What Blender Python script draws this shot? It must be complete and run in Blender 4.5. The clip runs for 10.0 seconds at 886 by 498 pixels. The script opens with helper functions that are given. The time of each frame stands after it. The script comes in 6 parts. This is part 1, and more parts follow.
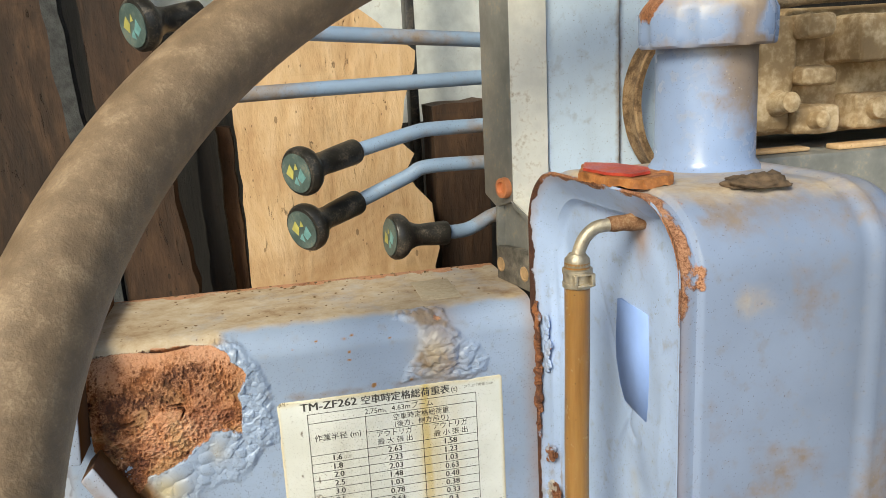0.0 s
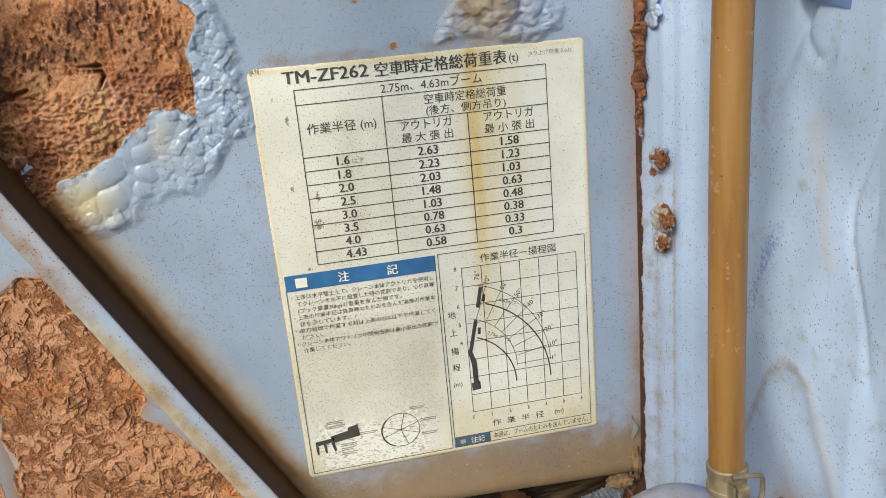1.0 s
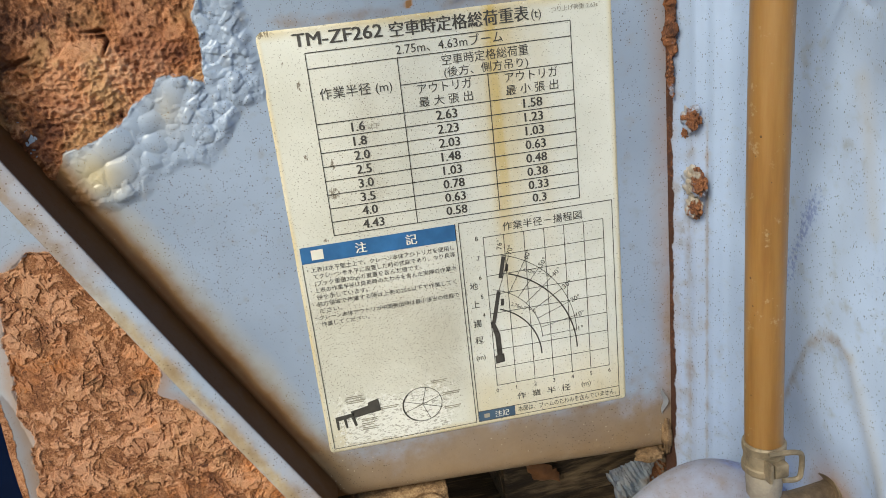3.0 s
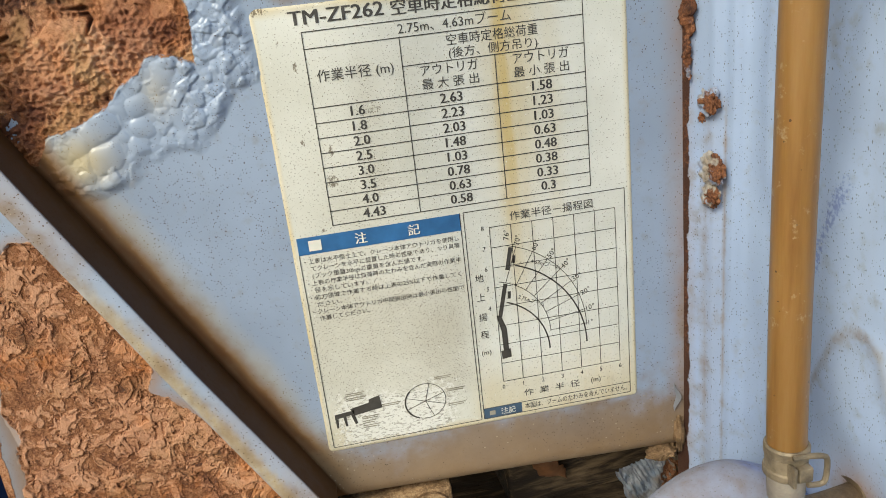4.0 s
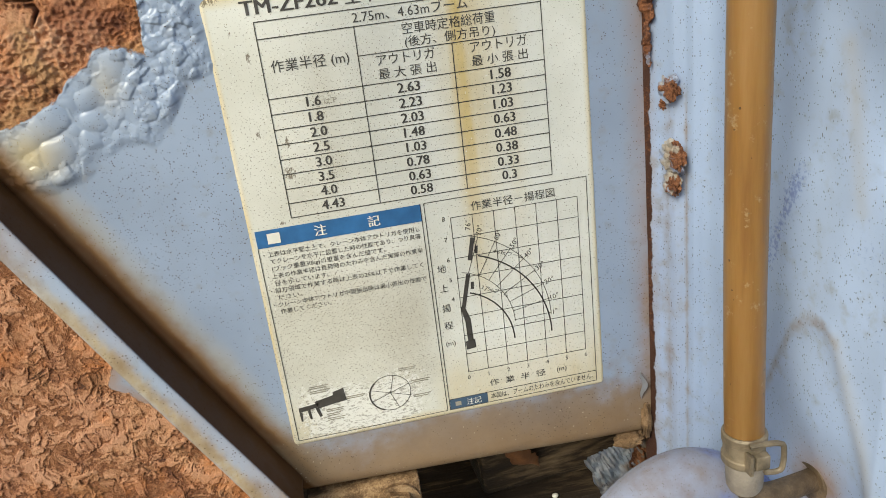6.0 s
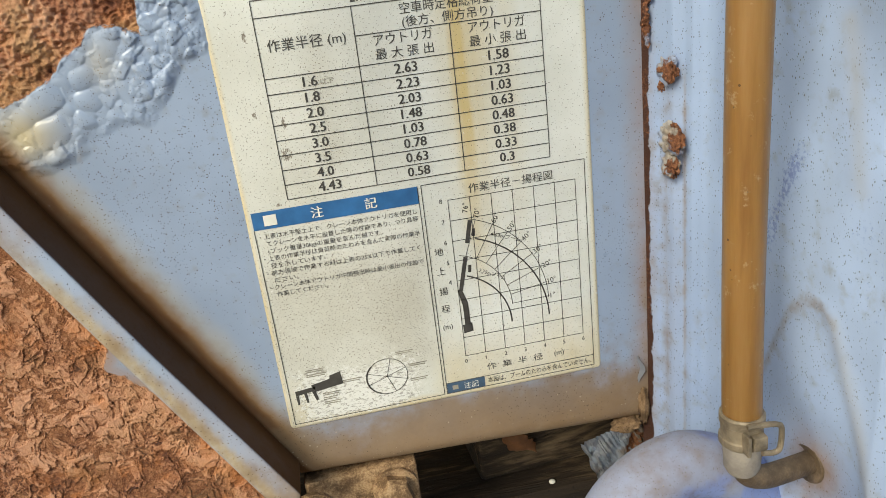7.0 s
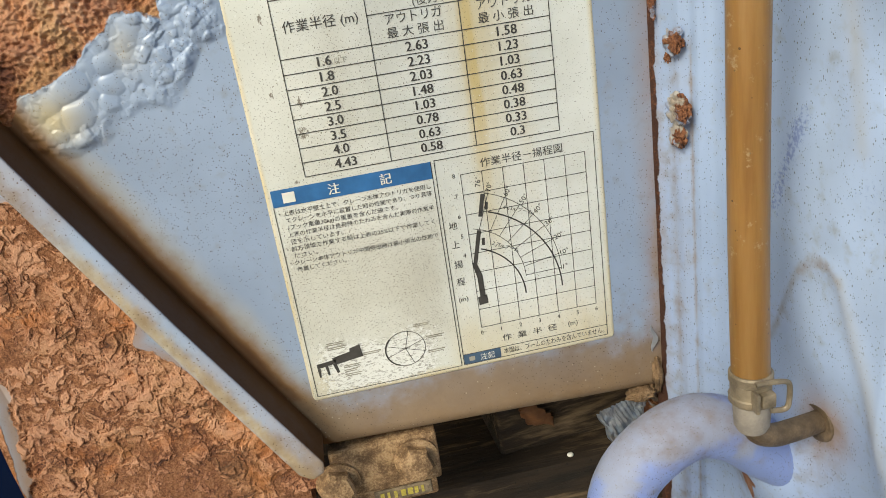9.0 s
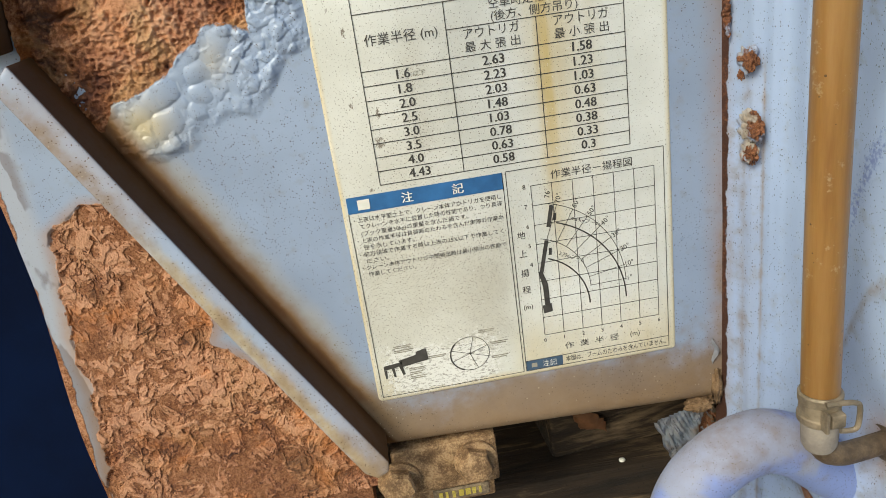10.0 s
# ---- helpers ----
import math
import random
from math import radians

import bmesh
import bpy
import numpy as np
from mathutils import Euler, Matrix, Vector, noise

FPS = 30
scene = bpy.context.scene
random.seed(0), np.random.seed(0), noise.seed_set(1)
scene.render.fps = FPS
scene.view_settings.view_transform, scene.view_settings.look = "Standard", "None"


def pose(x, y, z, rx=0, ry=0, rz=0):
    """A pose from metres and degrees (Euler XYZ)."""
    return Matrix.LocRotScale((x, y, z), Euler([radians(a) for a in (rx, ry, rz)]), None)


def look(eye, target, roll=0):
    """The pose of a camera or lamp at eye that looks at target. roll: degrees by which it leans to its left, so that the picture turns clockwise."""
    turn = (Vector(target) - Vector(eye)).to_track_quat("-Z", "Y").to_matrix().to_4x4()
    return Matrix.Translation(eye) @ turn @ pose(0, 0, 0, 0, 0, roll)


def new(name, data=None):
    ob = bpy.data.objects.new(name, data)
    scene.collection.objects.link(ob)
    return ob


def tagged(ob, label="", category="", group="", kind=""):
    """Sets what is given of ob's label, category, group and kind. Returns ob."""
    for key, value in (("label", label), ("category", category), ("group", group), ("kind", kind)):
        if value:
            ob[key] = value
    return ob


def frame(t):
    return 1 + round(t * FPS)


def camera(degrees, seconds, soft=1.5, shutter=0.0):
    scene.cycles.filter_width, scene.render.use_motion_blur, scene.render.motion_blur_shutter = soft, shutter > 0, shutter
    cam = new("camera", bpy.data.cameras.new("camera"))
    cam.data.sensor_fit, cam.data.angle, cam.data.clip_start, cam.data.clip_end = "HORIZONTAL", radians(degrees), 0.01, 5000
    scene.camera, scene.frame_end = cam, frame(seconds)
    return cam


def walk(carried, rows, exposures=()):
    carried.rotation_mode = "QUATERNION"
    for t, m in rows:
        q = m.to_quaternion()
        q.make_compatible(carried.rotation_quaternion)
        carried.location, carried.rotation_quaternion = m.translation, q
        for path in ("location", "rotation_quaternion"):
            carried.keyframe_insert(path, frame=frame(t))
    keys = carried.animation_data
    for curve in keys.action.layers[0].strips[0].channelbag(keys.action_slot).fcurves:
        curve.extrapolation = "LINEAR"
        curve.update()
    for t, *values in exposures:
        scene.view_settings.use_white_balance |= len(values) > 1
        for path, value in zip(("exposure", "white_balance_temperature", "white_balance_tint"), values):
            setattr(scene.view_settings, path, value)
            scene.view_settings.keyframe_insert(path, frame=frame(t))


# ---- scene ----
cam = camera(58.4, 10.0, soft=0.75)
PATH = [
    (0, (0.01179, -0.42030, 1.17979), (0.07099, -0.13441, 1.11075), -3.04),
    (0.1, (0.00684, -0.38102, 1.15743), (0.06911, -0.09688, 1.08406), -2.92),
    (0.2, (0.00577, -0.35543, 1.12709), (0.06908, -0.07171, 1.05297), -2.97),
    (0.3, (0.00911, -0.33436, 1.09972), (0.07013, -0.05160, 1.02023), -3.03),
    (0.4, (0.01180, -0.32192, 1.07746), (0.07197, -0.03960, 0.99577), -3.16),
    (0.5, (0.01636, -0.31459, 1.05414), (0.07158, -0.03123, 0.97255), -3.89),
    (0.7, (0.01327, -0.31085, 1.02887), (0.06801, -0.02827, 0.94431), -4.40),
    (1, (0.01384, -0.30411, 1.01559), (0.06292, -0.02130, 0.92837), -5.25),
    (1.5, (0.02533, -0.29727, 1.01933), (0.06892, -0.01519, 0.92696), -6.38),
    (2, (0.02359, -0.29346, 1.01181), (0.06287, -0.01165, 0.91675), -6.91),
    (2.5, (0.02036, -0.29354, 1.01347), (0.05904, -0.01233, 0.91638), -6.75),
    (3, (0.01735, -0.29216, 1.01246), (0.05554, -0.01126, 0.91430), -6.56),
    (4.5, (0.02017, -0.27386, 1.00835), (0.05700, 0.00497, 0.90395), -6.62),
    (5, (0.02667, -0.27408, 1.00940), (0.06586, 0.00421, 0.90443), -6.86),
    (5.5, (0.02920, -0.27698, 1.00908), (0.06906, 0.00078, 0.90297), -7.10),
    (7, (0.02876, -0.27710, 1.00453), (0.06931, -0.00116, 0.89401), -6.95),
    (7.5, (0.02806, -0.27961, 1.00145), (0.06703, -0.00346, 0.89090), -7.59),
    (8, (0.02846, -0.28749, 1.00153), (0.06587, -0.01178, 0.88935), -8.12),
    (8.5, (0.03261, -0.29160, 1.00150), (0.06796, -0.01596, 0.88848), -8.53),
    (9, (0.02786, -0.28750, 1.00044), (0.06116, -0.01120, 0.88841), -8.70),
    (9.5, (0.02827, -0.28293, 1.00037), (0.05730, -0.00591, 0.88895), -8.49),
    (10, (0.01544, -0.28953, 1.01074), (0.03525, -0.01238, 0.89763), -8.24),
]
walk(cam, [(t, look(eye, target, roll)) for t, eye, target, roll in PATH], [(0.0, 0.46, 7050, 5), (0.6, 0.38, 7050, 5), (1.5, 0.27, 7050, 5), (5.5, 0.24, 7050, 5), (8.0, 0.26, 7050, 5), (9.5, 0.31, 7050, 5), (10.0, 0.29, 7050, 5)])

# ---- light ----
SUN_EL, SUN_AZ = 38.0, 222.0
world = bpy.data.worlds.new("sky")
scene.world = world
world.use_nodes = True
wn = world.node_tree
sky = wn.nodes.new("ShaderNodeTexSky")
sky.sky_type, sky.sun_disc = "NISHITA", False
sky.sun_elevation, sky.sun_rotation = radians(SUN_EL), radians(SUN_AZ)
wn.links.new(sky.outputs[0], wn.nodes["Background"].inputs[0])
wn.nodes["Background"].inputs[1].default_value = 0.15
sun = new("sun", bpy.data.lights.new("sun", "SUN"))
sun.data.energy, sun.data.angle, sun.data.color = 2.6, radians(22), (1.0, 0.955, 0.83)
sun.matrix_world = look((0, 0, 0), (0.53, 0.585, -0.61))

# ---- small tools; lengths below are decimetres from the sticker's upper left corner ----
ORIGIN = Vector((0.0, 0.0, 1.0))


def metres(p):
    return Vector(p) * 0.1 + ORIGIN


def hash01(i, j, k, seed):
    n = (i * 374761393 + j * 668265263 + k * 2147483647 + seed * 974634777) & 0x7FFFFFFF
    n = ((n ^ (n >> 13)) * 1274126177) & 0x7FFFFFFF
    n = ((n ^ (n >> 16)) * 668265263) & 0x7FFFFFFF
    return (n & 0xFFFFFF) / float(0xFFFFFF)


def value_noise(p, scale, seed=0):
    q = np.asarray(p, float) * scale + 1000.0
    b = np.floor(q).astype(np.int64)
    f = q - b
    f = f * f * (3 - 2 * f)
    out = 0
    for dx in (0, 1):
        for dy in (0, 1):
            for dz in (0, 1):
                w = (f[:, 0] if dx else 1 - f[:, 0]) * (f[:, 1] if dy else 1 - f[:, 1]) * (f[:, 2] if dz else 1 - f[:, 2])
                out = out + w * hash01(b[:, 0] + dx, b[:, 1] + dy, b[:, 2] + dz, seed)
    return out


def fbm(p, scale, octaves=4, seed=0):
    total, amp, out = 0.0, 1.0, 0
    for n in range(octaves):
        out = out + amp * value_noise(p, scale * 2**n, seed + n)
        total, amp = total + amp, amp * 0.5
    return out / total


def cells(p, scale, seed=0):
    """Scattered points: distance to the nearest, its random value, a slope of its own, and the distance to the next."""
    q = np.asarray(p, float) * scale + 1000.0
    b = np.floor(q).astype(np.int64)
    best, second, tag, tilt = np.full(len(q), 9.0), np.full(len(q), 9.0), np.zeros(len(q)), np.zeros(len(q))
    for dx in (-1, 0, 1):
        for dy in (-1, 0, 1):
            for dz in (-1, 0, 1):
                i, j, k = b[:, 0] + dx, b[:, 1] + dy, b[:, 2] + dz
                o = np.stack([i + hash01(i, j, k, seed), j + hash01(i, j, k, seed + 1), k + hash01(i, j, k, seed + 2)], 1)
                d = np.linalg.norm(q - o, axis=1)
                near = d < best
                second = np.where(near, best, np.minimum(second, d))
                best = np.where(near, d, best)
                tag = np.where(near, hash01(i, j, k, seed + 3), tag)
                slope = (q - o)[:, 0] * (hash01(i, j, k, seed + 4) - 0.5) + (q - o)[:, 2] * (hash01(i, j, k, seed + 5) - 0.5)
                tilt = np.where(near, slope, tilt)
    return best, tag, tilt, second


def smooth(a, b, x):
    t = np.clip((np.asarray(x, float) - a) / (b - a), 0, 1)
    return t * t * (3 - 2 * t)


def inside(points, x, z):
    """Signed distance to a polygon's outline, positive inside it."""
    pts = np.array(points, float)
    dist, sign = np.full(len(x), 1e9), np.full(len(x), -1.0)
    for (ax, az), (bx, bz) in zip(pts, np.roll(pts, -1, axis=0)):
        ex, ez = bx - ax, bz - az
        t = np.clip(((x - ax) * ex + (z - az) * ez) / (ex * ex + ez * ez), 0, 1)
        dist = np.minimum(dist, np.hypot(x - ax - t * ex, z - az - t * ez))
        cross = ((az > z) != (bz > z)) & (x < (bx - ax) * (z - az) / (bz - az + 1e-12) + ax)
        sign = np.where(cross, -sign, sign)
    return dist * sign


def dense(pts, step=0.05):
    out = []
    for (a, b), (c, d) in zip(pts, pts[1:] + pts[:1]):
        m = max(1, int(math.hypot(c - a, d - b) / step))
        out += [(a + (c - a) * i / m, b + (d - b) * i / m) for i in range(m)]
    return out


def root_place(ob):
    while ob.parent:
        ob = ob.parent
    return ob.location


def thing(name, at, label, category, group="", kind=""):
    ob = new(name)
    ob.empty_display_size = 0.02
    ob.location = metres(at)
    return tagged(ob, label, category, group, kind)


def mesh_of(name, bm, material, place, attrs=None, sharp=35):
    bm.normal_update()
    me = bpy.data.meshes.new(name)
    bm.to_mesh(me)
    bm.free()
    n = len(me.vertices)
    co = np.zeros(n * 3)
    me.vertices.foreach_get("co", co)
    co = co.reshape(-1, 3)
    for key, fn in (attrs or {}).items():
        layer = me.attributes.new(key, "FLOAT", "POINT")
        layer.data.foreach_set("value", np.clip(np.asarray(fn(co), float) * np.ones(n), -1, 2).astype(np.float32))
    co = co * 0.1 + np.array(ORIGIN) - np.array(place)
    me.vertices.foreach_set("co", co.ravel())
    me.polygons.foreach_set("use_smooth", [True] * len(me.polygons))
    if sharp:
        me.set_sharp_from_angle(angle=radians(sharp))
    me.materials.append(material)
    me.update()
    return me


def part(name, bm, material, parent, label="", attrs=None, sharp=35, kind=""):
    me = mesh_of(name, bm, material, root_place(parent), attrs, sharp)
    ob = new(name, me)
    ob.parent = parent
    return tagged(ob, label, kind=kind)


def solo(name, bm, material, at, label, category="", group="", kind="", attrs=None, sharp=35):
    ob = new(name, mesh_of(name, bm, material, metres(at), attrs, sharp))
    ob.location = metres(at)
    return tagged(ob, label, category, group, kind)


def box(bm, lo, hi, bevel=0.0, segments=2, turn=None):
    made = bmesh.ops.create_cube(bm, size=1.0)["verts"]
    size, mid = Vector(hi) - Vector(lo), (Vector(hi) + Vector(lo)) / 2
    for v in made:
        v.co = Vector((v.co.x * size.x, v.co.y * size.y, v.co.z * size.z)) + mid
    if bevel:
        edges = list({e for v in made for e in v.link_edges})
        made = bmesh.ops.bevel(bm, geom=edges, offset=bevel, segments=segments, profile=0.5, affect="EDGES")["verts"]
    if turn:
        bmesh.ops.transform(bm, matrix=turn, verts=list({v for v in made}))
    return bm


def slices(bm, xs, zs):
    """Cuts a mesh at the given x and z, so that stains can end there."""
    for axis, places in ((0, xs), (2, zs)):
        for at in places:
            co, no = Vector(), Vector()
            co[axis], no[axis] = at, 1.0
            bmesh.ops.bisect_plane(bm, geom=bm.verts[:] + bm.edges[:] + bm.faces[:], plane_co=co, plane_no=no)


def prism(bm, outline, place, lo, hi, bevel=0.0):
    """A flat outline of 2D points carried from lo to hi; place(u, v, w) gives the point."""
    a = [bm.verts.new(place(u, v, lo)) for u, v in outline]
    b = [bm.verts.new(place(u, v, hi)) for u, v in outline]
    n = len(outline)
    faces = [bm.faces.new(a), bm.faces.new(b[::-1])]
    faces += [bm.faces.new((a[i], b[i], b[(i + 1) % n], a[(i + 1) % n])) for i in range(n)]
    bmesh.ops.recalc_face_normals(bm, faces=faces)
    if bevel:
        bmesh.ops.bevel(bm, geom=list({e for f in faces for e in f.edges}), offset=bevel, segments=2, profile=0.5, affect="EDGES")
    return bm


def glide(points, steps=8):
    """A smooth line through the points."""
    p = [Vector(q) for q in points]
    p = [p[0] * 2 - p[1]] + p + [p[-1] * 2 - p[-2]]
    out = []
    for i in range(1, len(p) - 2):
        for s in range(steps):
            t = s / steps
            a, b, c, d = p[i - 1], p[i], p[i + 1], p[i + 2]
            out.append(0.5 * (2 * b + (c - a) * t + (2 * a - 5 * b + 4 * c - d) * t * t + (3 * b - a - 3 * c + d) * t**3))
    return out + [p[-2]]


def tube(bm, line, radius, n=16, caps=True):
    """A round bar along a line; radius: a number or one for each point."""
    line = [Vector(q) for q in line]
    radii = radius if hasattr(radius, "__len__") else [radius] * len(line)
    side = None
    rings = []
    for i, c in enumerate(line):
        way = (line[min(i + 1, len(line) - 1)] - line[max(i - 1, 0)]).normalized()
        side = way.orthogonal() if side is None else side - way * side.dot(way)
        side = side.normalized()
        up = way.cross(side)
        rings.append([bm.verts.new(c + radii[i] * (math.cos(a) * side + math.sin(a) * up)) for a in np.linspace(0, 2 * math.pi, n, endpoint=False)])
    for a, b in zip(rings, rings[1:]):
        for i in range(n):
            bm.faces.new((a[i], a[(i + 1) % n], b[(i + 1) % n], b[i]))
    if caps:
        bm.faces.new(rings[0][::-1])
        bm.faces.new(rings[-1])
    return bm


def lathe(bm, profile, foot, way, n=28):
    """Turned shape: profile of (radius, height) along way from foot."""
    way = Vector(way).normalized()
    return tube_rings(bm, [(Vector(foot) + way * h, r) for r, h in profile], way, n)


def tube_rings(bm, rings, way, n):
    side = way.orthogonal().normalized()
    up = way.cross(side)
    made = []
    for c, r in rings:
        made.append([bm.verts.new(c + max(r, 1e-4) * (math.cos(a) * side + math.sin(a) * up)) for a in np.linspace(0, 2 * math.pi, n, endpoint=False)])
    for a, b in zip(made, made[1:]):
        for i in range(n):
            bm.faces.new((a[i], a[(i + 1) % n], b[(i + 1) % n], b[i]))
    bm.faces.new(made[0][::-1])
    bm.faces.new(made[-1])
    return bm


def sheet(bm, xyz, nu, nv, loop=False):
    """A grid of quads over points xyz, given row by row (nv rows of nu)."""
    verts = [bm.verts.new(p) for p in xyz]
    for j in range(nv - 1):
        for i in range(nu if loop else nu - 1):
            k = (i + 1) % nu
            bm.faces.new((verts[j * nu + i], verts[j * nu + k], verts[(j + 1) * nu + k], verts[(j + 1) * nu + i]))
    return bm


# ---- materials ----
def shader(name):
    m = bpy.data.materials.new(name)
    m.use_nodes = True
    return m, m.node_tree, m.node_tree.nodes["Principled BSDF"]


def put(nt, socket, value):
    if hasattr(value, "is_output"):
        nt.links.new(value, socket)
    elif hasattr(value, "__len__") and len(value) == 3 and socket.type == "RGBA":
        socket.default_value = (*value, 1)
    else:
        socket.default_value = value


def where(nt):
    return nt.nodes.new("ShaderNodeNewGeometry").outputs["Position"]


def stretch(nt, vec, sx, sy, sz):
    n = nt.nodes.new("ShaderNodeMapping")
    nt.links.new(vec, n.inputs[0])
    n.inputs["Scale"].default_value = (sx, sy, sz)
    return n.outputs[0]


def grain(nt, vec, scale, detail=4.0, rough=0.55, warp=0.0):
    n = nt.nodes.new("ShaderNodeTexNoise")
    nt.links.new(vec, n.inputs["Vector"])
    n.inputs["Scale"].default_value, n.inputs["Detail"].default_value = scale, detail
    n.inputs["Roughness"].default_value, n.inputs["Distortion"].default_value = rough, warp
    return n.outputs["Fac"]


def dots(nt, vec, scale, size, share):
    """Scattered round specks: a share of the cells hold one."""
    v = nt.nodes.new("ShaderNodeTexVoronoi")
    nt.links.new(vec, v.inputs["Vector"])
    v.inputs["Scale"].default_value = scale
    sep = nt.nodes.new("ShaderNodeSeparateColor")
    nt.links.new(v.outputs["Color"], sep.inputs[0])
    big = math_node(nt, "MULTIPLY", sep.outputs[1], size)
    close = math_node(nt, "LESS_THAN", v.outputs["Distance"], big)
    pick = math_node(nt, "LESS_THAN", sep.outputs[0], share)
    return math_node(nt, "MULTIPLY", close, pick)


def math_node(nt, op, a, b=0.0, clamp=False):
    n = nt.nodes.new("ShaderNodeMath")
    n.operation, n.use_clamp = op, clamp
    put(nt, n.inputs[0], a)
    put(nt, n.inputs[1], b)
    return n.outputs[0]


def ramp01(nt, value, lo, hi):
    n = nt.nodes.new("ShaderNodeMapRange")
    n.interpolation_type = "SMOOTHSTEP"
    put(nt, n.inputs["Value"], value)
    n.inputs["From Min"].default_value, n.inputs["From Max"].default_value = lo, hi
    return n.outputs[0]


def blend(nt, fac, a, b, mode="MIX"):
    n = nt.nodes.new("ShaderNodeMix")
    n.data_type, n.blend_type = "RGBA", mode
    put(nt, n.inputs[0], fac)
    put(nt, n.inputs[6], a)
    put(nt, n.inputs[7], b)
    return n.outputs[2]


def colours(nt, fac, stops):
    n = nt.nodes.new("ShaderNodeValToRGB")
    put(nt, n.inputs[0], fac)
    el = n.color_ramp.elements
    while len(el) < len(stops):
        el.new(0.5)
    for e, (at, c) in zip(el, stops):
        e.position, e.color = at, (*c, 1)
    return n.outputs[0]


def mask(nt, name):
    n = nt.nodes.new("ShaderNodeAttribute")
    n.attribute_name = name
    return n.outputs["Fac"]


def bumped(nt, bsdf, height, strength, distance):
    n = nt.nodes.new("ShaderNodeBump")
    n.inputs["Strength"].default_value, n.inputs["Distance"].default_value = strength, distance
    put(nt, n.inputs["Height"], height)
    nt.links.new(n.outputs[0], bsdf.inputs["Normal"])


def rust_colour(nt, p):
    a = grain(nt, p, 110, 6, 0.65, 0.6)
    b = grain(nt, p, 950, 4, 0.75, 0.8)
    c = grain(nt, p, 60, 4, 0.6)
    f = math_node(nt, "ADD", math_node(nt, "MULTIPLY", a, 0.35), math_node(nt, "MULTIPLY", b, 0.65))
    f = math_node(nt, "SUBTRACT", f, math_node(nt, "MULTIPLY", mask(nt, "deep"), 0.24))
    main = colours(nt, f, [(0.30, (0.058, 0.020, 0.010)), (0.42, (0.175, 0.063, 0.027)), (0.52, (0.345, 0.145, 0.066)), (0.62, (0.50, 0.25, 0.135)), (0.76, (0.64, 0.40, 0.26))])
    main = blend(nt, math_node(nt, "MULTIPLY", mask(nt, "powder"), ramp01(nt, f, 0.40, 0.60)), main, (0.565, 0.295, 0.175))
    orange = blend(nt, math_node(nt, "MULTIPLY", ramp01(nt, c, 0.40, 0.62), mask(nt, "orange")), main, blend(nt, 0.55, main, (0.56, 0.19, 0.045)))
    tone = grain(nt, p, 42, 5, 0.6, 0.8)
    earthy = mask(nt, "ochre")
    orange = blend(nt, math_node(nt, "MULTIPLY", ramp01(nt, tone, 0.50, 0.62), math_node(nt, "MULTIPLY", earthy, 0.75)), orange, blend(nt, f, (0.19, 0.080, 0.028), (0.58, 0.345, 0.160)))
    orange = blend(nt, math_node(nt, "MULTIPLY", ramp01(nt, tone, 0.50, 0.38), math_node(nt, "MULTIPLY", earthy, 0.70)), orange, blend(nt, f, (0.045, 0.012, 0.010), (0.36, 0.115, 0.055)))
    return orange, f


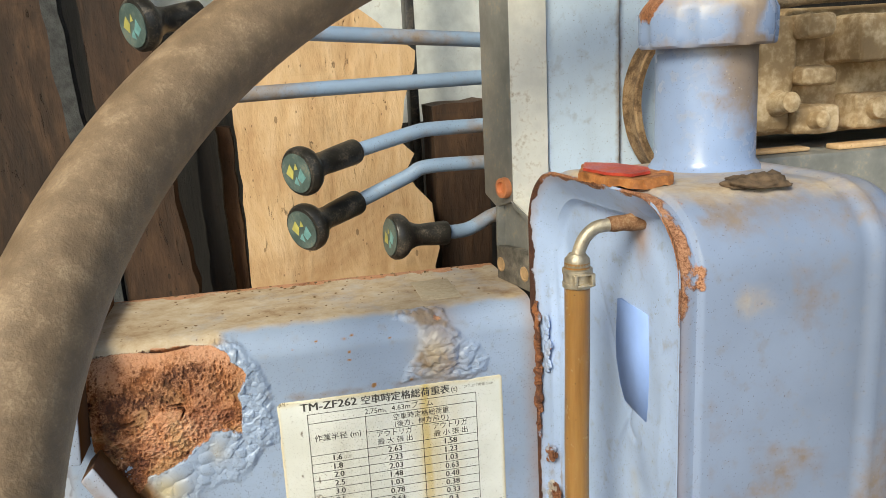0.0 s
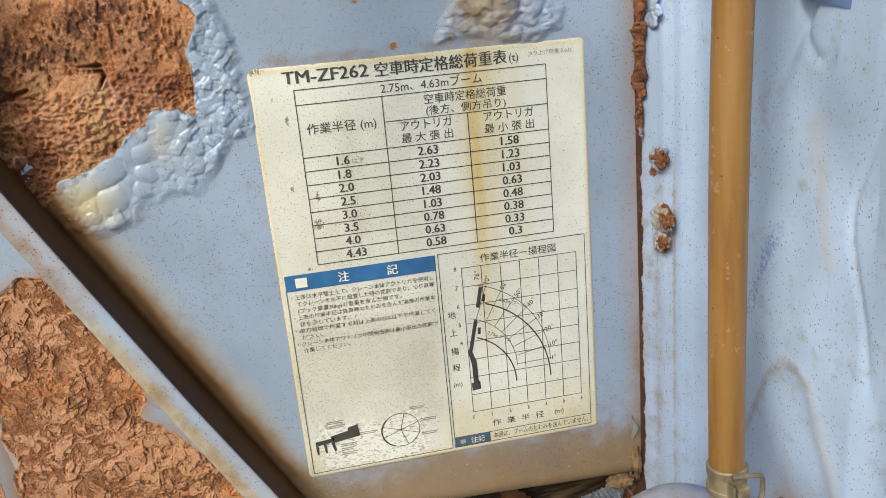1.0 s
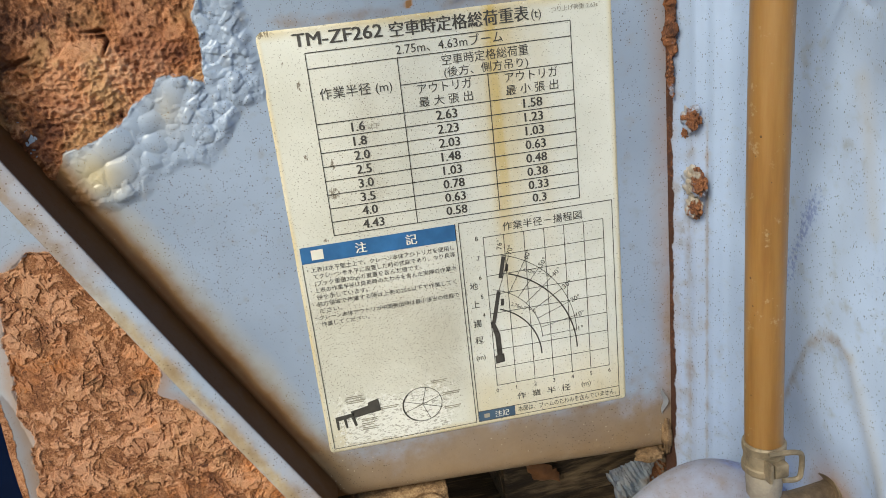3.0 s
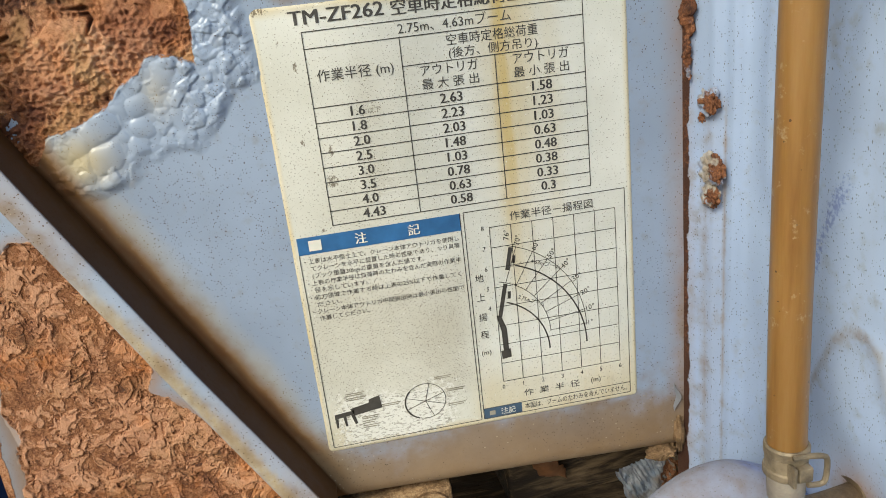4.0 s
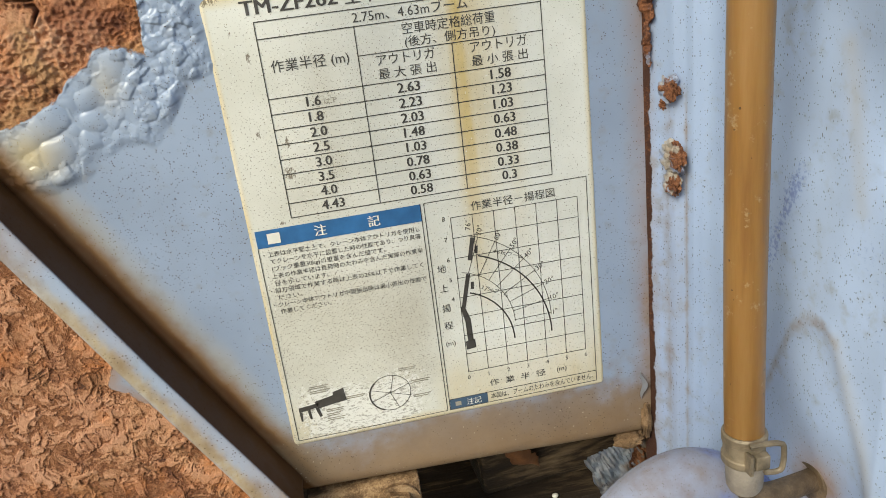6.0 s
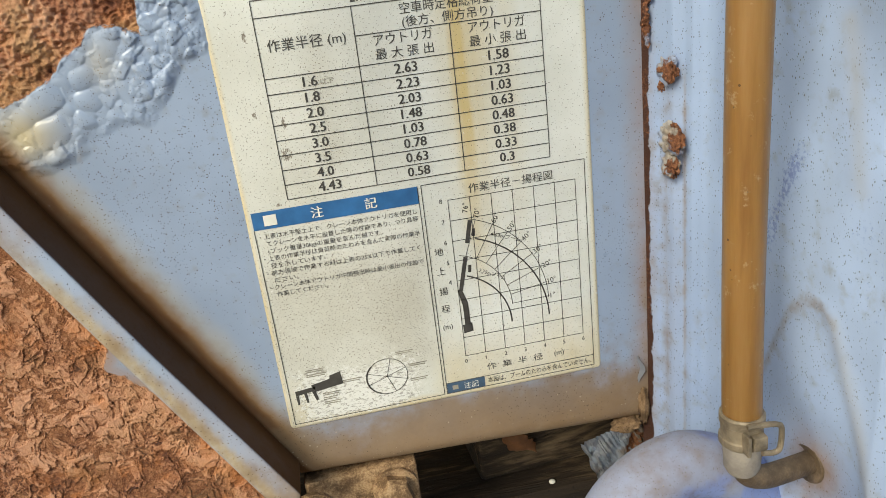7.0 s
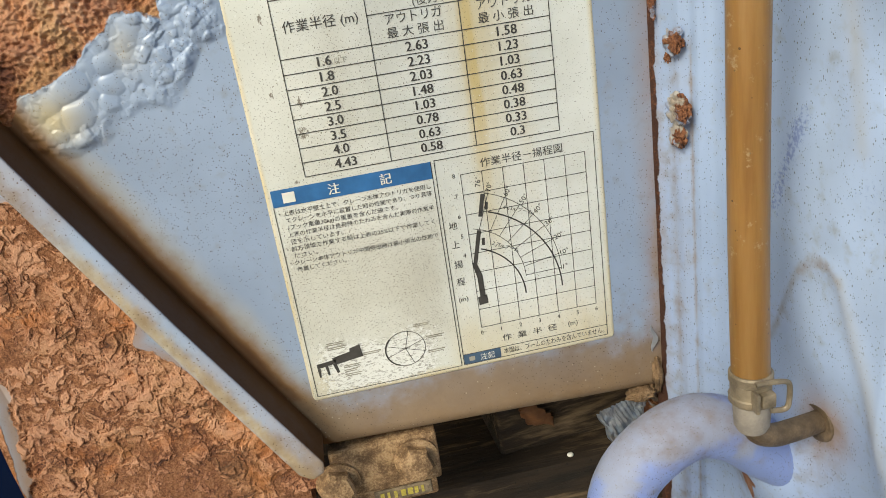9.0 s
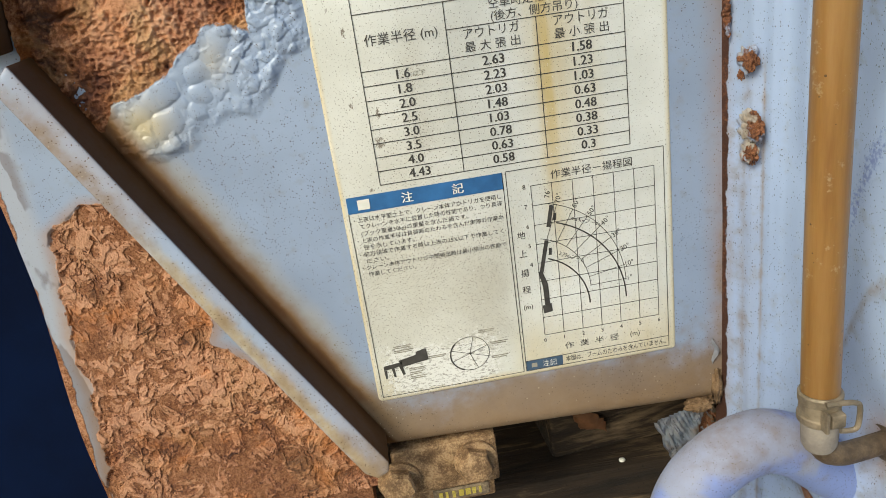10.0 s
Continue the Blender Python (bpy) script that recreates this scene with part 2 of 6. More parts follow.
def painted(name, base, gloss=0.36, specks=0.3, fleck=1.0, drip=1.0):
    """Old sprayed paint on steel, with rust, dust and stains where the mesh carries them."""
    m, nt, b = shader(name)
    p = where(nt)
    big, fine = grain(nt, p, 14, 4), grain(nt, p, 130, 5, 0.6)
    col = blend(nt, ramp01(nt, big, 0.3, 0.75), tuple(c * 0.86 for c in base), tuple(min(1, c * 1.10) for c in base))
    col = blend(nt, ramp01(nt, fine, 0.52, 0.8), col, tuple(0.6 * c + 0.10 for c in base))
    streak = grain(nt, stretch(nt, p, 60, 60, 4), 1.0, 4, 0.6)
    grime = math_node(nt, "MULTIPLY", ramp01(nt, streak, 0.56, 0.8), 0.12)
    col = blend(nt, grime, col, (0.30, 0.24, 0.17))
    crowd = math_node(nt, "ADD", 0.42, grain(nt, p, 18, 3))
    pd = stretch(nt, p, 1, 1, drip)
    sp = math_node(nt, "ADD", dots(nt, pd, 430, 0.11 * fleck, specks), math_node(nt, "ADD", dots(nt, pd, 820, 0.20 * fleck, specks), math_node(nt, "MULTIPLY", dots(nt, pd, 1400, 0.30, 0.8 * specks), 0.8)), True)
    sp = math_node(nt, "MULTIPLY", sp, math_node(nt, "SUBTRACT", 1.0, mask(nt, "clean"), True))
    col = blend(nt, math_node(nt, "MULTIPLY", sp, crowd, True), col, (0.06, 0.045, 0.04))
    worm = ramp01(nt, math_node(nt, "ADD", grain(nt, p, 900, 2, 0.5), math_node(nt, "MULTIPLY", big, 0.10)), 0.725, 0.78)
    col = blend(nt, math_node(nt, "MULTIPLY", worm, 0.55), col, (0.09, 0.075, 0.07))
    spray = ramp01(nt, math_node(nt, "ADD", mask(nt, "spray"), math_node(nt, "MULTIPLY", math_node(nt, "SUBTRACT", grain(nt, p, 620, 3, 0.7), 0.5), 1.6)), 0.35, 0.75)
    col = blend(nt, math_node(nt, "MULTIPLY", spray, 0.7), col, (0.115, 0.165, 0.46))
    col = blend(nt, mask(nt, "chalk"), col, (0.42, 0.43, 0.465))
    warm = mask(nt, "warm")
    col = blend(nt, warm, col, (0.62, 0.50, 0.27))
    stain = math_node(nt, "MULTIPLY", mask(nt, "stain"), math_node(nt, "ADD", 0.45, fine, True), True)
    col = blend(nt, stain, col, blend(nt, ramp01(nt, mask(nt, "stain"), 0.75, 1.45), blend(nt, big, (0.30, 0.13, 0.040), (0.44, 0.25, 0.095)), (0.17, 0.068, 0.022)))
    dirt = ramp01(nt, math_node(nt, "ADD", mask(nt, "dirt"), math_node(nt, "MULTIPLY", math_node(nt, "SUBTRACT", fine, 0.5), 1.1)), 0.05, 1.0)
    col = blend(nt, math_node(nt, "MULTIPLY", dirt, 0.85), col, blend(nt, grain(nt, p, 60, 5, 0.65), (0.15, 0.092, 0.048), (0.34, 0.235, 0.135)))
    col = blend(nt, math_node(nt, "MULTIPLY", math_node(nt, "MULTIPLY", sp, dirt), 0.7), col, (0.05, 0.035, 0.025))
    pale = dots(nt, p, 700, 0.22, 0.25)
    col = blend(nt, math_node(nt, "MULTIPLY", math_node(nt, "MULTIPLY", pale, dirt), 0.6), col, (0.55, 0.46, 0.34))
    # Brown grime; in the flange groove it also carries painted shade.
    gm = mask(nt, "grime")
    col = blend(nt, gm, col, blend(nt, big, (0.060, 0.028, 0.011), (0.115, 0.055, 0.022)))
    dn = grain(nt, p, 75, 6, 0.65)
    dust = ramp01(nt, math_node(nt, "ADD", mask(nt, "dust"), math_node(nt, "MULTIPLY", math_node(nt, "SUBTRACT", dn, 0.5), 0.7)), 0.2, 0.85)
    dcol = colours(nt, grain(nt, stretch(nt, p, 55, 62, 62), 1.0, 6, 0.72, 0.2), [(0.28, (0.30, 0.185, 0.10)), (0.44, (0.46, 0.345, 0.225)), (0.58, (0.55, 0.445, 0.32)), (0.75, (0.62, 0.555, 0.465))])
    dcol = blend(nt, dots(nt, p, 330, 0.24, 0.30), dcol, (0.20, 0.11, 0.06))
    col = blend(nt, dust, col, dcol)
    rc, rf = rust_colour(nt, p)
    rn = grain(nt, p, 160, 6, 0.7)
    edge = math_node(nt, "ADD", mask(nt, "rust"), math_node(nt, "MULTIPLY", math_node(nt, "SUBTRACT", rn, 0.5), 0.55))
    rust = ramp01(nt, edge, 0.46, 0.54)
    col = blend(nt, rust, col, rc)
    nt.links.new(col, b.inputs["Base Color"])
    rough = math_node(nt, "ADD", math_node(nt, "ADD", gloss, math_node(nt, "MULTIPLY", gm, 0.6)), math_node(nt, "MULTIPLY", fine, 0.16))
    rough = math_node(nt, "ADD", rough, math_node(nt, "MULTIPLY", math_node(nt, "ADD", math_node(nt, "MAXIMUM", math_node(nt, "MAXIMUM", rust, dirt), math_node(nt, "MAXIMUM", dust, mask(nt, "chalk"))), math_node(nt, "MULTIPLY", stain, 0.5), True), 0.45), True)
    nt.links.new(rough, b.inputs["Roughness"])
    put(nt, b.inputs["Specular IOR Level"], math_node(nt, "MULTIPLY", math_node(nt, "SUBTRACT", 1.0, gm, True), 0.5))
    h = math_node(nt, "ADD", math_node(nt, "MULTIPLY", grain(nt, p, 240, 2), 0.10), math_node(nt, "MULTIPLY", math_node(nt, "MULTIPLY", rust, rf), 2.2))
    h = math_node(nt, "ADD", h, math_node(nt, "MULTIPLY", math_node(nt, "MULTIPLY", dust, dn), 0.14))
    h = math_node(nt, "ADD", h, math_node(nt, "MULTIPLY", math_node(nt, "MULTIPLY", dirt, grain(nt, p, 380, 4, 0.7)), 0.35))
    bumped(nt, b, h, 0.6, 0.0008)
    return m


def rusty(name):
    m, nt, b = shader(name)
    p = where(nt)
    c, f = rust_colour(nt, p)
    nt.links.new(c, b.inputs["Base Color"])
    b.inputs["Roughness"].default_value = 0.92
    bumped(nt, b, f, 0.9, 0.002)
    return m


def timber(name, dark, mid, light, along=(60, 60, 5), rough=0.8, grime=0.4):
    m, nt, b = shader(name)
    p = where(nt)
    g = grain(nt, stretch(nt, p, *along), 1.0, 6, 0.62, 0.8)
    f = grain(nt, stretch(nt, p, *(a * 7 for a in along)), 1.0, 4, 0.6)
    s = math_node(nt, "ADD", math_node(nt, "MULTIPLY", g, 0.7), math_node(nt, "MULTIPLY", f, 0.3))
    col = colours(nt, s, [(0.32, dark), (0.5, mid), (0.68, light)])
    patch = grain(nt, p, 22, 5, 0.6)
    col = blend(nt, math_node(nt, "MULTIPLY", ramp01(nt, patch, 0.55, 0.8), grime), col, tuple(c * 0.3 for c in mid))
    b.inputs["Roughness"].default_value = rough
    soil = ramp01(nt, grain(nt, p, 9, 5, 0.65, 0.6), 0.50, 0.72)
    col = blend(nt, math_node(nt, "MULTIPLY", soil, 0.55), col, tuple(c * k for c, k in zip(mid, (0.62, 0.50, 0.40))))
    saw = ramp01(nt, grain(nt, stretch(nt, p, 12, 12, 420), 1.0, 3, 0.6, 0.4), 0.60, 0.75)
    col = blend(nt, math_node(nt, "MULTIPLY", saw, 0.28), col, dark)
    pits = math_node(nt, "ADD", dots(nt, stretch(nt, p, 1, 1, 0.45), 120, 0.16, 0.35), dots(nt, stretch(nt, p, 1, 1, 0.6), 300, 0.20, 0.30), True)
    col = blend(nt, math_node(nt, "MULTIPLY", pits, 0.65), col, tuple(c * 0.35 for c in dark))
    nick = ramp01(nt, grain(nt, stretch(nt, p, *(a * 2.5 for a in along)), 1.0, 5, 0.75, 1.5), 0.62, 0.72)
    col = blend(nt, math_node(nt, "MULTIPLY", nick, 0.55), col, tuple(c * 0.35 for c in mid))
    nt.links.new(col, b.inputs["Base Color"])
    bumped(nt, b, math_node(nt, "SUBTRACT", math_node(nt, "ADD", s, math_node(nt, "MULTIPLY", patch, 0.5)), math_node(nt, "MULTIPLY", nick, 0.5)), 1.0, 0.003)
    return m


def plain(name, base, rough=0.5, metal=0.0, vary=0.25, scale=60, bump=0.0006, dust=0.0, dustcol=(0.45, 0.36, 0.25)):
    m, nt, b = shader(name)
    p = where(nt)
    a, f = grain(nt, p, scale, 5, 0.6), grain(nt, p, scale * 8, 4, 0.6)
    col = blend(nt, ramp01(nt, a, 0.3, 0.7), tuple(c * (1 - vary) for c in base), tuple(min(1, c * (1 + vary)) for c in base))
    d = math_node(nt, "MULTIPLY", ramp01(nt, math_node(nt, "ADD", math_node(nt, "MULTIPLY", a, 0.6), math_node(nt, "MULTIPLY", f, 0.4)), 0.62 - dust * 0.4, 0.86 - dust * 0.4), 1.0 if dust else 0.0)
    col = blend(nt, d, col, dustcol)
    nt.links.new(col, b.inputs["Base Color"])
    put(nt, b.inputs["Roughness"], math_node(nt, "ADD", rough, math_node(nt, "MULTIPLY", d, 0.9 - rough), True))
    put(nt, b.inputs["Metallic"], math_node(nt, "MULTIPLY", math_node(nt, "SUBTRACT", 1.0, d), metal))
    bumped(nt, b, math_node(nt, "ADD", math_node(nt, "MULTIPLY", a, 0.5), math_node(nt, "MULTIPLY", f, 0.5)), 0.6, bump)
    return m


FLANGE_BLUE = painted("flange_light_blue_paint", (0.385, 0.465, 0.615), gloss=0.25, specks=0.8, fleck=1.1)
BLUE = painted("aged_light_blue_paint", (0.314, 0.394, 0.542), gloss=0.22, specks=0.42)
TANK_BLUE = painted("tank_light_blue_paint", (0.385, 0.50, 0.735), gloss=0.26, specks=0.62, fleck=0.85, drip=0.6)
# Tank paint darkened for the shell, holding the shade of its front face.
TANK_BLUE_SHADED = painted("tank_blue_paint_shaded", (0.235, 0.295, 0.43), gloss=0.30, specks=0.12, fleck=0.8)
ROD_BLUE = painted("lever_blue_paint", (0.235, 0.33, 0.475), gloss=0.3, specks=0.3)
NECK_BLUE = painted("filler_blue_paint", (0.26, 0.35, 0.55), gloss=0.16, specks=0.1)
PIPE_BLUE = painted("pipe_blue_paint", (0.25, 0.335, 0.66), gloss=0.3, specks=0.7, fleck=0.9)
# Lighter than the housing's blue; used on the post and channel.
POST_BLUE = painted("pale_post_paint", (0.60, 0.72, 0.86), gloss=0.35, specks=0.2)
TORN_SHEET = painted("torn_pale_sheet", (0.40, 0.46, 0.54), gloss=0.3, specks=0.3)
RUST = rusty("flaking_rust")
GREY_STEEL = plain("grey_painted_steel", (0.23, 0.23, 0.215), 0.45, 0.2, 0.2, 40, 0.0004, 0.25)
FOOT_STEEL = plain("scuffed_dark_steel", (0.17, 0.155, 0.13), 0.55, 0.3, 0.45, 110, 0.001, 0.3, (0.30, 0.24, 0.17))
PALE_STEEL = plain("pale_grey_painted_steel", (0.74, 0.72, 0.65), 0.5, 0.0, 0.12, 50, 0.0004, 0.25)
DUSTY_STEEL = plain("dust_caked_steel", (0.20, 0.15, 0.10), 0.8, 0.1, 0.35, 90, 0.002, 0.45, (0.36, 0.27, 0.17))
CAST = plain("dust_caked_casting", (0.36, 0.245, 0.13), 0.75, 0.0, 0.3, 26, 0.0012, 0.45, (0.66, 0.53, 0.36))
ZINC = plain("tarnished_zinc", (0.42, 0.37, 0.29), 0.42, 0.7, 0.3, 120, 0.0008, 0.3, (0.42, 0.32, 0.2))
CLAMP_STEEL = plain("dust_caked_brown_steel", (0.21, 0.12, 0.058), 0.75, 0.1, 0.4, 130, 0.002, 0.5, (0.45, 0.30, 0.165))
BRASS = plain("dull_plated_steel", (0.31, 0.25, 0.175), 0.5, 0.4, 0.35, 150, 0.0008, 0.3, (0.36, 0.29, 0.20))
RUSTY_METAL = plain("rust_crusted_metal", (0.21, 0.095, 0.042), 0.8, 0.1, 0.5, 160, 0.002, 0.4, (0.36, 0.24, 0.14))
BLACK = plain("black_plastic", (0.026, 0.024, 0.021), 0.34, 0.0, 0.3, 90, 0.0004, 0.34, (0.16, 0.13, 0.10))
RUBBER = plain("dusty_black_rubber", (0.22, 0.150, 0.092), 0.5, 0.0, 0.2, 110, 0.0007, 0.28, (0.38, 0.28, 0.18))
INK = plain("black_ink", (0.062, 0.058, 0.054), 0.5, 0.0, 0.2, 200, 0.0)
INK_BLUE = plain("blue_ink", (0.03, 0.145, 0.36), 0.42, 0.0, 0.2, 90, 0.0)
INK_SLATE = plain("slate_ink", (0.06, 0.11, 0.18), 0.45, 0.0, 0.2, 90, 0.0)
WHITE_INK = plain("white_ink", (0.80, 0.79, 0.72), 0.45, 0.0, 0.08, 90, 0.0)
GREY_INK = plain("faded_grey_ink", (0.30, 0.28, 0.23), 0.5, 0.0, 0.3, 200, 0.0)
PALE_WOOD = timber("pale_sawn_timber", (0.44, 0.25, 0.115), (0.63, 0.415, 0.225), (0.74, 0.54, 0.335), (26, 26, 7))
# Browns darkened to carry the shade behind the machine and under the housing.
BROWN_WOOD = timber("brown_old_timber", (0.010, 0.005, 0.0025), (0.050, 0.024, 0.011), (0.11, 0.056, 0.027), (30, 30, 6))
DARK_BROWN = timber("dark_brown_timber", (0.006, 0.003, 0.002), (0.034, 0.017, 0.008), (0.10, 0.052, 0.026), (30, 30, 7))
SHADED_WOOD = timber("shaded_old_timber", (0.003, 0.0018, 0.001), (0.030, 0.018, 0.009), (0.24, 0.165, 0.095), (8, 60, 60), 0.85)
DARK_WOOD = timber("dark_old_timber", (0.004, 0.0035, 0.003), (0.012, 0.010, 0.008), (0.026, 0.021, 0.016), (40, 40, 4))
GREY_BATTEN = plain("weathered_grey_batten", (0.045, 0.046, 0.045), 0.85, 0.0, 0.4, 120, 0.002)
WHITEWASH = plain("chalky_white_board", (0.66, 0.68, 0.65), 0.8, 0.0, 0.15, 40, 0.001, 0.2, (0.40, 0.36, 0.30))
EARTH = plain("packed_earth", (0.20, 0.155, 0.11), 0.95, 0.0, 0.3, 12, 0.004, 0.3)
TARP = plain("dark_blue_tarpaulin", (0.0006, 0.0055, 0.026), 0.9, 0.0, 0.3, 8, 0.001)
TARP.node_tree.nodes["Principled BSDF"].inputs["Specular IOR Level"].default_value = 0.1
RED = plain("broken_red_plastic", (0.42, 0.045, 0.03), 0.35, 0.0, 0.3, 90, 0.001, 0.3, (0.42, 0.17, 0.05))
HOLE = plain("bare_sandy_hole", (0.42, 0.27, 0.14), 0.8, 0.0, 0.2, 90, 0.0004)
ORANGE = plain("orange_plastic_plug", (0.62, 0.22, 0.09), 0.5, 0.0, 0.15, 90, 0.0005, 0.1)
BLUE_PATCH = plain("fresh_blue_paint", (0.26, 0.405, 0.80), 0.6, 0.0, 0.06, 60, 0.0002)
SOIL = plain("dried_mud", (0.115, 0.075, 0.045), 0.95, 0.0, 0.4, 200, 0.002)
YELLOW_STRIP = plain("dirty_yellow_paint", (0.50, 0.40, 0.07), 0.5, 0.0, 0.3, 120, 0.0005, 0.45, (0.20, 0.15, 0.08))
PALE_RUBBER = plain("dusty_pale_rubber", (0.34, 0.30, 0.26), 0.7, 0.0, 0.2, 120, 0.0006, 0.3, (0.44, 0.38, 0.31))
ELBOW = plain("brown_tarnished_metal", (0.15, 0.105, 0.066), 0.55, 0.3, 0.35, 150, 0.001, 0.3, (0.27, 0.19, 0.12))
LEAF = plain("dead_leaf", (0.20, 0.085, 0.035), 0.7, 0.0, 0.3, 90, 0.001)
DIRT = plain("dry_tan_dirt", (0.19, 0.115, 0.06), 0.95, 0.0, 0.4, 160, 0.002, 0.35, (0.34, 0.225, 0.13))
BROKEN_PLATE = plain("rusty_orange_plate", (0.36, 0.135, 0.04), 0.6, 0.0, 0.5, 130, 0.001, 0.25, (0.50, 0.30, 0.12))


def hose_material():
    m, nt, b = shader("yellowed_clear_hose")
    p = where(nt)
    a = grain(nt, stretch(nt, p, 160, 160, 14), 1.0, 5, 0.65)
    col = colours(nt, a, [(0.3, (0.21, 0.098, 0.028)), (0.52, (0.30, 0.155, 0.048)), (0.8, (0.37, 0.215, 0.085))])
    col = blend(nt, dots(nt, p, 330, 0.17, 0.3), col, (0.10, 0.05, 0.02))
    col = blend(nt, math_node(nt, "MULTIPLY", ramp01(nt, grain(nt, p, 210, 4, 0.7), 0.60, 0.72), 0.45), col, (0.55, 0.45, 0.30))
    nt.links.new(col, b.inputs["Base Color"])
    b.inputs["Roughness"].default_value = 0.36
    b.inputs["Subsurface Weight"].default_value = 0.25
    b.inputs["Subsurface Radius"].default_value = (0.004, 0.002, 0.0006)
    bumped(nt, b, grain(nt, p, 300, 3), 0.25, 0.0004)
    return m


HOSE = hose_material()


def sticker_material():
    m, nt, b = shader("yellowed_printed_film")
    p = where(nt)
    a, f = grain(nt, p, 25, 4), grain(nt, p, 300, 5, 0.6)
    col = blend(nt, ramp01(nt, a, 0.3, 0.7), (0.69, 0.705, 0.66), (0.81, 0.825, 0.79))
    # Grey film; it also carries the shade painted on the sticker.
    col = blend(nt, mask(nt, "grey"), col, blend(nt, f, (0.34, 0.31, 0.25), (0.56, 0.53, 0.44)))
    streak = grain(nt, stretch(nt, p, 140, 140, 9), 1.0, 4, 0.6)
    y = math_node(nt, "MULTIPLY", mask(nt, "warm"), math_node(nt, "ADD", 0.35, streak), True)
    col = blend(nt, y, col, (0.62, 0.44, 0.12))
    sp = math_node(nt, "ADD", dots(nt, p, 430, 0.11, 0.2), dots(nt, p, 900, 0.20, 0.35), True)
    col = blend(nt, math_node(nt, "MULTIPLY", sp, 0.75), col, (0.13, 0.09, 0.05))
    worm = ramp01(nt, math_node(nt, "ADD", grain(nt, p, 1700, 2, 0.5), math_node(nt, "MULTIPLY", math_node(nt, "ADD", mask(nt, "grey"), math_node(nt, "MULTIPLY", a, 0.3)), 0.11)), 0.655, 0.72)
    col = blend(nt, math_node(nt, "MULTIPLY", worm, 0.7), col, (0.12, 0.095, 0.06))
    worn = ramp01(nt, math_node(nt, "ADD", mask(nt, "worn"), math_node(nt, "MULTIPLY", math_node(nt, "SUBTRACT", grain(nt, p, 760, 4, 0.7), 0.5), 3.0)), 0.40, 0.60)
    col = blend(nt, math_node(nt, "MULTIPLY", worn, 0.85), col, (0.80, 0.80, 0.77))
    rub = ramp01(nt, grain(nt, stretch(nt, p, 700, 700, 1500), 1.0, 4, 0.7), 0.53, 0.60)
    col = blend(nt, math_node(nt, "MULTIPLY", math_node(nt, "MULTIPLY", rub, ramp01(nt, mask(nt, "worn"), 0.1, 0.6)), 0.62), col, (0.17, 0.15, 0.12))
    sm = ramp01(nt, math_node(nt, "ADD", mask(nt, "smudge"), math_node(nt, "MULTIPLY", math_node(nt, "SUBTRACT", grain(nt, stretch(nt, p, 1500, 1500, 600), 1.0, 4, 0.7), 0.5), 2.6)), 0.62, 0.85)
    col = blend(nt, math_node(nt, "MULTIPLY", sm, 0.8), col, (0.11, 0.075, 0.04))
    smear = ramp01(nt, grain(nt, stretch(nt, p, 70, 70, 22), 1.0, 5, 0.7), 0.66, 0.78)
    col = blend(nt, math_node(nt, "MULTIPLY", smear, 0.30), col, (0.20, 0.15, 0.09))
    nt.links.new(col, b.inputs["Base Color"])
    put(nt, b.inputs["Roughness"], math_node(nt, "ADD", 0.34, math_node(nt, "MULTIPLY", a, 0.25)))
    bumped(nt, b, math_node(nt, "ADD", math_node(nt, "MULTIPLY", f, 0.4), sp), 0.25, 0.0002)
    return m


FILM = sticker_material()

# ---- setting ----
bm = bmesh.new()
box(bm, (-400, -400, -10.4), (400, 400, -10.0))
solo("ground", bm, EARTH, (0, 0, -10), "bare packed brown earth", kind="structure")
bm = bmesh.new()
box(bm, (-25, 9.0, -10), (25, 9.3, 16))
solo("wall_north", bm, DARK_WOOD, (0, 9, -10), "dark timber back wall of the shed", kind="structure")
# Side walls are out of view, added to close the place.
bm = bmesh.new()
box(bm, (-25.3, -6, -10), (-25.0, 9.3, 16))
solo("wall_west", bm, DARK_WOOD, (-25, 0, -10), "dark timber side wall of the shed", kind="structure")
bm = bmesh.new()
box(bm, (25.0, -6, -10), (25.3, 9.3, 16))
solo("wall_east", bm, DARK_WOOD, (25, 0, -10), "dark timber side wall of the shed", kind="structure")
# Unseen roof, added so that sky light enters from the front.
bm = bmesh.new()
box(bm, (-25.3, -6, 16), (25.3, 9.3, 16.3))
solo("ceiling", bm, DARK_WOOD, (0, 0, 16), "added unseen dark roof that keeps sky light to the front", kind="structure")


# ---- crane base housing ----
def left_edge(z):
    return np.where(z > -0.14, -0.92 + 0 * z, -0.92 + (-0.14 - z) * 0.535)


RUST_PATCH = [(-1.2, 0.385), (-0.60, 0.40), (-0.33, 0.375), (-0.245, 0.313), (-0.15, 0.2), (-0.20, 0.07), (-0.195, -0.15), (-0.26, -0.115), (-0.335, -0.11), (-0.40, -0.165), (-0.486, -0.235), (-0.60, -0.30), (-0.72, -0.33), (-0.76, -0.42), (-1.2, -0.42)]
BLISTER = [(-0.27, 0.44), (-0.14, 0.36), (-0.03, 0.16), (0.0, -0.03), (-0.01, -0.2), (-0.13, -0.34), (-0.26, -0.44), (-0.40, -0.46), (-0.53, -0.56), (-0.66, -0.57), (-0.74, -0.5), (-0.76, -0.44), (-0.9, 0.0), (-0.5, 0.2)]


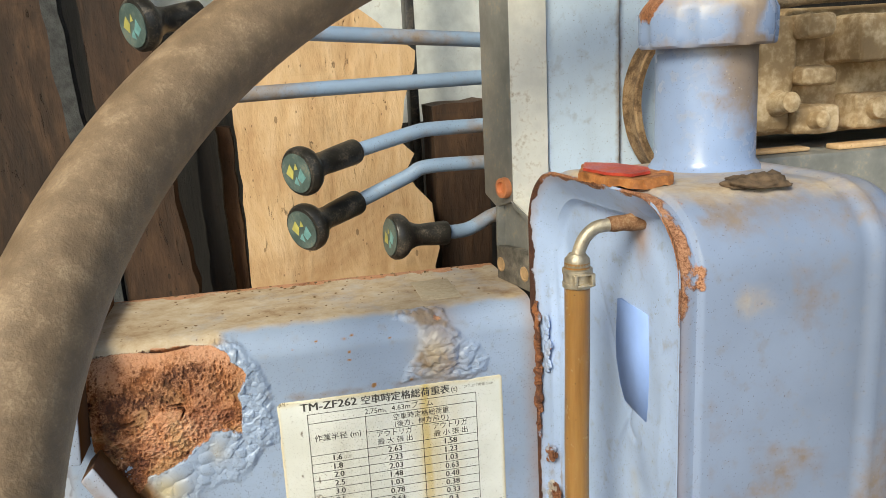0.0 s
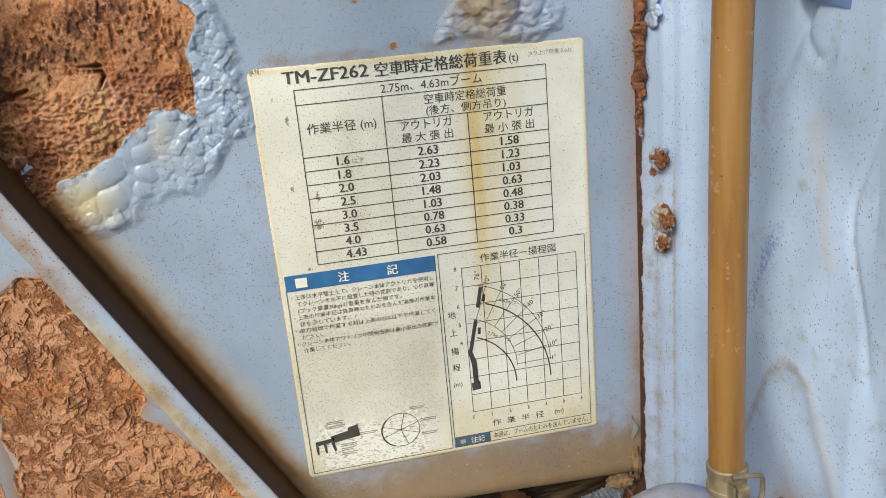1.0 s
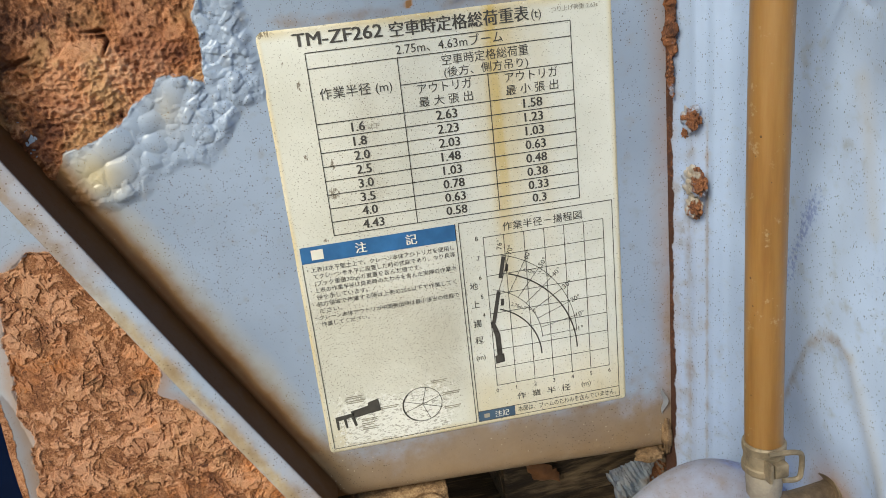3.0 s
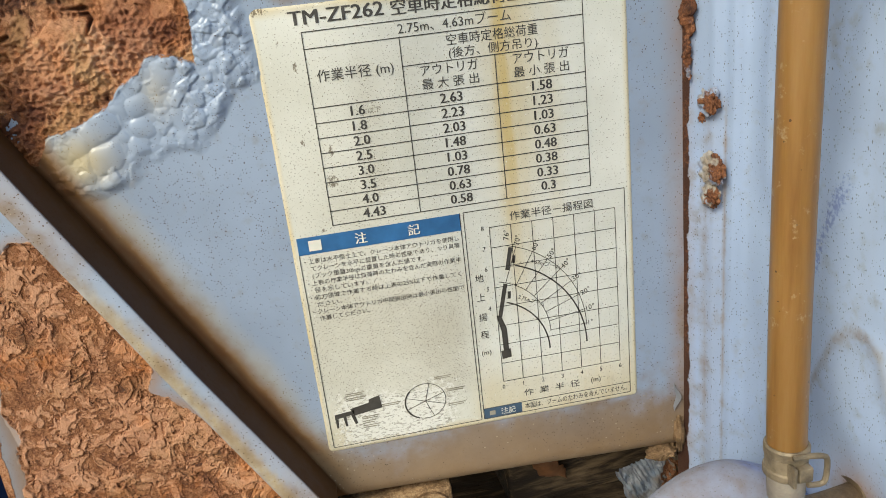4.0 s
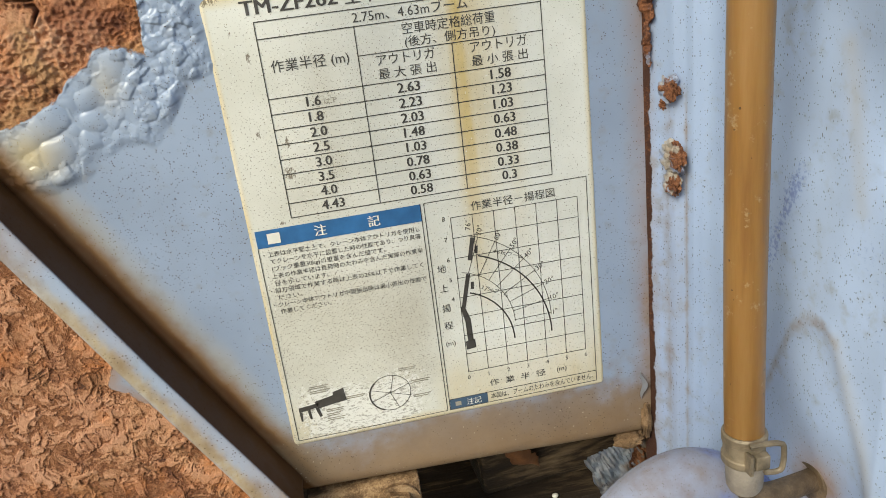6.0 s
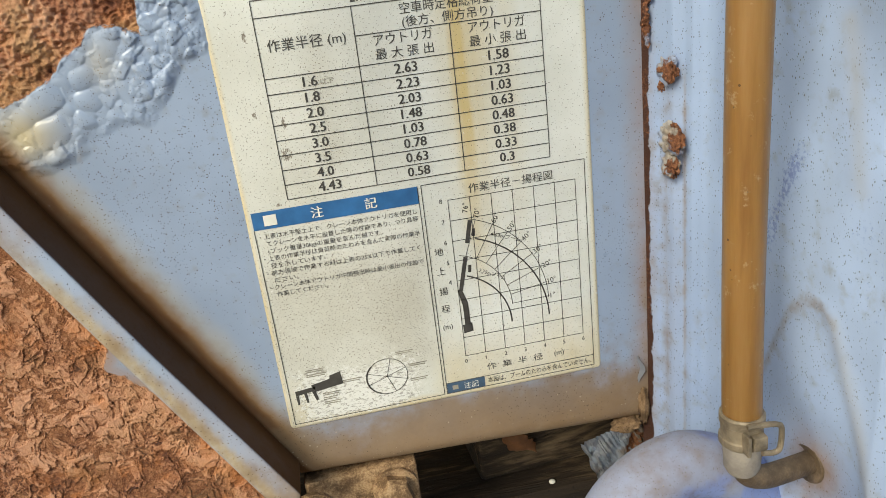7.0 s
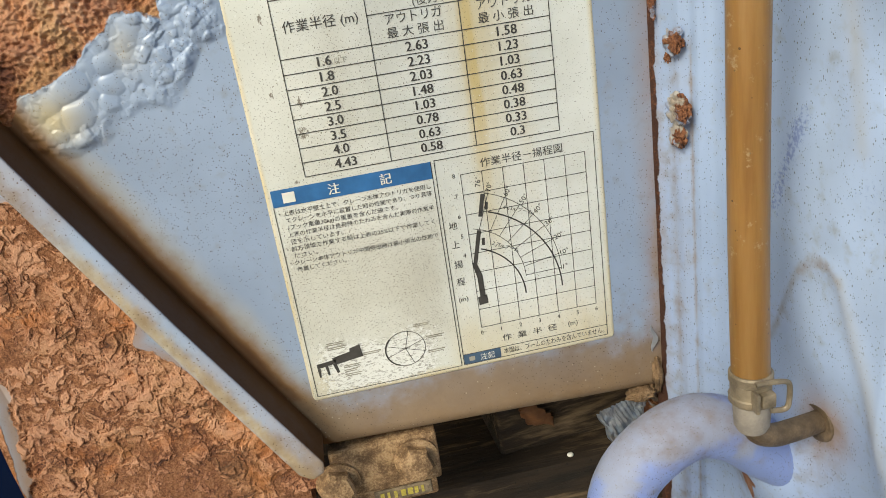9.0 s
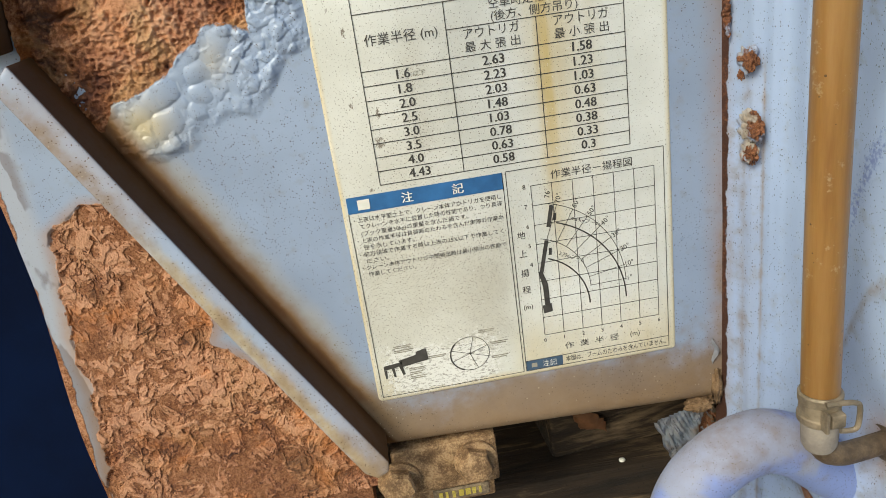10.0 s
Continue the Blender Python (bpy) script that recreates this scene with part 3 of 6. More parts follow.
OLD_WELD = [(0.72, 0.03), (1.05, 0.015), (1.20, 0.035), (1.21, 0.12), (1.17, 0.21), (1.06, 0.26), (1.01, 0.34), (0.99, 0.44), (0.88, 0.46), (0.72, 0.47), (0.70, 0.42), (0.82, 0.36), (0.84, 0.24), (0.77, 0.14)]
SLAB = [(-0.656, -0.004), (-0.611, 0.038), (-0.496, 0.047), (-0.487, 0.029), (-0.511, -0.016), (-0.618, -0.040)]
BUBBLES = [(-0.548, -0.415, 0.056), (-0.521, -0.306, 0.050), (-0.314, -0.160, 0.052), (-0.397, -0.241, 0.050), (-0.327, -0.245, 0.036), (-0.399, -0.331, 0.046), (-0.437, -0.401, 0.042), (-0.285, -0.317, 0.036), (-0.269, -0.188, 0.040), (-0.619, -0.361, 0.048), (-0.574, -0.33, 0.040), (-0.46, -0.259, 0.032), (-0.532, -0.507, 0.032), (-0.607, -0.503, 0.028), (-0.66, -0.45, 0.034), (-0.34, -0.40, 0.030), (-0.36, -0.19, 0.030), (-0.48, -0.36, 0.026)]


def housing_masks(x, s):
    p = np.stack([x, 0 * x, s], 1)
    wob = (fbm(p, 9, 4, 3) - 0.5) * 0.09
    rust = inside(RUST_PATCH, x, s) + wob * 0.6
    blis = inside(BLISTER, x, s) + wob
    weld = inside(OLD_WELD, x, s) + wob * 0.9
    return p, rust, blis, weld


housing = thing("crane_housing", (0.3, 0.4, -2.0), "rusted light blue crane base housing with a bolted flange", "crane base")
u = np.concatenate([np.linspace(0, 0.42, 270, endpoint=False), np.linspace(0.42, 1, 180)])
nu = len(u)
prof = []
for z in np.concatenate([np.linspace(-1.9, -0.62, 110, endpoint=False), np.linspace(-0.62, 0.25, 260)]):
    prof.append((0.0, z, z))
for a in np.linspace(0, math.pi / 2, 56)[1:]:
    prof.append((0.17 * (1 - math.cos(a)), 0.25 + 0.17 * math.sin(a), 0.25 + 0.17 * a))
for y in np.linspace(0.17, 0.95, 60)[1:]:
    prof.append((y, 0.42, 0.25 + 0.17 * math.pi / 2 + y - 0.17))
for a in np.linspace(0, math.pi / 2, 8)[1:]:
    prof.append((0.95 + 0.05 * math.sin(a), 0.42 - 0.05 * (1 - math.cos(a)), 1.4 + a * 0.05))
prof.append((1.0, -1.9, 3.4))
low = [(0.5, -1.99, -2.5)] + [(0.09 * (1 - math.cos(a)), -1.9 - 0.09 * math.sin(a), -1.9 - 0.09 * a) for a in np.linspace(math.pi / 2, 0, 9)[:-1]]
prof = low + prof
P = np.array(prof)
S = np.repeat(P[:, 2], nu)
X0 = np.repeat(left_edge(np.clip(P[:, 1], -1.95, 1)) - 0.05, nu)
X = X0 + np.tile(u, len(P)) * (1.515 - X0)
Y, Z = np.repeat(P[:, 0], nu), np.repeat(P[:, 1], nu)
Z = Z - smooth(-1.75, -1.9, Z) * (0.045 * X - 0.022)
NY = np.repeat([-math.cos(min(max(s - 0.25, 0) / 0.17, math.pi / 2)) if s < 1.4 else 0 for s in P[:, 2]], nu)
NZ = np.repeat([math.sin(min(max(s - 0.25, 0) / 0.17, math.pi / 2)) if s < 1.4 else 0 for s in P[:, 2]], nu)
q, rust, blis, weld = housing_masks(X, S)
f1, tag, tilt, f2 = cells(q, 11, 5)
g1, gtag, gtilt, g2 = cells(q, 24, 9)
h1, htag, _, _ = cells(q, 50, 13)
thick = np.exp(-(((X + 0.50) / 0.30) ** 2 + ((S + 0.33) / 0.17) ** 2))
ball = lambda f: np.sqrt((1 - (f * 1.12) ** 2).clip(0, 1))
bulge = np.zeros(len(X))
shift = q + 0.022 * np.stack([fbm(q, 14, 2, 70) - 0.5, 0 * X, fbm(q, 14, 2, 73) - 0.5], 1) * 2
for bx, bz, br in BUBBLES:
    bulge = np.maximum(bulge, br * 0.36 * ball(np.hypot(shift[:, 0] - bx, shift[:, 2] - bz) / (br * 1.12)))
dome = np.maximum(bulge, (1 - 0.8 * thick) * (ball(g1) * 0.019 * (0.2 + gtag) + ball(f1) * 0.010 * tag) + ball(h1) * 0.006 * (0.3 + htag) * (1 - 0.6 * thick))
lift = np.where(rust < 0, smooth(-0.01, 0.05, blis) * (0.004 + 0.8 * dome), 0)
knob = np.maximum(0.030 * ball(np.hypot(shift[:, 0] - 0.94, (shift[:, 2] - 0.20) * 0.8) / 0.11), 0.022 * ball(np.hypot(shift[:, 0] - 0.86, shift[:, 2] - 0.40) / 0.07))
crater = np.exp(-((np.hypot(X - 0.945, (S - 0.385) * 1.1) / 0.022) ** 2))
lift = np.maximum(lift, smooth(-0.02, 0.03, weld) * (0.004 + knob + 0.9 * dome) - 0.03 * crater * (weld > 0))
layers = np.floor(fbm(q * np.array([0.7, 1, 1.6]), 5, 3, 37) * 7) / 7
fibre = 1 - np.abs(fbm(q, 42, 3, 43) * 2 - 1)
grit = fbm(q, 90, 2, 44)
chips = gtag * 0.010 + gtilt * 0.018
p1, ptag, _, _ = cells(q * np.array([1.2, 1, 0.62]) + 0.02 * fbm(q, 20, 2, 64)[:, None], 48, 63)
pit = np.maximum(smooth(0.50, 0.14, p1) * smooth(0.25, 0.55, ptag), 0.8 * smooth(0.56, 0.68, fbm(q * np.array([1.3, 1, 0.7]), 30, 3, 67))) * smooth(0.38, 0.24, S)
upper = smooth(-0.01, 0.05, S + 0.06 * (fbm(q, 6, 2, 39) - 0.5))
crust = (1 - upper) * (layers * 0.045 - 0.018 + fibre * 0.018 + chips * 0.6) + upper * (0.010 - 0.010 * pit + 0.2 * chips) + (grit - 0.5) * (0.018 - 0.010 * upper)
ledge = 0.015 + 0.03 * np.sin(X * 9) + 0.04 * (fbm(q, 7, 4, 49) - 0.5) * 1.6
split = np.exp(-(((S - ledge) / 0.007) ** 2)) * smooth(0.52, 0.62, fbm(q, 9, 2, 53))
lid = np.exp(-(((S - 0.395 - 0.012 * np.sin(X * 14)) / 0.007) ** 2)) * smooth(-0.30, -0.36, X)
slab = inside(SLAB, X, S) + 0.02 * (fbm(q, 16, 3, 52) - 0.5)
risen = smooth(-0.002, 0.006, slab)
split = np.maximum(split * (1 - risen), np.exp(-(((slab + 0.004) / 0.005) ** 2)) * smooth(-0.525, -0.49, X))
crust = crust * (1 - 0.6 * risen) + 0.016 * risen - 0.03 * split - 0.04 * lid
deep_house = (1 - upper) * ((0.50 - layers) * 2.0 + (0.42 - fibre) * 1.2 + (fbm(q, 9, 3, 59) - 0.46) * 2.2) + upper * (0.08 - 0.35 * smooth(0.15, 0.35, S) + 0.62 * pit + (fbm(q, 8, 3, 58) - 0.5) * 1.2)
deep_house = deep_house * (1 - 0.8 * risen) - 0.15 * risen
patch_powder = np.clip(0.08 + 0.48 * upper + 0.45 * smooth(0.10, 0.36, S) + 0.7 * risen + 0.6 * np.exp(-(((X + 0.62) / 0.16) ** 2 + ((S + 0.10) / 0.06) ** 2)), 0, 1)
deep_house = np.clip(deep_house + 2 * split + 2 * lid + 0.2 * smooth(-0.78, -0.92, X), -1, 1.4)
lift = lift + smooth(-0.004, 0.014, rust) * (crust - 0.012)
lift = lift + (fbm(q, 2.5, 2, 31) - 0.5) * 0.008
lift = np.where(S < 1.4, lift, 0)
bm = sheet(bmesh.new(), np.stack([X, Y + NY * lift, Z + NZ * lift], 1), nu, len(P))


def unrolled(c):
    bend = np.arctan2(c[:, 2] - 0.25, 0.17 - c[:, 1]).clip(0, math.pi / 2)
    s = np.where(c[:, 2] < 0.25, c[:, 2], 0.25 + 0.17 * bend)
    return s + np.where(c[:, 1] > 0.17, c[:, 1] - 0.17, 0) * (c[:, 2] > 0.3)


def house_rust(c):
    _, r, b, w = housing_masks(c[:, 0], unrolled(c))
    edge = 0.5 + 10 * r
    spot = 0.5 + 8 * (0.015 - np.hypot((c[:, 0] - 0.945) * 0.9, (unrolled(c) - 0.385) * 1.0)) + 0.5 * (fbm(c, 16, 3, 46) - 0.5)
    back = 1.05 - 4.5 * np.abs(c[:, 1] - 0.97)
    back = np.where(c[:, 2] > 0.3, back - 0.3 * smooth(0.35, 0.6, fbm(c, 6, 3, 77)) , -1)
    return np.maximum.reduce([edge, spot, back])


def house_dust(c):
    s = unrolled(c)
    top = np.maximum(smooth(0.38, 0.52, s), smooth(0.30, 0.40, s) * smooth(-0.15, -0.32, c[:, 0])) * (0.45 + 0.75 * fbm(c, 3.5, 4, 88)) - 0.12 * smooth(0.95, 1.3, c[:, 0])
    foot = smooth(-1.80, -2.02, c[:, 2]) * 0.36
    return np.maximum(top, foot)


def house_stain(c):
    d = (c[:, 0] - left_edge(c[:, 2])) * 0.88
    low = 1.6 * smooth(0.105, 0.0, d + 0.025 * (fbm(c, 9, 3, 14) - 0.5)) * (c[:, 2] < 0)
    foot = 0.95 * smooth(-1.66, -2.0, c[:, 2] + 0.15 * (fbm(c, 4, 3, 16) - 0.5))
    right = 0.5 * smooth(1.40, 1.52, c[:, 0]) * (0.4 + fbm(c, 8, 3, 4))
    drip = 0.35 * np.exp(-(((c[:, 0] - 0.93) / 0.12) ** 2)) * smooth(-0.05, 0.1, c[:, 2])
    spots = 0 * c[:, 0]
    wob = 0.05 * (fbm(c, 22, 3, 47) - 0.5)
    for sx, sz, sr in ((0.405, 0.325, 0.030), (0.44, 0.335, 0.016), (0.425, 0.25, 0.010), (0.42, 0.20, 0.008), (0.55, 0.035, 0.008), (0.60, 0.03, 0.006), (0.76, 0.04, 0.008), (0.12, 0.30, 0.010), (0.25, 0.33, 0.008), (0.66, 0.30, 0.007)):
        spots = np.maximum(spots, 1.1 * smooth(sr, sr * 0.4, np.hypot(c[:, 0] - sx, (c[:, 2] - sz) * 1.3) + wob))
    return np.maximum.reduce([low, foot, right, drip, spots])


def house_dirt(c):
    d = (c[:, 0] - left_edge(c[:, 2])) * 0.88
    n = fbm(c, 5, 4, 21)
    foot = 1.2 * smooth(-1.52, -1.92, c[:, 2] + 0.30 * (n - 0.5))
    side = 0.30 * smooth(0.18, 0.04, d + 0.1 * (n - 0.5)) * (c[:, 2] < -0.3)
    far = 0.55 * smooth(1.44, 1.52, c[:, 0] + 0.06 * (n - 0.5)) * smooth(-0.6, -1.5, c[:, 2])
    s = unrolled(c)
    weld_dirt = 0.95 * smooth(-0.03, 0.03, inside(OLD_WELD, c[:, 0], s)) * smooth(1.12, 0.92, c[:, 0] + 0.2 * (n - 0.5)) * smooth(0.30, 0.66, fbm(c, 13, 3, 23))
    brow = 0.5 * np.exp(-(((c[:, 2] - 0.015) / 0.03) ** 2)) * smooth(0.25, 0.6, n) * (c[:, 0] > 0)
    return np.maximum.reduce([foot, side, far, brow, weld_dirt])


def house_grime(c):
    d = (c[:, 0] - left_edge(c[:, 2])) * 0.88
    # Groove corner: brown grime and the crease's shade painted together.
    return 0.9 * smooth(0.014, -0.01, d) * (c[:, 2] < 0.4)


def house_warm(c):
    a = 0.8 * np.exp(-(((c[:, 0] + 0.64) / 0.10) ** 2 + ((c[:, 2] + 0.42) / 0.09) ** 2))
    b = 0.3 * np.exp(-(((c[:, 0] + 0.34) / 0.05) ** 2 + ((c[:, 2] + 0.22) / 0.08) ** 2))
    d = 0.60 * np.exp(-(((c[:, 0] - 0.90) / 0.09) ** 2 + ((c[:, 2] - 0.18) / 0.16) ** 2)) * (0.4 + fbm(c, 9, 3, 87))
    e = (c[:, 0] - left_edge(c[:, 2])) * 0.88 + 0.06 * (fbm(c, 6, 3, 89) - 0.5)
    halo = 0.40 * smooth(0.17, 0.05, e) * (c[:, 2] < -0.2)
    return np.maximum.reduce([a, b, d, halo])


part("housing_panel", bm, BLUE, housing, "light blue painted panel with a bare rust patch", dict(clean=lambda c: 0.5 * smooth(-0.15, 0.15, c[:, 2]), rust=house_rust, dust=house_dust, stain=house_stain, warm=house_warm, dirt=house_dirt, deep=lambda c: deep_house, orange=lambda c: 0.45, ochre=lambda c: 0.15 + 0.70 * smooth(0.22, 0.02, c[:, 2]), grime=house_grime, powder=lambda c: patch_powder), sharp=0)

bm = bmesh.new()
scatter = random.Random(11)
for k in range(90):
    back = k % 3 != 0
    x, y = scatter.uniform(-0.6, 1.35), (0.94 - 0.12 * scatter.random() ** 2 if back else scatter.uniform(0.22, 0.85))
    r = scatter.uniform(0.003, 0.008) * (1.6 if back and scatter.random() < 0.25 else 1.0)
    lump = bmesh.ops.create_icosphere(bm, subdivisions=1, radius=r)["verts"]
    for v in lump:
        v.co *= 1 + 0.5 * noise.noise(v.co * 160 + Vector((k * 1.7, 0, 0)))
        v.co = Vector((x + v.co.x * 1.3, y + v.co.y, 0.423 + v.co.z * 0.6))
solo("loose_grit", bm, DIRT, (0.4, 0.6, 0.42), "brown grit and soil crumbs on the dusty housing top", "dirt", kind="stuff")

bm = bmesh.new()
box(bm, (0.90, 0.24, 0.421), (1.14, 0.66, 0.426), 0.002)
solo("old_label", bm, plain("bleached_label", (0.56, 0.47, 0.34), 0.8, 0.0, 0.2, 60, 0.0005, 0.6), (1.0, 0.45, 0.421), "bleached blank label on the dusty housing top", "label")

bm = bmesh.new()
pts = []
for j in range(14):
    for i in range(7):
        a, b = i / 6, j / 13
        x = 1.466 + 0.018 * math.sin(math.pi * b) * a - 0.006 * math.sin(9 * b)
        pts.append((x, -0.004 - 0.016 * a * math.sin(math.pi * b), -1.83 + 0.14 * b))
sheet(bm, pts, 7, 14)
bmesh.ops.solidify(bm, geom=bm.faces[:], thickness=0.004)
part("peeling_paint", bm, BLUE, housing, "curled chip of peeling paint", dict(chalk=lambda c: 0.9, dirt=lambda c: 0.4 * fbm(c, 12, 3, 5)))

# flange that stands proud round the end of the housing
def flange_rust(c):
    low = smooth(0.05, 0.0, np.abs((c[:, 0] + 0.79) * 0.881 + (c[:, 2] + 0.562) * 0.473))
    out = 0.14 + 0.22 * low + 0.5 * (fbm(c, 7, 3, 8) - 0.5)
    return out


def flange_warm(c):
    edge = np.abs((c[:, 0] + 0.79) * 0.881 + (c[:, 2] + 0.562) * 0.473)
    return 0.75 * smooth(0.034, 0.004, edge + 0.02 * (fbm(c, 10, 3, 19) - 0.5)) * smooth(-0.6, -1.0, c[:, 2])


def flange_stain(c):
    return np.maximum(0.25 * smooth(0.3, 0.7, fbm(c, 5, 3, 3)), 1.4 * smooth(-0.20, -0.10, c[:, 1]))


def flange_dirt(c):
    n = fbm(c, 8, 4, 18)
    foot = 0.8 * smooth(-1.55, -1.92, c[:, 2] + 0.2 * (n - 0.5))
    low = 0.75 * smooth(0.07, 0.0, np.abs((c[:, 0] + 0.79) * 0.881 + (c[:, 2] + 0.562) * 0.473)) * (0.3 + n)
    return np.maximum(foot, low)


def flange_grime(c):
    # Masked by depth: grime on the side walls plus their shade painted in.
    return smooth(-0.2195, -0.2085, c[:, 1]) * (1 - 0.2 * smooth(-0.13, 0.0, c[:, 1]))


bm = bmesh.new()
out = [Vector((-0.935, 0, -0.12)), Vector((-0.728, 0, -0.517)), Vector((-0.378, 0, -1.18)), Vector((0.005, 0, -1.865)), Vector((0.0, 0, -1.91)), Vector((-0.05, 0, -1.935)), Vector((-0.10, 0, -1.90)), Vector((-0.463, 0, -1.225)), Vector((-0.81, 0, -0.562)), Vector((-1.005, 0, -0.19))]
prism(bm, dense([(v.x, v.z) for v in out], 0.03), lambda a, b, w: (a, w, b), -0.22, 0.05, 0.010)
bmesh.ops.triangulate(bm, faces=[f for f in bm.faces if len(f.verts) > 8])
slices(bm, [-1.0 + 0.02 * k for k in range(50)], [-0.15 - 0.02 * k for k in range(89)])
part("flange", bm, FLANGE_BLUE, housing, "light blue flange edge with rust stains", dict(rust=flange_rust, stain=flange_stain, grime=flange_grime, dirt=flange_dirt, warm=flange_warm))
bm = bmesh.new()
prism(bm, [(-1.09, -0.10), (-0.985, -0.10), (-0.94, 0.47), (-0.92, 0.53), (-1.05, 0.55), (-1.09, 0.5)], lambda a, b, w: (a, w, b), -0.22, 0.9, 0.012)
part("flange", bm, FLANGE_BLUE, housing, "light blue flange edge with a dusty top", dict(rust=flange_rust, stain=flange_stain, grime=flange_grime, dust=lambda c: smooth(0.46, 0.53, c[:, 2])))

# rusted side plate beyond the flange
nx, nz = 400, 560
xs, zs = np.meshgrid(np.linspace(0, 1, nx), np.linspace(-2.15, -0.05, nz))
left = -1.205 + 0.012 * np.sin(zs * 5)
right = np.minimum(-0.86 + (-0.14 - zs) * 0.53, -0.02)
X = (left + xs * (right - left)).ravel()
Z = zs.ravel()
q = np.stack([X, 0 * X, Z], 1)
bare = [(-0.936, -0.674), (-0.855, -0.678), (-0.741, -0.822), (-0.692, -0.995), (-0.572, -1.13), (-0.575, -1.215), (-0.605, -1.31), (-0.467, -1.444), (-0.379, -1.57), (-0.30, -1.696), (-0.16, -1.95), (0.3, -2.3), (-1.19, -2.3), (-1.185, -1.93), (-1.155, -1.706), (-1.122, -1.438), (-1.131, -1.178), (-1.091, -0.943), (-1.075, -0.761)]


def plate_rust(c):
    d = inside(bare, c[:, 0], c[:, 2]) + (fbm(c, 10, 4, 41) - 0.5) * 0.07
    rim = 0.5 + 14 * (-1.185 - c[:, 0] + 0.05 * (fbm(c, 6, 3, 103) - 0.58))
    return np.maximum(0.5 + 12 * d, rim)


d = inside(bare, X, Z) + (fbm(q, 10, 4, 41) - 0.5) * 0.07
f1, tag, tilt, f2 = cells(q, 34, 51)
warp = q + 0.030 * np.stack([fbm(q, 16, 2, 151) - 0.5, 0 * X, fbm(q, 16, 2, 155) - 0.5], 1) * 2
flake = 0.001 * tag + 0.002 * tilt + (fbm(q, 5, 3, 61) - 0.5) * 0.006 + (fbm(q, 95, 2, 66) - 0.5) * 0.0025
crack, flats = np.zeros(len(X)), np.zeros(len(X))
for k, (size, tall) in enumerate(((14, 0.0034), (22, 0.0040), (32, 0.0038), (46, 0.0032))):
    n = fbm(warp, size, 2, 200 + 10 * k)
    step = smooth(0.497, 0.512, n)
    flake = flake + tall * step * (1 + 0.5 * np.exp(-(((n - 0.515) / 0.02) ** 2)))
    flats = flats + step * 0.25
    crack = np.maximum(crack, np.exp(-(((n - 0.492) / 0.008) ** 2)) * smooth(0.30, 0.55, fbm(q, 11, 2, 300 + k)))
ashy = smooth(0.48, 0.70, fbm(q, 4, 4, 81))
deep_plate = np.clip(0.27 - 0.85 * flats + 0.9 * crack + 0.4 * ashy, -1, 1.3) * (d > -0.02)
plate_powder = np.clip(0.12 + 1.0 * flats - 0.8 * crack - 0.5 * ashy, 0, 1)
lift = smooth(-0.004, 0.015, d) * (flake - 0.018) + (fbm(q, 3, 2, 71) - 0.5) * 0.01
bm = sheet(bmesh.new(), np.stack([X, 0.012 - lift, Z], 1), nx, nz)
part("side_plate", bm, BLUE, housing, "side plate eaten by flaking brown rust", dict(rust=plate_rust, deep=lambda c: deep_plate, ochre=lambda c: 0.30, powder=lambda c: plate_powder, grime=lambda c: 0.45 * smooth(0.52, 0.58, fbm(c * np.array([1.6, 1, 0.6]), 9, 4, 101)) * smooth(-1.09, -1.13, c[:, 0]), chalk=lambda c: 0.6 * smooth(-1.07, -1.14, c[:, 0]), orange=lambda c: 0.85 * smooth(0.45, 0.65, fbm(c, 4.5, 4, 84)), stain=lambda c: 0.6 * smooth(-0.06, 0.0, inside(bare, c[:, 0], c[:, 2]))), sharp=0)
bm = bmesh.new()
prism(bm, [(-1.19, -0.05), (-1.20, -1.06), (-1.205, -2.3), (-0.1, -2.3), (-0.1, -1.9), (-0.9, -0.1)], lambda a, b, w: (a, w, b), 0.025, 0.35, 0.01)
part("side_plate_back", bm, RUST, housing)

bm = bmesh.new()
bmesh.ops.create_icosphere(bm, subdivisions=4, radius=1.0)
for v in bm.verts:
    n = noise.fractal(v.co * 2.5, 0.9, 2.0, 5)
    v.co *= 1 + 0.4 * n
    v.co = Vector((1.487 + v.co.x * 0.022, -0.005 + v.co.y * 0.02, -1.95 + v.co.z * 0.085))
solo("dirt_clump", bm, DIRT, (1.485, -0.01, -1.96), "dry tan dirt caked in the corner", "dirt", sharp=0)

bm = bmesh.new()
bmesh.ops.create_icosphere(bm, subdivisions=4, radius=1.0)
for v in bm.verts:
    n = noise.fractal(v.co * 3.5 + Vector((4, 1, 0)), 0.9, 2.0, 5)
    v.co *= 1 + 0.4 * n
    v.co = Vector((1.42 + v.co.x * 0.065, 0.03 + v.co.y * 0.05, -2.045 + 0.1 * v.co.x * 0.1 + v.co.z * 0.026))
solo("dirt_clump", bm, DIRT, (1.395, 0.03, -2.06), "cracked tan dirt under the lower edge of the housing", "dirt", sharp=0)

# ---- load chart sticker ----
sticker = thing("load_chart_sticker", (0.65, 0, -0.85), "cream load chart sticker with yellow stains on the blue housing", "sticker")


def rounded(x0, z0, x1, z1, r, n=5):
    pts = []
    for cx, cz, a0 in ((x1 - r, z1 - r, 0), (x0 + r, z1 - r, 90), (x0 + r, z0 + r, 180), (x1 - r, z0 + r, 270)):
        pts += [(cx + r * math.cos(radians(a0 + 90 * k / n)), cz + r * math.sin(radians(a0 + 90 * k / n))) for k in range(n + 1)]
    return pts


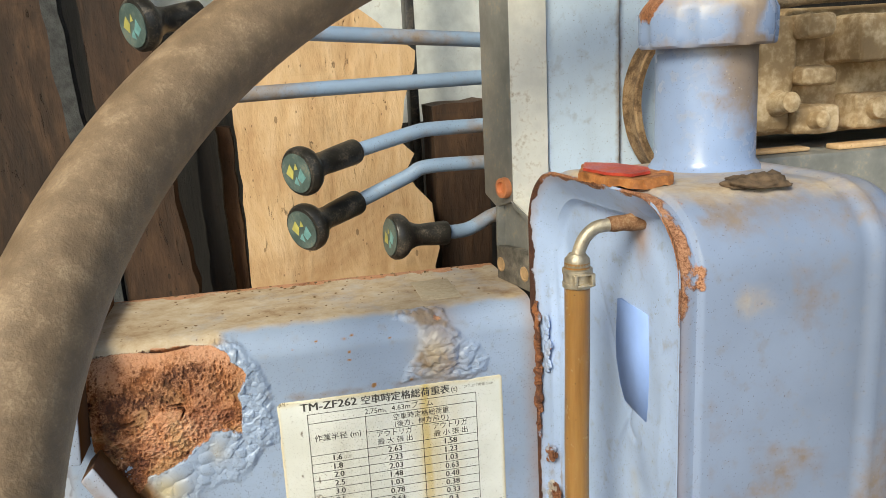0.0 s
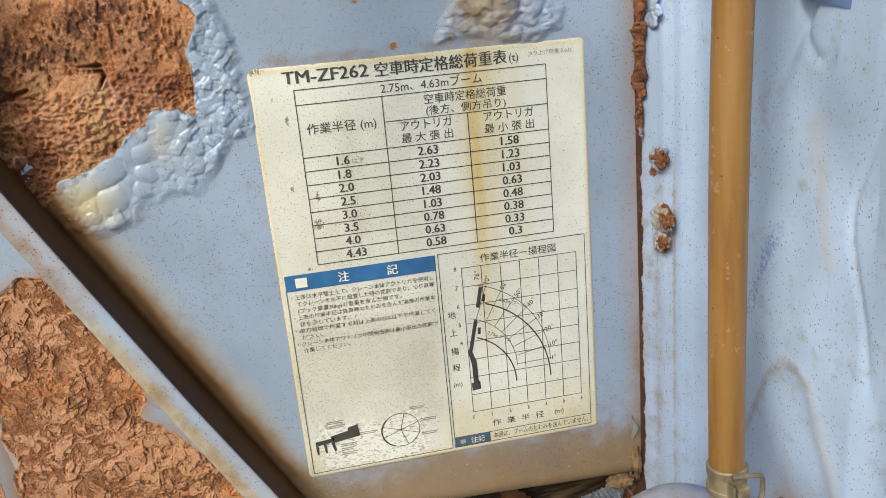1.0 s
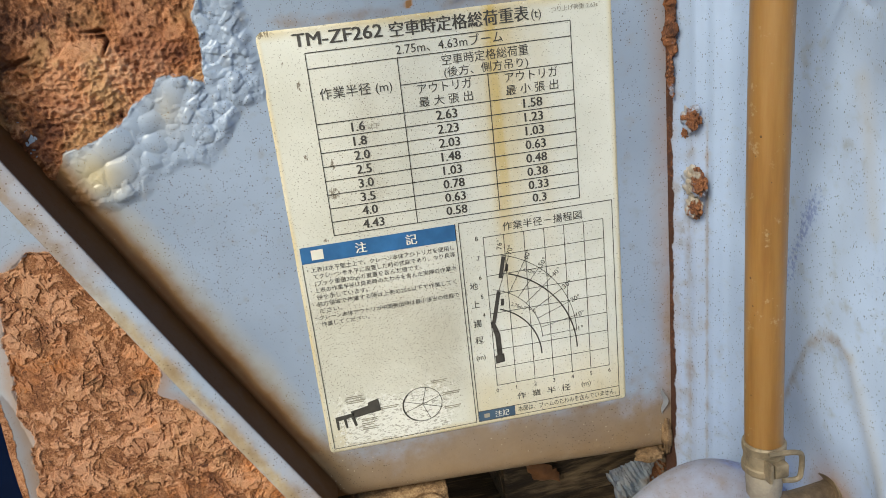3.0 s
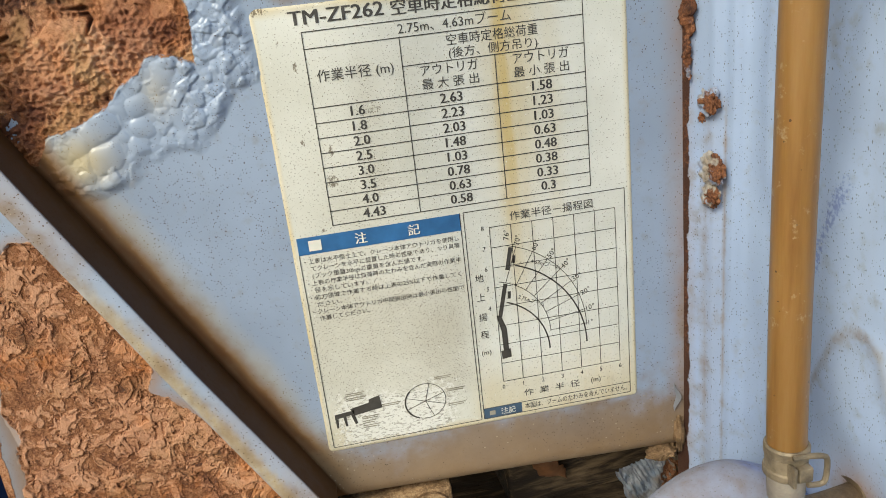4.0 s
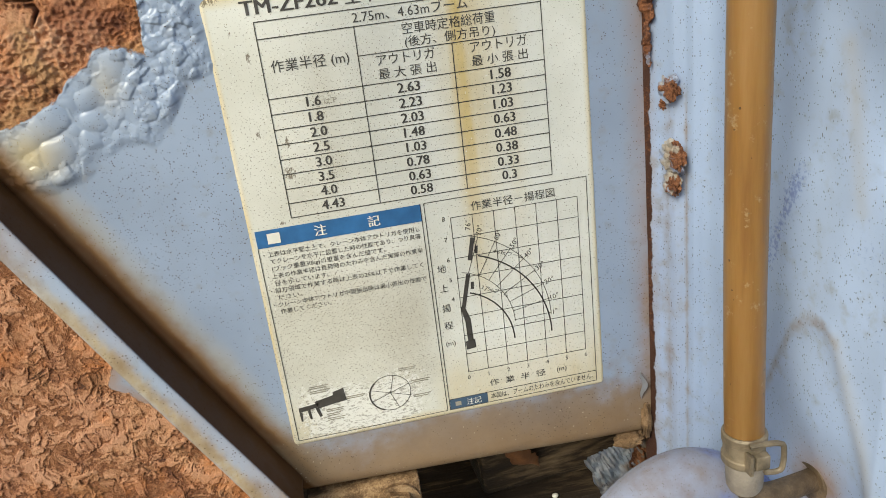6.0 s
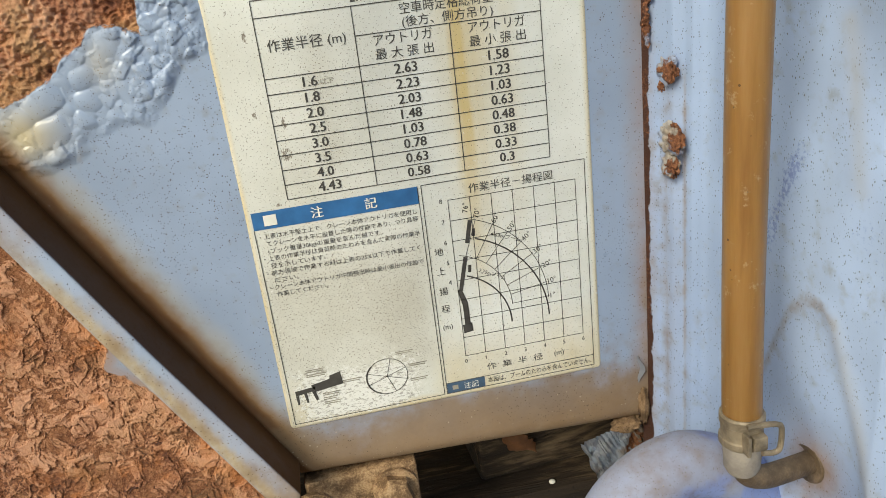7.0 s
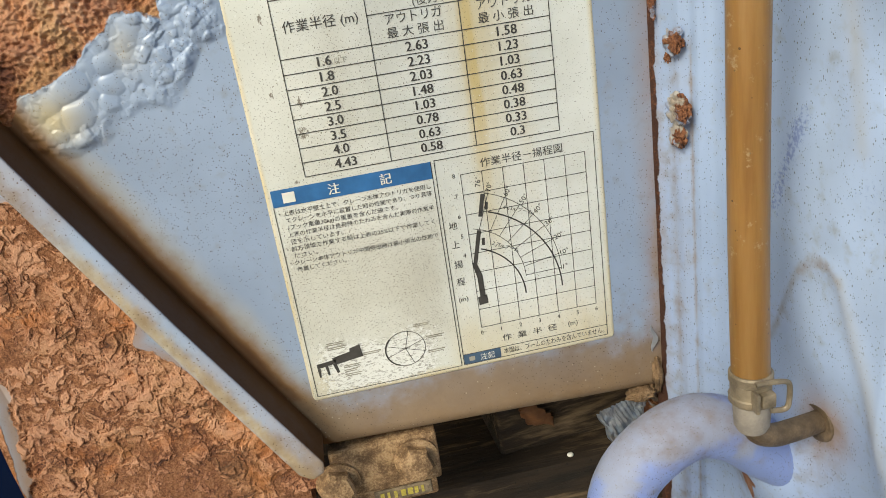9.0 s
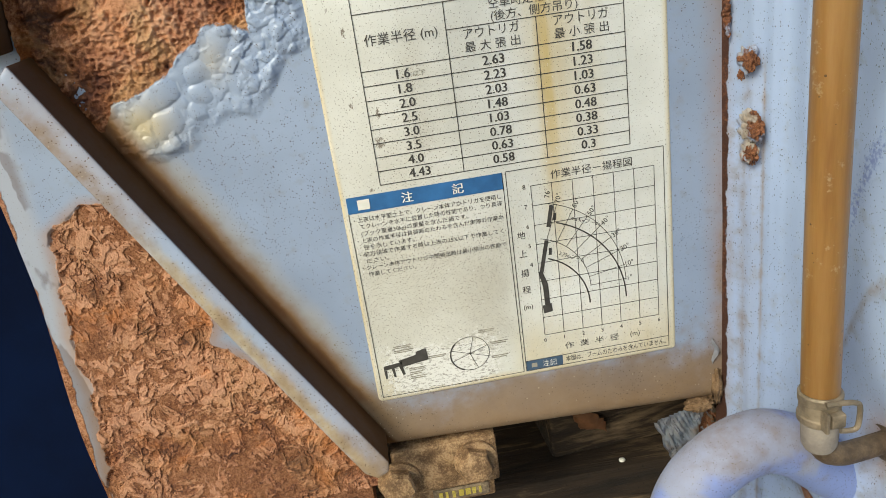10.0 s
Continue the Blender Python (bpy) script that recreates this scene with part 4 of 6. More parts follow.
def film_warm(c):
    x, z = c[:, 0], c[:, 2]
    n = fbm(c, 5, 3, 91)
    col = np.exp(-(((x - 0.835 - 0.03 * (n - 0.5)) / 0.042) ** 2)) * (0.45 * smooth(-1.45, -1.0, z) + 0.62 * smooth(-1.1, -0.45, z))
    wide = np.exp(-(((x - 0.86) / 0.10) ** 2)) * smooth(-1.5, -0.05, z) * 0.7
    side = np.exp(-(((x - 1.0) / 0.05) ** 2)) * smooth(-1.6, -0.6, z) * 0.22
    rim = 0.62 * np.maximum(smooth(0.025, 0.0, x), np.maximum(smooth(0.05, 0.0, -z), np.maximum(smooth(-1.66, -1.71, z), smooth(1.27, 1.30, x))))
    foot = 0.52 * smooth(-1.3, -1.7, z) * smooth(0.55, 0.7, x) + 0.35 * np.exp(-(((x - 0.05) / 0.1) ** 2 + ((z + 1.65) / 0.12) ** 2))
    return np.maximum.reduce([col, wide, side, rim * (0.4 + n), foot * (0.5 + n), 0.03 + 0 * x])


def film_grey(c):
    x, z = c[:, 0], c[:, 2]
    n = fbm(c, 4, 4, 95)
    # Lower left: grey dust film together with painted shade.
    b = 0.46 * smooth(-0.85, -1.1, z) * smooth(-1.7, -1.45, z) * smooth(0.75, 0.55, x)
    # Soft cast-shadow band painted over the left columns.
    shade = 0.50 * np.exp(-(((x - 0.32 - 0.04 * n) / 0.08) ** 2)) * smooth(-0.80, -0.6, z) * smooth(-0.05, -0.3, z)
    # Left half darkened: shade put into the film colour.
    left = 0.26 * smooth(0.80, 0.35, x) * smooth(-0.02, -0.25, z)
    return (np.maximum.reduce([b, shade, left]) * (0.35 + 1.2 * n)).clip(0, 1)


def film_smudge(c):
    x, z = c[:, 0], c[:, 2]
    out = smooth(0.016, 0.0, -z) * 0.62 * (0.3 + fbm(c, 9, 3, 98))
    for cx, cz, rx, rz in ((0.195, -0.50, 0.012, 0.035), (0.185, -0.61, 0.028, 0.03), (0.105, -0.46, 0.012, 0.018), (0.125, -0.785, 0.015, 0.011), (0.12, -0.20, 0.010, 0.03), (0.075, -0.12, 0.009, 0.012), (0.02, -0.01, 0.05, 0.016), (0.60, -0.03, 0.2, 0.008)):
        out = np.maximum(out, 0.95 * np.exp(-(((x - cx) / rx) ** 2 + ((z - cz) / rz) ** 2)))
    return out


def film_worn(c):
    x, z = c[:, 0], c[:, 2]
    n = fbm(c, 6, 3, 97)
    body = smooth(-1.42, -1.56, z + 0.10 * (n - 0.5)) * smooth(0.60, 0.42, x) * smooth(0.0, 0.12, x)
    return body * smooth(-1.715, -1.66, z) * (0.62 + 0.8 * n)


bm = bmesh.new()
ox, oz = np.meshgrid(np.linspace(0, 1.3, 201), np.linspace(-1.712, 0, 261))
gx, gz = ox.ravel(), oz.ravel()
r = 0.03
cx, cz = gx.clip(r, 1.3 - r), gz.clip(-1.712 + r, -r)
dx, dz = gx - cx, gz - cz
far = np.maximum(np.hypot(dx, dz), 1e-9)
k = np.where(far > r, r / far, 1)
gx, gz = cx + dx * k, cz + dz * k
edge = np.minimum.reduce([gx, 1.3 - gx, -gz, gz + 1.712])
gy = -0.0065 + 0.006 * (1 - smooth(0, 0.006, edge))
sheet(bm, np.stack([gx, gy, gz], 1), 201, 261)
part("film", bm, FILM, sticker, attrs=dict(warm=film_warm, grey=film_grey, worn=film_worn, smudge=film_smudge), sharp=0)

INK_Y = -0.0085


def rule(bm, x0, z0, x1, z1, w=0.0032):
    a, b = Vector((x0, 0, z0)), Vector((x1, 0, z1))
    d = (b - a).normalized()
    s = Vector((-d.z, 0, d.x)) * w / 2
    y = Vector((0, INK_Y, 0))
    bm.faces.new([bm.verts.new(v + y) for v in (a - s, b - s, b + s, a + s)])


def curve_rule(bm, pts, w):
    for a, b in zip(pts, pts[1:]):
        rule(bm, a[0], a[1], b[0], b[1], w)


def writing(text, x, z, size, align="LEFT", material=None, wide=None, bold=0.0, turn=0.0, name="lettering", y=INK_Y):
    """Printed words: the left, middle or right end of the base line at x, z; wide: the width to which they are fitted."""
    cu = bpy.data.curves.new(name, "FONT")
    cu.body, cu.size, cu.align_x, cu.offset, cu.resolution_u = text, size, "LEFT", 0.0, 2
    tmp = new("lettering_tmp", cu)
    dg = bpy.context.evaluated_depsgraph_get()
    me0 = bpy.data.meshes.new_from_object(tmp.evaluated_get(dg))
    bm = bmesh.new()
    bm.from_mesh(me0)
    bpy.data.objects.remove(tmp)
    bpy.data.curves.remove(cu)
    bpy.data.meshes.remove(me0)
    if not bm.verts:
        bm.free()
        return None
    lo, hi = min(v.co.x for v in bm.verts), max(v.co.x for v in bm.verts)
    k = wide / (hi - lo) if wide else 1.0
    shift = {"LEFT": 0.0, "CENTER": 0.5, "RIGHT": 1.0}[align] * (hi - lo) * k
    c, s = math.cos(radians(turn)), math.sin(radians(turn))
    for v in bm.verts:
        a, b = (v.co.x - lo) * k - shift, v.co.y
        v.co = Vector((x + c * a - s * b, y, z + s * a + c * b))
    if bold:
        copy = bmesh.ops.duplicate(bm, geom=bm.verts[:] + bm.edges[:] + bm.faces[:])["geom"]
        for v in copy:
            if isinstance(v, bmesh.types.BMVert):
                v.co += Vector((c * bold, -0.0003, s * bold))
    for f in bm.faces:
        if f.normal.y > 0:
            f.normal_flip()
    return part(name, bm, material or INK, sticker, sharp=0)


def table_lines():
    x0, x1, c1, c2 = 0.16, 1.136, 0.483, 0.810
    for z in (-0.090, -0.146, -0.345, -0.771):
        yield x0, z, x1, z
    yield c1, -0.2435, x1, -0.2435
    for k in range(1, 8):
        z = -0.345 - k * (0.771 - 0.345) / 8
        yield x0, z, x1, z
    for x in (x0, x1):
        yield x, -0.090, x, -0.771
    yield c1, -0.146, c1, -0.771
    yield c2, -0.2435, c2, -0.771


for x0, z0, x1, z1 in table_lines():
    bm = bmesh.new()
    rule(bm, x0, z0, x1, z1)
    part("table_rule", bm, INK, sticker, sharp=0)

writing("TM-ZF262", 0.124, -0.066, 0.066, wide=0.316, bold=0.0035)
writing("空車時定格総荷重表", 0.467, -0.068, 0.058, wide=0.512, bold=0.0025)
writing("(t)", 0.99, -0.066, 0.044)
writing("つり上げ荷重 2.63t", 1.066, -0.052, 0.021, wide=0.178, material=GREY_INK)
writing("2.75m、4.63mブーム", 0.482, -0.133, 0.045, wide=0.396)
writing("空車時定格総荷重", 0.644, -0.190, 0.042, wide=0.326)
writing("(後方、側方吊り)", 0.648, -0.233, 0.040, wide=0.318)
writing("作業半径 (m)", 0.189, -0.257, 0.046, wide=0.263)
for xm in (0.645, 0.975):
    writing("アウトリガ", xm, -0.283, 0.043, "CENTER", wide=0.203)
writing("最 大 張 出", 0.645, -0.330, 0.041, "CENTER", wide=0.203)
writing("最 小 張 出", 0.975, -0.330, 0.041, "CENTER", wide=0.203)
RADII = ["1.6", "1.8", "2.0", "2.5", "3.0", "3.5", "4.0", "4.43"]
WIDE_OUT = ["2.63", "2.23", "2.03", "1.48", "1.03", "0.78", "0.63", "0.58"]
NARROW_OUT = ["1.58", "1.23", "1.03", "0.63", "0.48", "0.38", "0.33", "0.3"]
for k in range(8):
    z = -0.387 - k * (0.771 - 0.345) / 8
    writing(RADII[k], 0.308 if k < 7 else 0.315, z, 0.049, "CENTER", bold=0.0022)
    writing(WIDE_OUT[k], 0.640, z, 0.049, "CENTER", bold=0.0022)
    writing(NARROW_OUT[k], 0.972, z, 0.049, "CENTER", bold=0.0022)
writing("以下", 0.343, -0.386, 0.024, wide=0.045, material=GREY_INK)

bm = bmesh.new()
rule(bm, 0.022, -0.834, 0.626, -0.834, 0.066)
part("heading_bar", bm, INK_BLUE, sticker, "blue heading bar", sharp=0)
bm = bmesh.new()
bm.faces.new([bm.verts.new((x, INK_Y - 0.002, z)) for x, z in ((0.062, -0.855), (0.108, -0.855), (0.108, -0.815), (0.062, -0.815))])
part("heading_mark", bm, WHITE_INK, sticker, sharp=0)
writing("注", 0.231, -0.851, 0.046, material=WHITE_INK, bold=0.002, y=INK_Y - 0.002)
writing("記", 0.428, -0.851, 0.046, material=WHITE_INK, bold=0.002, y=INK_Y - 0.002)
NOTES = [("・上表は水平堅土上で、クレーン本体アウトリガを使用し", 0.036, 0.578), ("てクレーンを水平に設置した時の性能であり、つり具等", 0.056, 0.558), ("(フック重量30kg)の重量を含んだ値です。", 0.056, 0.42), ("・上表の作業半径は負荷時のたわみを含んだ実際の作業半", 0.036, 0.578), ("径を示しています。", 0.056, 0.20), ("・前方領域で作業する時は上表の25%以下で作業してく", 0.036, 0.572), ("ださい。", 0.056, 0.09), ("・クレーン本体アウトリガ中間張出時は最小張出の性能で", 0.036, 0.578), ("作業してください。", 0.056, 0.19)]
for k, (text, x, w) in enumerate(NOTES):
    writing(text, x, -0.903 - k * 0.0287, 0.0225, wide=w)
for a in ((0.022, -0.867, 0.022, -1.69), (0.022, -1.69, 0.628, -1.69), (0.626, -0.8, 0.629, -1.69), (0.640, -0.8, 0.640, -1.69), (0.640, -0.8, 1.268, -0.8), (1.268, -0.8, 1.268, -1.69), (0.640, -1.69, 1.268, -1.69), (0.640, -1.643, 1.268, -1.643)):
    bm = bmesh.new()
    rule(bm, *a, 0.0028)
    part("frame_rule", bm, INK, sticker, sharp=0)

# small crane picture and circle: blurred captions stay plain bars
bm = bmesh.new()
for quad in (((0.110, -1.530), (0.185, -1.516), (0.188, -1.502), (0.230, -1.492), (0.236, -1.548), (0.124, -1.562)), ((0.046, -1.545), (0.125, -1.538), (0.122, -1.556), (0.046, -1.566)), ((0.046, -1.566), (0.058, -1.566), (0.055, -1.606), (0.048, -1.606)), ((0.078, -1.562), (0.090, -1.560), (0.092, -1.604), (0.084, -1.604)), ((0.110, -1.558), (0.124, -1.556), (0.132, -1.598), (0.122, -1.602))):
    bm.faces.new([bm.verts.new((x, INK_Y, z)) for x, z in quad])
part("crane_picture", bm, INK, sticker, sharp=0)
bm = bmesh.new()
ring = [(0.410 + 0.082 * math.cos(a), -1.556 + 0.078 * math.sin(a)) for a in np.linspace(0, 2 * math.pi, 49)]
curve_rule(bm, ring[:19], 0.0025)
curve_rule(bm, ring[18:34], 0.006)
curve_rule(bm, ring[33:], 0.0025)
for a in (20, 75, 160, 200, 290, 340):
    rule(bm, 0.410, -1.556, 0.410 + 0.082 * math.cos(radians(a)), -1.556 + 0.078 * math.sin(radians(a)), 0.0022)
part("sector_picture", bm, INK, sticker, sharp=0)
for x, z, w in ((0.10, -1.468, 0.075), (0.10, -1.488, 0.08), (0.235, -1.540, 0.075), (0.15, -1.580, 0.07), (0.15, -1.600, 0.055), (0.15, -1.620, 0.07), (0.455, -1.462, 0.07), (0.50, -1.525, 0.075), (0.50, -1.592, 0.07)):
    bm = bmesh.new()
    rule(bm, x, z + 0.004, x + w, z + 0.004, 0.004)
    rule(bm, x, z - 0.004, x + w * 0.9, z - 0.004, 0.004)
    part("faded_caption", bm, GREY_INK, sticker, sharp=0)

# lifting height chart
GX, GZ, GS = 0.733, -1.533, 0.0825
for k in range(7):
    bm = bmesh.new()
    rule(bm, GX + k * GS, GZ, GX + k * GS, GZ + 8 * GS, 0.0024)
    part("grid_rule", bm, INK, sticker, sharp=0)
for k in range(9):
    bm = bmesh.new()
    rule(bm, GX, GZ + k * GS, GX + 6 * GS, GZ + k * GS, 0.0024)
    part("grid_rule", bm, INK, sticker, sharp=0)
for k in range(7):
    writing(str(k), GX + k * GS, -1.566, 0.026, "CENTER")
for k in (4, 5, 6, 7, 8):
    writing(str(k), 0.706, GZ + k * GS - 0.010, 0.026, "CENTER")
for c, z in (("地", -1.085), ("上", -1.165), ("揚", -1.250), ("程", -1.325)):
    writing(c, 0.676, z, 0.036, "CENTER")
writing("(m)", 0.676, -1.40, 0.030, "CENTER")
writing("作業半径－揚程図", 0.815, -0.856, 0.040, wide=0.325)
writing("作  業  半  径", 0.815, -1.615, 0.034, wide=0.235)
writing("(m)", 1.10, -1.612, 0.032)
PIVOT = (0.691, -1.345)


def arc(r, a0, a1, n=24, drop=0.0):
    return [(PIVOT[0] + r * math.cos(radians(a)), PIVOT[1] - drop + r * math.sin(radians(a))) for a in np.linspace(a0, a1, n)]


for r, a0, w, drop in ((0.402, 76, 0.0024, 0.0), (0.253, 76, 0.0024, 0.0), (0.400, 71, 0.0056, 0.075), (0.245, 70, 0.0056, 0.075)):
    bm = bmesh.new()
    curve_rule(bm, arc(r, a0, 0, 26, drop), w)
    part("boom_arc", bm, INK, sticker, sharp=0)
for a in (70, 60, 50, 40, 30, 20, 10, 1):
    bm = bmesh.new()
    rule(bm, *arc(0.253, a, a, 1)[0], *arc(0.406, a, a, 1)[0], 0.0022)
    part("angle_ray", bm, INK, sticker, sharp=0)
for a in (76, 70, 60, 50, 40, 30, 20, 10, 1):
    x, z = arc(0.410 if a < 75 else 0.425, a, a, 1)[0]
    tilt_by = {76: 82, 70: 72}.get(a, a * 0.97)
    writing(str(a) + "°", x + 0.009 * math.sin(radians(tilt_by)), z - 0.009 * math.cos(radians(tilt_by)), 0.030, turn=tilt_by)
writing("4.63mブーム", 0.880, -1.040, 0.021, turn=-22, wide=0.125)
writing("2.75mブーム", 0.820, -1.180, 0.021, turn=-28, wide=0.115)
bm = bmesh.new()
rule(bm, 0.744, -1.246, 0.776, -1.110, 0.016)
rule(bm, 0.788, -1.055, 0.808, -0.965, 0.016)
rule(bm, 0.815, -1.030, 0.819, -1.000, 0.012)
rule(bm, 0.786, -1.175, 0.789, -1.145, 0.012)
for quad in (((0.736, -1.240), (0.754, -1.244), (0.772, -1.300), (0.750, -1.310)), ((0.750, -1.310), (0.772, -1.300), (0.774, -1.395), (0.752, -1.395)), ((0.742, -1.395), (0.780, -1.390), (0.782, -1.428), (0.744, -1.432))):
    bm.faces.new([bm.verts.new((x - 0.006, INK_Y, z)) for x, z in quad])
part("boom_picture", bm, INK, sticker, sharp=0)
bm = bmesh.new()
rule(bm, 0.642, -1.6665, 0.800, -1.6665, 0.044)
part("note_bar", bm, INK_SLATE, sticker, "slate blue note bar", sharp=0)
bm = bmesh.new()
bm.faces.new([bm.verts.new((x, INK_Y - 0.002, z)) for x, z in ((0.664, -1.676), (0.688, -1.676), (0.688, -1.656), (0.664, -1.656))])
part("note_mark", bm, GREY_INK, sticker, sharp=0)
writing("注記", 0.712, -1.679, 0.032, material=WHITE_INK, y=INK_Y - 0.002)
writing("本図は、ブームのたわみを含んでいません。", 0.814, -1.676, 0.030, wide=0.44)

# ---- oil tank ----
tank = thing("oil_tank", (2.1, -0.75, -2.9), "dented light blue steel oil tank with a rusted rim", "tank")


def tank_line(inset=0.0, n=10):
    """The tank's outline seen from its end: (y, z) with round corners."""
    y0, y1, z0, z1 = -1.40 + inset, 0.04 - inset, -2.9 + inset, 1.207 - inset
    pts = []
    for cy, cz, a0, r in ((y1, z1, 0, 0.34), (y0, z1, 90, 0.34), (y0, z0, 180, 0.2), (y1, z0, 270, 0.2)):
        r = max(r - inset, 0.03)
        cy2, cz2 = (cy - r if a0 in (0, 270) else cy + r), (cz - r if a0 in (0, 90) else cz + r)
        pts += [(cy2 + r * math.cos(radians(a0 + 90 * k / n)), cz2 + r * math.sin(radians(a0 + 90 * k / n))) for k in range(n + 1)]
    return pts


def skew(y):
    return 1.505 - 0.115 * y


shell = dense(tank_line(), 0.03)
LOOP_CREASE = [(-0.506, -1.552), (-0.646, -1.28), (-0.716, -1.179), (-0.802, -1.144), (-0.878, -1.179), (-0.944, -1.308), (-1.016, -1.514), (-1.111, -1.837)]
LONG_CREASE = [(-1.234, 0.12), (-1.12, -0.17), (-1.008, -0.42), (-0.968, -0.56), (-1.008, -0.75), (-1.07, -0.94), (-1.12, -1.15), (-1.19, -1.35), (-1.25, -1.6)]
PATCH_CREASE = [(-0.47, 0.66), (-0.52, 0.53), (-0.60, 0.37), (-0.67, 0.18), (-0.735, -0.01), (-0.765, -0.06), (-0.80, -0.095), (-0.85, -0.098), (-0.88, -0.08)]
SIDE_CREASE = [(-1.06, 0.47), (-1.10, 0.50), (-1.16, 0.527), (-1.25, 0.52)]


def off_line(line, y, z):
    """Distance from a line."""
    out = np.full(len(y), 9.0)
    pts = [(v.x, v.y) for v in glide([(a, b, 0) for a, b in line], 5)]
    for (ay, az), (by, bz) in zip(pts, pts[1:]):
        ey, ez = by - ay, bz - az
        t = np.clip(((y - ay) * ey + (z - az) * ez) / (ey * ey + ez * ez), 0, 1)
        out = np.minimum(out, np.hypot(y - ay - t * ey, z - az - t * ez))
    return out


rings = []
SHELL_W = (0.0, 0.02, 0.04, 0.06, 0.075, 0.085, 0.095, 0.105, 0.115, 0.13, 0.15, 0.2, 0.3, 0.45, 0.6, 0.75, 0.82, 0.85, 0.88, 0.90, 0.92, 0.94, 0.96, 0.98, 1.0, 1.04, 1.10, 1.20, 1.25, 1.28)
for w in SHELL_W:
    press = 0.016 - 0.016 * min(1.0, max(0.0, (w - 0.07) / 0.03)) + 0.012 * math.exp(-(((w - 0.085) / 0.014) ** 2)) + 0.010 * math.exp(-(((w - 0.87) / 0.025) ** 2)) - 0.010 * math.exp(-(((w - 0.94) / 0.028) ** 2))
    shrink = 0.30 * (1 - math.sqrt(max(0.0, 1 - max(0.0, (w - 0.98) / 0.3) ** 2)))
    k = press + shrink
    for y, z in shell:
        cy, cz = -0.68, -0.8465
        ny, nz = max(-1, min(1, (y - cy) / 0.72)), max(-1, min(1, (z - cz) / 2.0535))
        rings.append((skew(y) + w, y - k * (ny if abs(ny) > 0.55 else ny * 0.3), z - k * (nz if abs(nz) > 0.8 else nz * 0.2)))
bm = sheet(bmesh.new(), rings, len(shell), len(SHELL_W), loop=True)
bm.verts.ensure_lookup_table()
bm.faces.new([bm.verts[(len(SHELL_W) - 1) * len(shell) + i] for i in range(len(shell))])
bmesh.ops.recalc_face_normals(bm, faces=bm.faces)


def tank_rust(c):
    n = fbm(c, 9, 4, 15)
    rim = np.where((c[:, 2] > 0.42) & (c[:, 1] < -0.9), 1.06, 0.84) - np.where((c[:, 2] > 0.42) & (c[:, 1] < -0.9), 4.6, 12) * (c[:, 0] - skew(c[:, 1])) - 0.9 * (n - 0.3)
    top = smooth(0.6, 0.95, c[:, 2])
    return np.where(c[:, 1] < -0.3, rim * (0.45 + 0.55 * top), rim)


def tank_dust(c):
    top = smooth(1.08, 1.20, c[:, 2]) * (0.22 + 0.62 * fbm(c, 4, 4, 22))
    mark = 0.62 * np.exp(-(((c[:, 0] - 2.01) / 0.11) ** 2 + ((c[:, 2] - 0.77) / 0.11) ** 2))
    return np.maximum(top, mark * (c[:, 1] < -1.1))


part("body", bm, TANK_BLUE_SHADED, tank, attrs=dict(powder=lambda c: 0.8, rust=tank_rust, dust=tank_dust, stain=lambda c: 0.3 * smooth(0.08, 0.0, c[:, 0] - skew(c[:, 1])), dirt=lambda c: 0.62 * smooth(0.48, 0.70, fbm(c, 2.6, 4, 55)) * (c[:, 2] > -0.4) * (c[:, 0] > 1.8)))

# dished end panel inside the rim
rings = []
steps = [(0.0, 0.0), (0.012, -0.006), (0.03, 0.0), (0.06, 0.014), (0.09, 0.034), (0.12, 0.048), (0.14, 0.052), (0.155, 0.054), (0.163, 0.060), (0.172, 0.078), (0.182, 0.086), (0.195, 0.089), (0.212, 0.091), (0.220, 0.097), (0.230, 0.116), (0.240, 0.130), (0.255, 0.137), (0.28, 0.141), (0.30, 0.143)]
steps += [(0.30 + 0.42 * k / 90, 0.143) for k in range(1, 90)]
DISH_IN, DISH_W = [i for i, w in steps], [w for i, w in steps]
for ins, _ in steps:
    for y, z in shell:
        cy, cz, hy, hz = -0.68, -0.8465, 0.72, 2.0535
        ky = (hy - ins) / hy
        kz = (hz - ins) / hz if ins <= 0.30 else (hz - 0.30) / hz * (1 - (ins - 0.30) / 0.42)
        ky = ky if ins <= 0.30 else (hy - 0.30) / hy * (1 - (ins - 0.30) / 0.42)
        yy, zz = cy + (y - cy) * ky, cz + (z - cz) * kz
        steep = 1 + 0.5 * min(1.0, max(0.0, (z - 0.5) / 0.5)) + 1.4 * min(1.0, max(0.0, (-1.0 - y) / 0.3))
        w = float(np.interp(ins * steep, DISH_IN, DISH_W))
        dent = 0.0
        if ins > 0.26:
            fade = min(1, (ins - 0.26) / 0.08)
            dent = fade * (0.05 * noise.noise(Vector((yy * 2.2, 3.0, zz * 1.1))) + 0.02 * noise.noise(Vector((yy * 5, 9.0, zz * 3))))
            dent *= 1 - 0.9 * math.exp(-(((yy + 0.8) / 0.32) ** 2 + ((zz - 0.35) / 0.45) ** 2))
            dent += fade * 0.022 * math.exp(-(((yy + 0.72 + 0.10 * math.sin(zz * 6)) / 0.035) ** 2)) * math.exp(-(((zz - 0.02) / 0.22) ** 2))
        dent -= 0.11 * math.exp(-(((yy + 0.57) / 0.15) ** 2 + ((zz + 2.05) / 0.20) ** 2))
        rings.append((skew(yy) + w + dent, yy, zz))
nring = len(steps)
rings = np.array(rings)
inner = np.repeat([1.0 if i > 0.27 else 0.0 for i, w in steps], len(shell))
